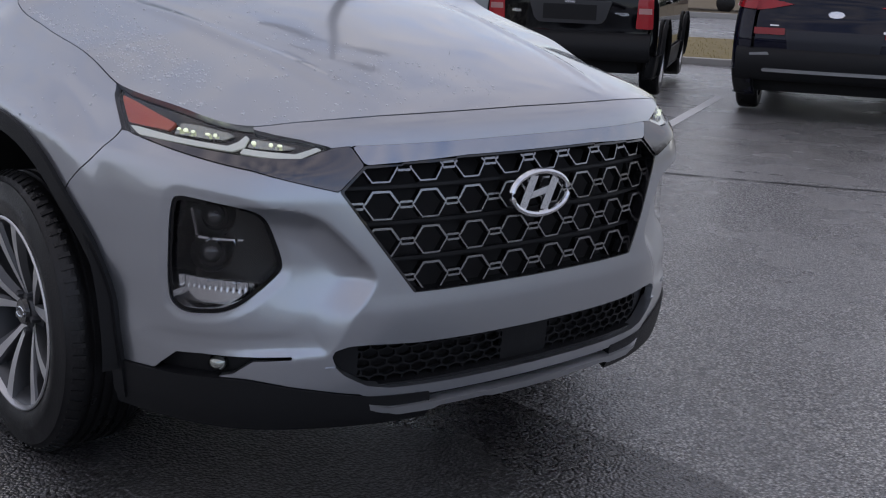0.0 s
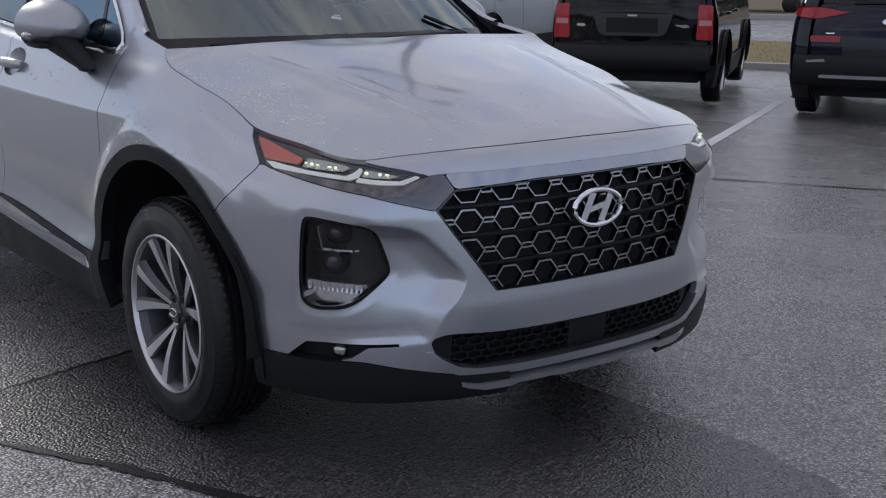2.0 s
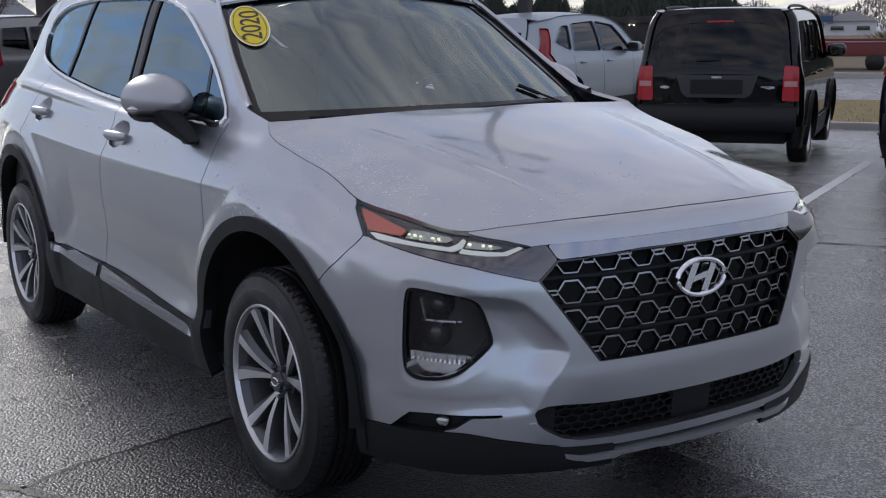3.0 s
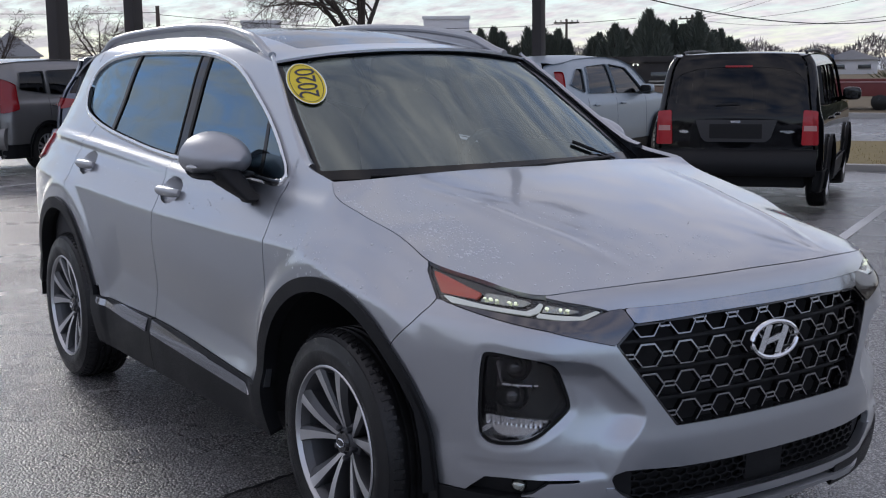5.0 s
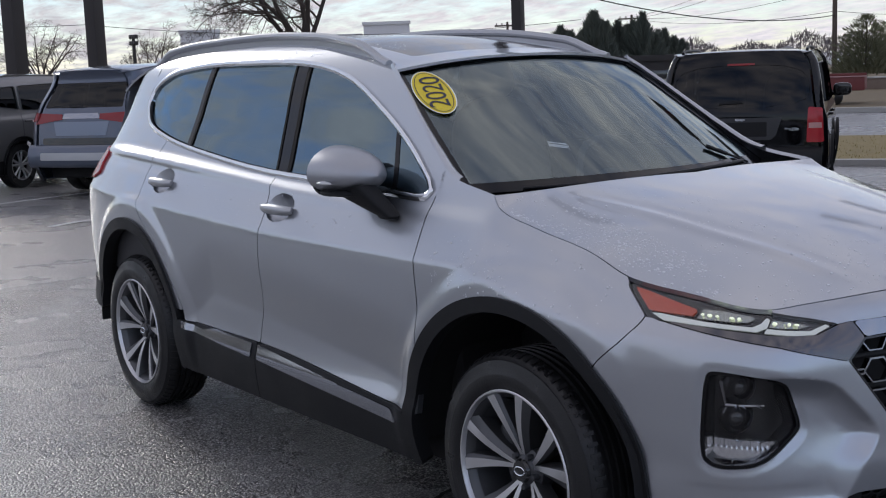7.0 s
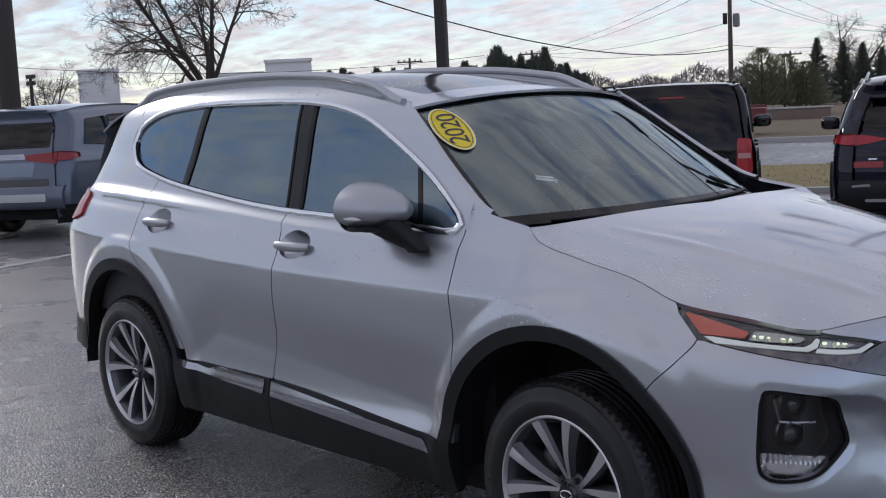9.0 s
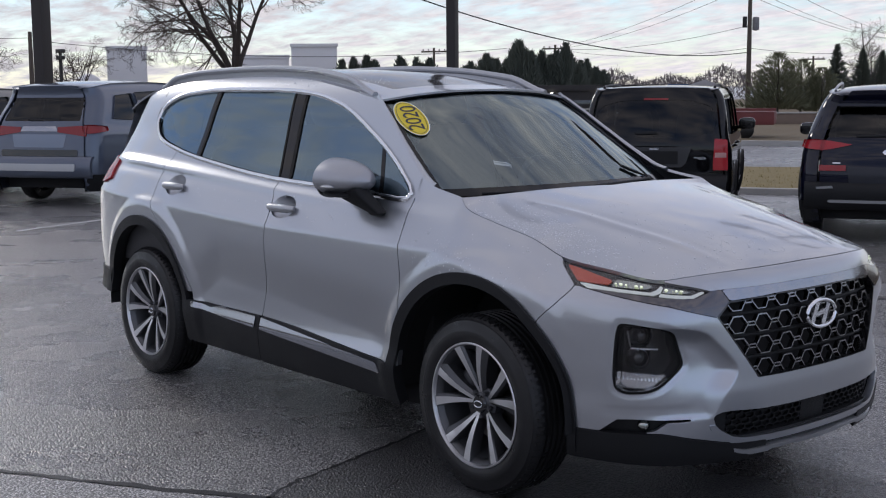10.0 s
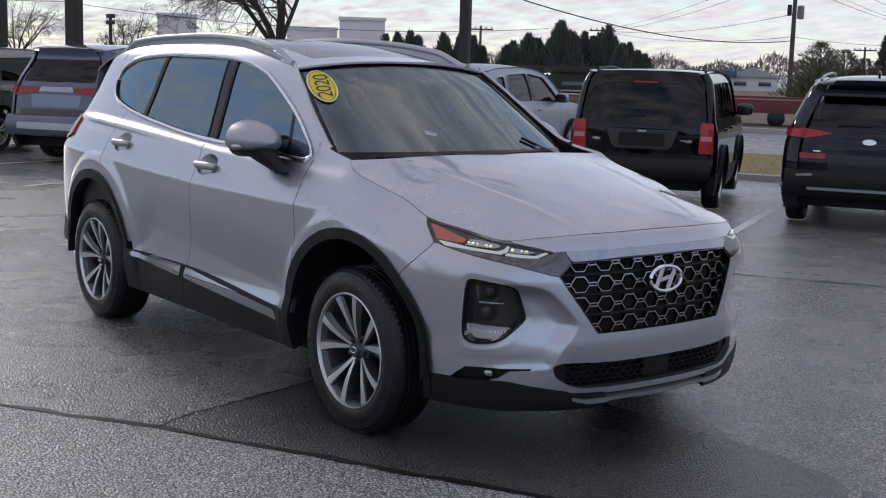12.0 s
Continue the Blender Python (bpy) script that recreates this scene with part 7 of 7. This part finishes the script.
def conifer(x, y, high, wide, seed, mat=NEEDLE, label="dark evergreen with upswept sprays", base=0.05, round_=0.9, spray=1.0, rise=0.1):
    r = np.random.default_rng(seed)
    tree = thing("evergreen_tree", label, "tree", pose(x, y, LOW), group="evergreens")
    part("trunk", tube([(0, 0, 0), (0, 0, high * 0.6), (0, 0, high * 0.97)], [0.035 * high * 0.6, 0.015 * high, 0.004 * high], 8), BARK, tree)
    n = 2600
    t = r.random(n) ** 1.25
    a = r.random(n) * 6.283
    z = high * (base + (1 - base) * t)
    whorl = (t * (7 + seed % 4) + 0.3 * np.sin(a * 2 + seed)) % 1.0
    outer = wide / 2 * (1 - t) ** round_ * (1.12 - 0.55 * whorl) * (0.8 + 0.3 * np.sin(a * 3 + seed) + 0.15 * np.sin(a * 7 + 2 * seed)) + 0.02
    rad = outer * np.sqrt(r.random(n) * 0.75 + 0.25)
    v, f = [], []
    for k in range(n):
        c = np.array([rad[k] * math.cos(a[k]), rad[k] * math.sin(a[k]), z[k]])
        out_ = np.array([math.cos(a[k]), math.sin(a[k]), rise + 0.7 * r.random()])
        s = spray * high * (0.018 + 0.030 * r.random()) * (1.15 - 0.6 * t[k])
        side = np.cross(out_, r.normal(0, 1, 3))
        side /= np.linalg.norm(side) + 1e-9
        up = np.cross(out_, side)
        i = len(v)
        v += [c - out_ * s, c + side * s * 0.26, c + up * s * 0.26, c - side * s * 0.26, c - up * s * 0.26, c + out_ * s * 1.7]
        f += [(i, i + 2, i + 1), (i, i + 3, i + 2), (i, i + 4, i + 3), (i, i + 1, i + 4), (i + 5, i + 1, i + 2), (i + 5, i + 2, i + 3), (i + 5, i + 3, i + 4), (i + 5, i + 4, i + 1)]
    part("crown", shape(v, f), mat, tree, smooth=False)
    return tree


bare_tree("bare_tree", *spot(59.7, 66.7), 13.5, 17, "large leafless winter tree with a wide crown")
for k, (yaw, far, s) in enumerate(((71.5, 95, 7), (76, 90, 6), (31, 110, 8), (28.5, 100, 8), (66.8, 100, 6), (24, 95, 12))):
    bare_tree("bare_tree", *spot(yaw, far), s, 30 + k, "small leafless winter tree far off", 4)
r5 = np.random.default_rng(8)
for k in range(36):
    yaw = 43.0 + 6.3 * k / 35 + r5.normal(0, 0.10)
    conifer(*spot(yaw, 70 + r5.normal(0, 2.5)), (3.0 + 1.2 * r5.random() - 1.1 * ((k - 16) / 18) ** 2), 2.1 + 1.0 * r5.random(), 50 + k, round_=0.62 + 0.25 * r5.random(), spray=0.9, rise=1.2)
for k in range(13):
    conifer(*spot(50.4 + 0.38 * k + r5.normal(0, 0.12), 74), 2.5 + 1.1 * r5.random(), 2.0 + 0.8 * r5.random(), 90 + k, round_=0.7, spray=0.9, rise=1.2)
for k, (yaw, h, w) in enumerate(((32.5, 4.2, 2.6), (31.4, 3.9, 2.4), (30.6, 3.75, 2.5), (29.8, 3.4, 2.4))):
    conifer(*spot(yaw, 82), h, w, 120 + k, label="dark pointed spruce across the road")
for k, (yaw, far, h, w) in enumerate(((35.0, 60, 3.2, 3.6), (34.0, 62, 2.9, 3.8), (33.1, 61, 2.5, 3.2))):
    conifer(*spot(yaw, far), h, w, 140 + k, PINE, "loose green pine across the road", 0.2, round_=0.45, spray=0.85, rise=0.5)

# far winter woods along the horizon; the ring behind is unseen, added to darken door reflections
v, f = [], []
r6 = np.random.default_rng(21)
for k in range(60000):
    behind = k >= 34000
    yaw, far = (92 + 272 * r6.random(), 75 + 40 * r6.random()) if behind else (12 + 76 * r6.random(), 150 + 40 * r6.random())
    swell = 7.0 + 1.6 * math.sin(yaw * 0.31) + 1.2 * math.sin(yaw * 0.83 + 1) if behind else 3.1 + 0.6 * math.sin(yaw * 0.9) + 0.5 * math.sin(yaw * 2.7 + 1) - 2.2 * float(step(55, 62, yaw))
    x, y = spot(yaw, far)
    z = LOW + max(0.8, swell) * r6.random() ** 0.7
    d = r6.normal(0, 1, 3) * (0.6, 0.6, 1.4)
    d /= np.linalg.norm(d)
    s = (0.25 + 0.55 * r6.random()) * (1.7 if behind else 1.0)
    w_ = np.cross(d, r6.normal(0, 1, 3))
    w_ = w_ / np.linalg.norm(w_) * (0.03 + 0.05 * r6.random()) * (4.0 if behind else 1.0)
    i = len(v)
    c = np.array([x, y, z])
    v += [c - d * s, c + w_, c + d * s, c - w_]
    f.append((i, i + 1, i + 2, i + 3))
tagged(part("far_woods", shape(v, f), material("hazy_winter_woods", (0.15, 0.13, 0.13), 0.95, vary=0.35, scale=0.05), smooth=False), "leafless woods on the horizon, with an unseen ring added for dark reflections", "woods", kind="stuff")

# ---- buildings across the road ----
STUCCO = material("pale_stucco", (0.74, 0.74, 0.76), 0.85, vary=0.08, scale=0.6)
SLATE_ROOF = material("grey_shingle", (0.40, 0.40, 0.42), 0.85, vary=0.2, scale=4, stretch=(1, 1, 6))
DARK_WALL = material("dark_brick", (0.035, 0.033, 0.034), 0.8, vary=0.25, scale=2.5)
RED_WALL = material("red_panel", (0.16, 0.035, 0.035), 0.6, vary=0.2, scale=1.5)
PANE = material("dark_window", (0.03, 0.035, 0.04), 0.1, coat=1.0)
LIT = material("canopy_lamp", (0.9, 0.9, 0.85), 0.4, glow=(1.0, 0.95, 0.85), power=2.5)


def building(name, label, yaw, far, w, d, h, mat, roof_h=0.0, windows=0, turn=0.0):
    x, y = spot(yaw, far)
    b = thing(name, label, "building", pose(x, y, LOW, 0, 0, yaw + turn))
    part("wall", box(0, 0, h / 2, w, d, h, 0.02), mat, b)
    if roof_h:
        o = 0.35
        v_ = [(-w / 2 - o, -d / 2 - o, h), (w / 2 + o, -d / 2 - o, h), (w / 2 + o, d / 2 + o, h), (-w / 2 - o, d / 2 + o, h), (0, -d / 2 - o, h + roof_h), (0, d / 2 + o, h + roof_h)]
        part("roof", shape(v_, [(0, 1, 4), (2, 3, 5), (1, 2, 5, 4), (3, 0, 4, 5), (3, 2, 1, 0)]), SLATE_ROOF, b, smooth=False)
    else:
        for e in (-d / 2, d / 2):
            part("parapet", box(0, e, h + 0.12, w + 0.2, 0.25, 0.3, 0.02), mat, b)
    for k in range(windows):
        q = -w / 2 + (k + 0.5) * w / windows
        win = part("window", box(q, -d / 2 - 0.02, h * 0.52, w / windows * 0.5, 0.06, h * 0.3, 0.01), PANE, b)
        part("frame", box(q, -d / 2 - 0.03, h * 0.52 - h * 0.16, w / windows * 0.58, 0.10, 0.08, 0.01), CONCRETE, win)
    return b


building("grain_store", "pale windowless block building far off", 64.5, 110, 3.3, 3.3, 5.1, STUCCO)
dome = building("low_hall", "low pale building with a dome far off", 66.2, 112, 2.4, 3, 1.9, STUCCO)
part("dome", moved(revolve([(0.0, 1.25), (0.55, 1.1), (1.0, 0.75), (1.2, 0.25), (1.22, 0.0)], 24), pose(0, 0, 1.9, 90, 0, 0)), STUCCO, dome)
building("works_building", "pale long works building behind the bare tree", 56.1, 115, 4.1, 6, 5.4, STUCCO)
building("works_building", "pale works building behind the bare tree", 58.4, 118, 4.6, 6, 4.5, STUCCO)
house = building("gabled_house", "pale house with a grey gable roof", 38.2, 120, 4.4, 7, 1.3, STUCCO, 0.9, 2)
building("gabled_house", "small house with a grey roof far off", 75.4, 120, 5, 6, 2.6, STUCCO, 2.2, 1)
bank = building("dark_pavilion", "long dark building with lit canopy lamps", 46.0, 66, 13, 6, 1.5, DARK_WALL, 0, 5)
for k in range(6):
    part("canopy_lamp", blob(-6 + 2.3 * k, -3.2, 1.36, 0.14, 0.14, 0.05, 2.2, 14, 8), LIT, bank, "lit canopy lamp")
    part("post", box(-6.2 + 2.4 * k, -3.3, 0.7, 0.18, 0.18, 1.4, 0.02), DARK_WALL, bank)
part("sign", box(-2.4, -4.3, 1.5, 1.9, 0.15, 0.6, 0.02), material("blue_sign", (0.05, 0.10, 0.20), 0.5), house, "plain blue sign board")
wall_ = thing("red_trailer", "low dark red trailer across the road", "trailer", pose(*spot(37.6, 41), LOW, 0, 0, 33))
part("bed", box(0, 0, 0.66, 3.6, 2.0, 0.42, 0.04), RED_WALL, wall_)
part("rail", box(0, -1.0, 0.94, 3.7, 0.1, 0.08, 0.01), RED_WALL, wall_)
for k in (-1.0, 0.9):
    part("wheel", moved(revolve([(0.0, -0.1), (0.22, -0.1), (0.28, -0.06), (0.28, 0.1), (0.0, 0.1)], 24), pose(k, -0.9, 0.28)), RUBBER, wall_)
wall2 = thing("retaining_wall", "low brick-red retaining wall beyond the road", "wall", pose(*spot(40.5, 55), LOW, 0, 0, 33))
part("face", box(0, 0, 0.24, 16, 0.4, 0.48, 0.03), material("brown_brick", (0.20, 0.15, 0.12), 0.85, vary=0.3, scale=3), wall2)
part("coping", box(0, 0, 0.51, 16.2, 0.5, 0.06, 0.02), CONCRETE, wall2)
tower = thing("lattice_mast", "thin steel mast far off on the skyline", "mast", pose(*spot(73.6, 150), LOW))
part("mast", tube([(0, 0, 0), (0, 0, 7.6)], [0.16, 0.07], 6), POLE_BLACK, tower)
for z in (5.0, 6.0, 7.0):
    part("cross_arm", box(0, 0, z, 2.2, 0.08, 0.08), POLE_BLACK, tower)
flood = thing("floodlight_mast", "thin mast with a bank of floodlights far off", "mast", pose(*spot(67.4, 90), LOW))
part("mast", tube([(0, 0, 0), (0, 0, 4.5)], [0.16, 0.12], 6), POLE_BLACK, flood)
for x, z in ((-0.36, 3.95), (0, 3.95), (0.36, 3.95), (-0.36, 4.4), (0, 4.4), (0.36, 4.4)):
    part("floodlight", box(x, 0, z, 0.26, 0.3, 0.28, 0.04), POLE_BLACK, flood)
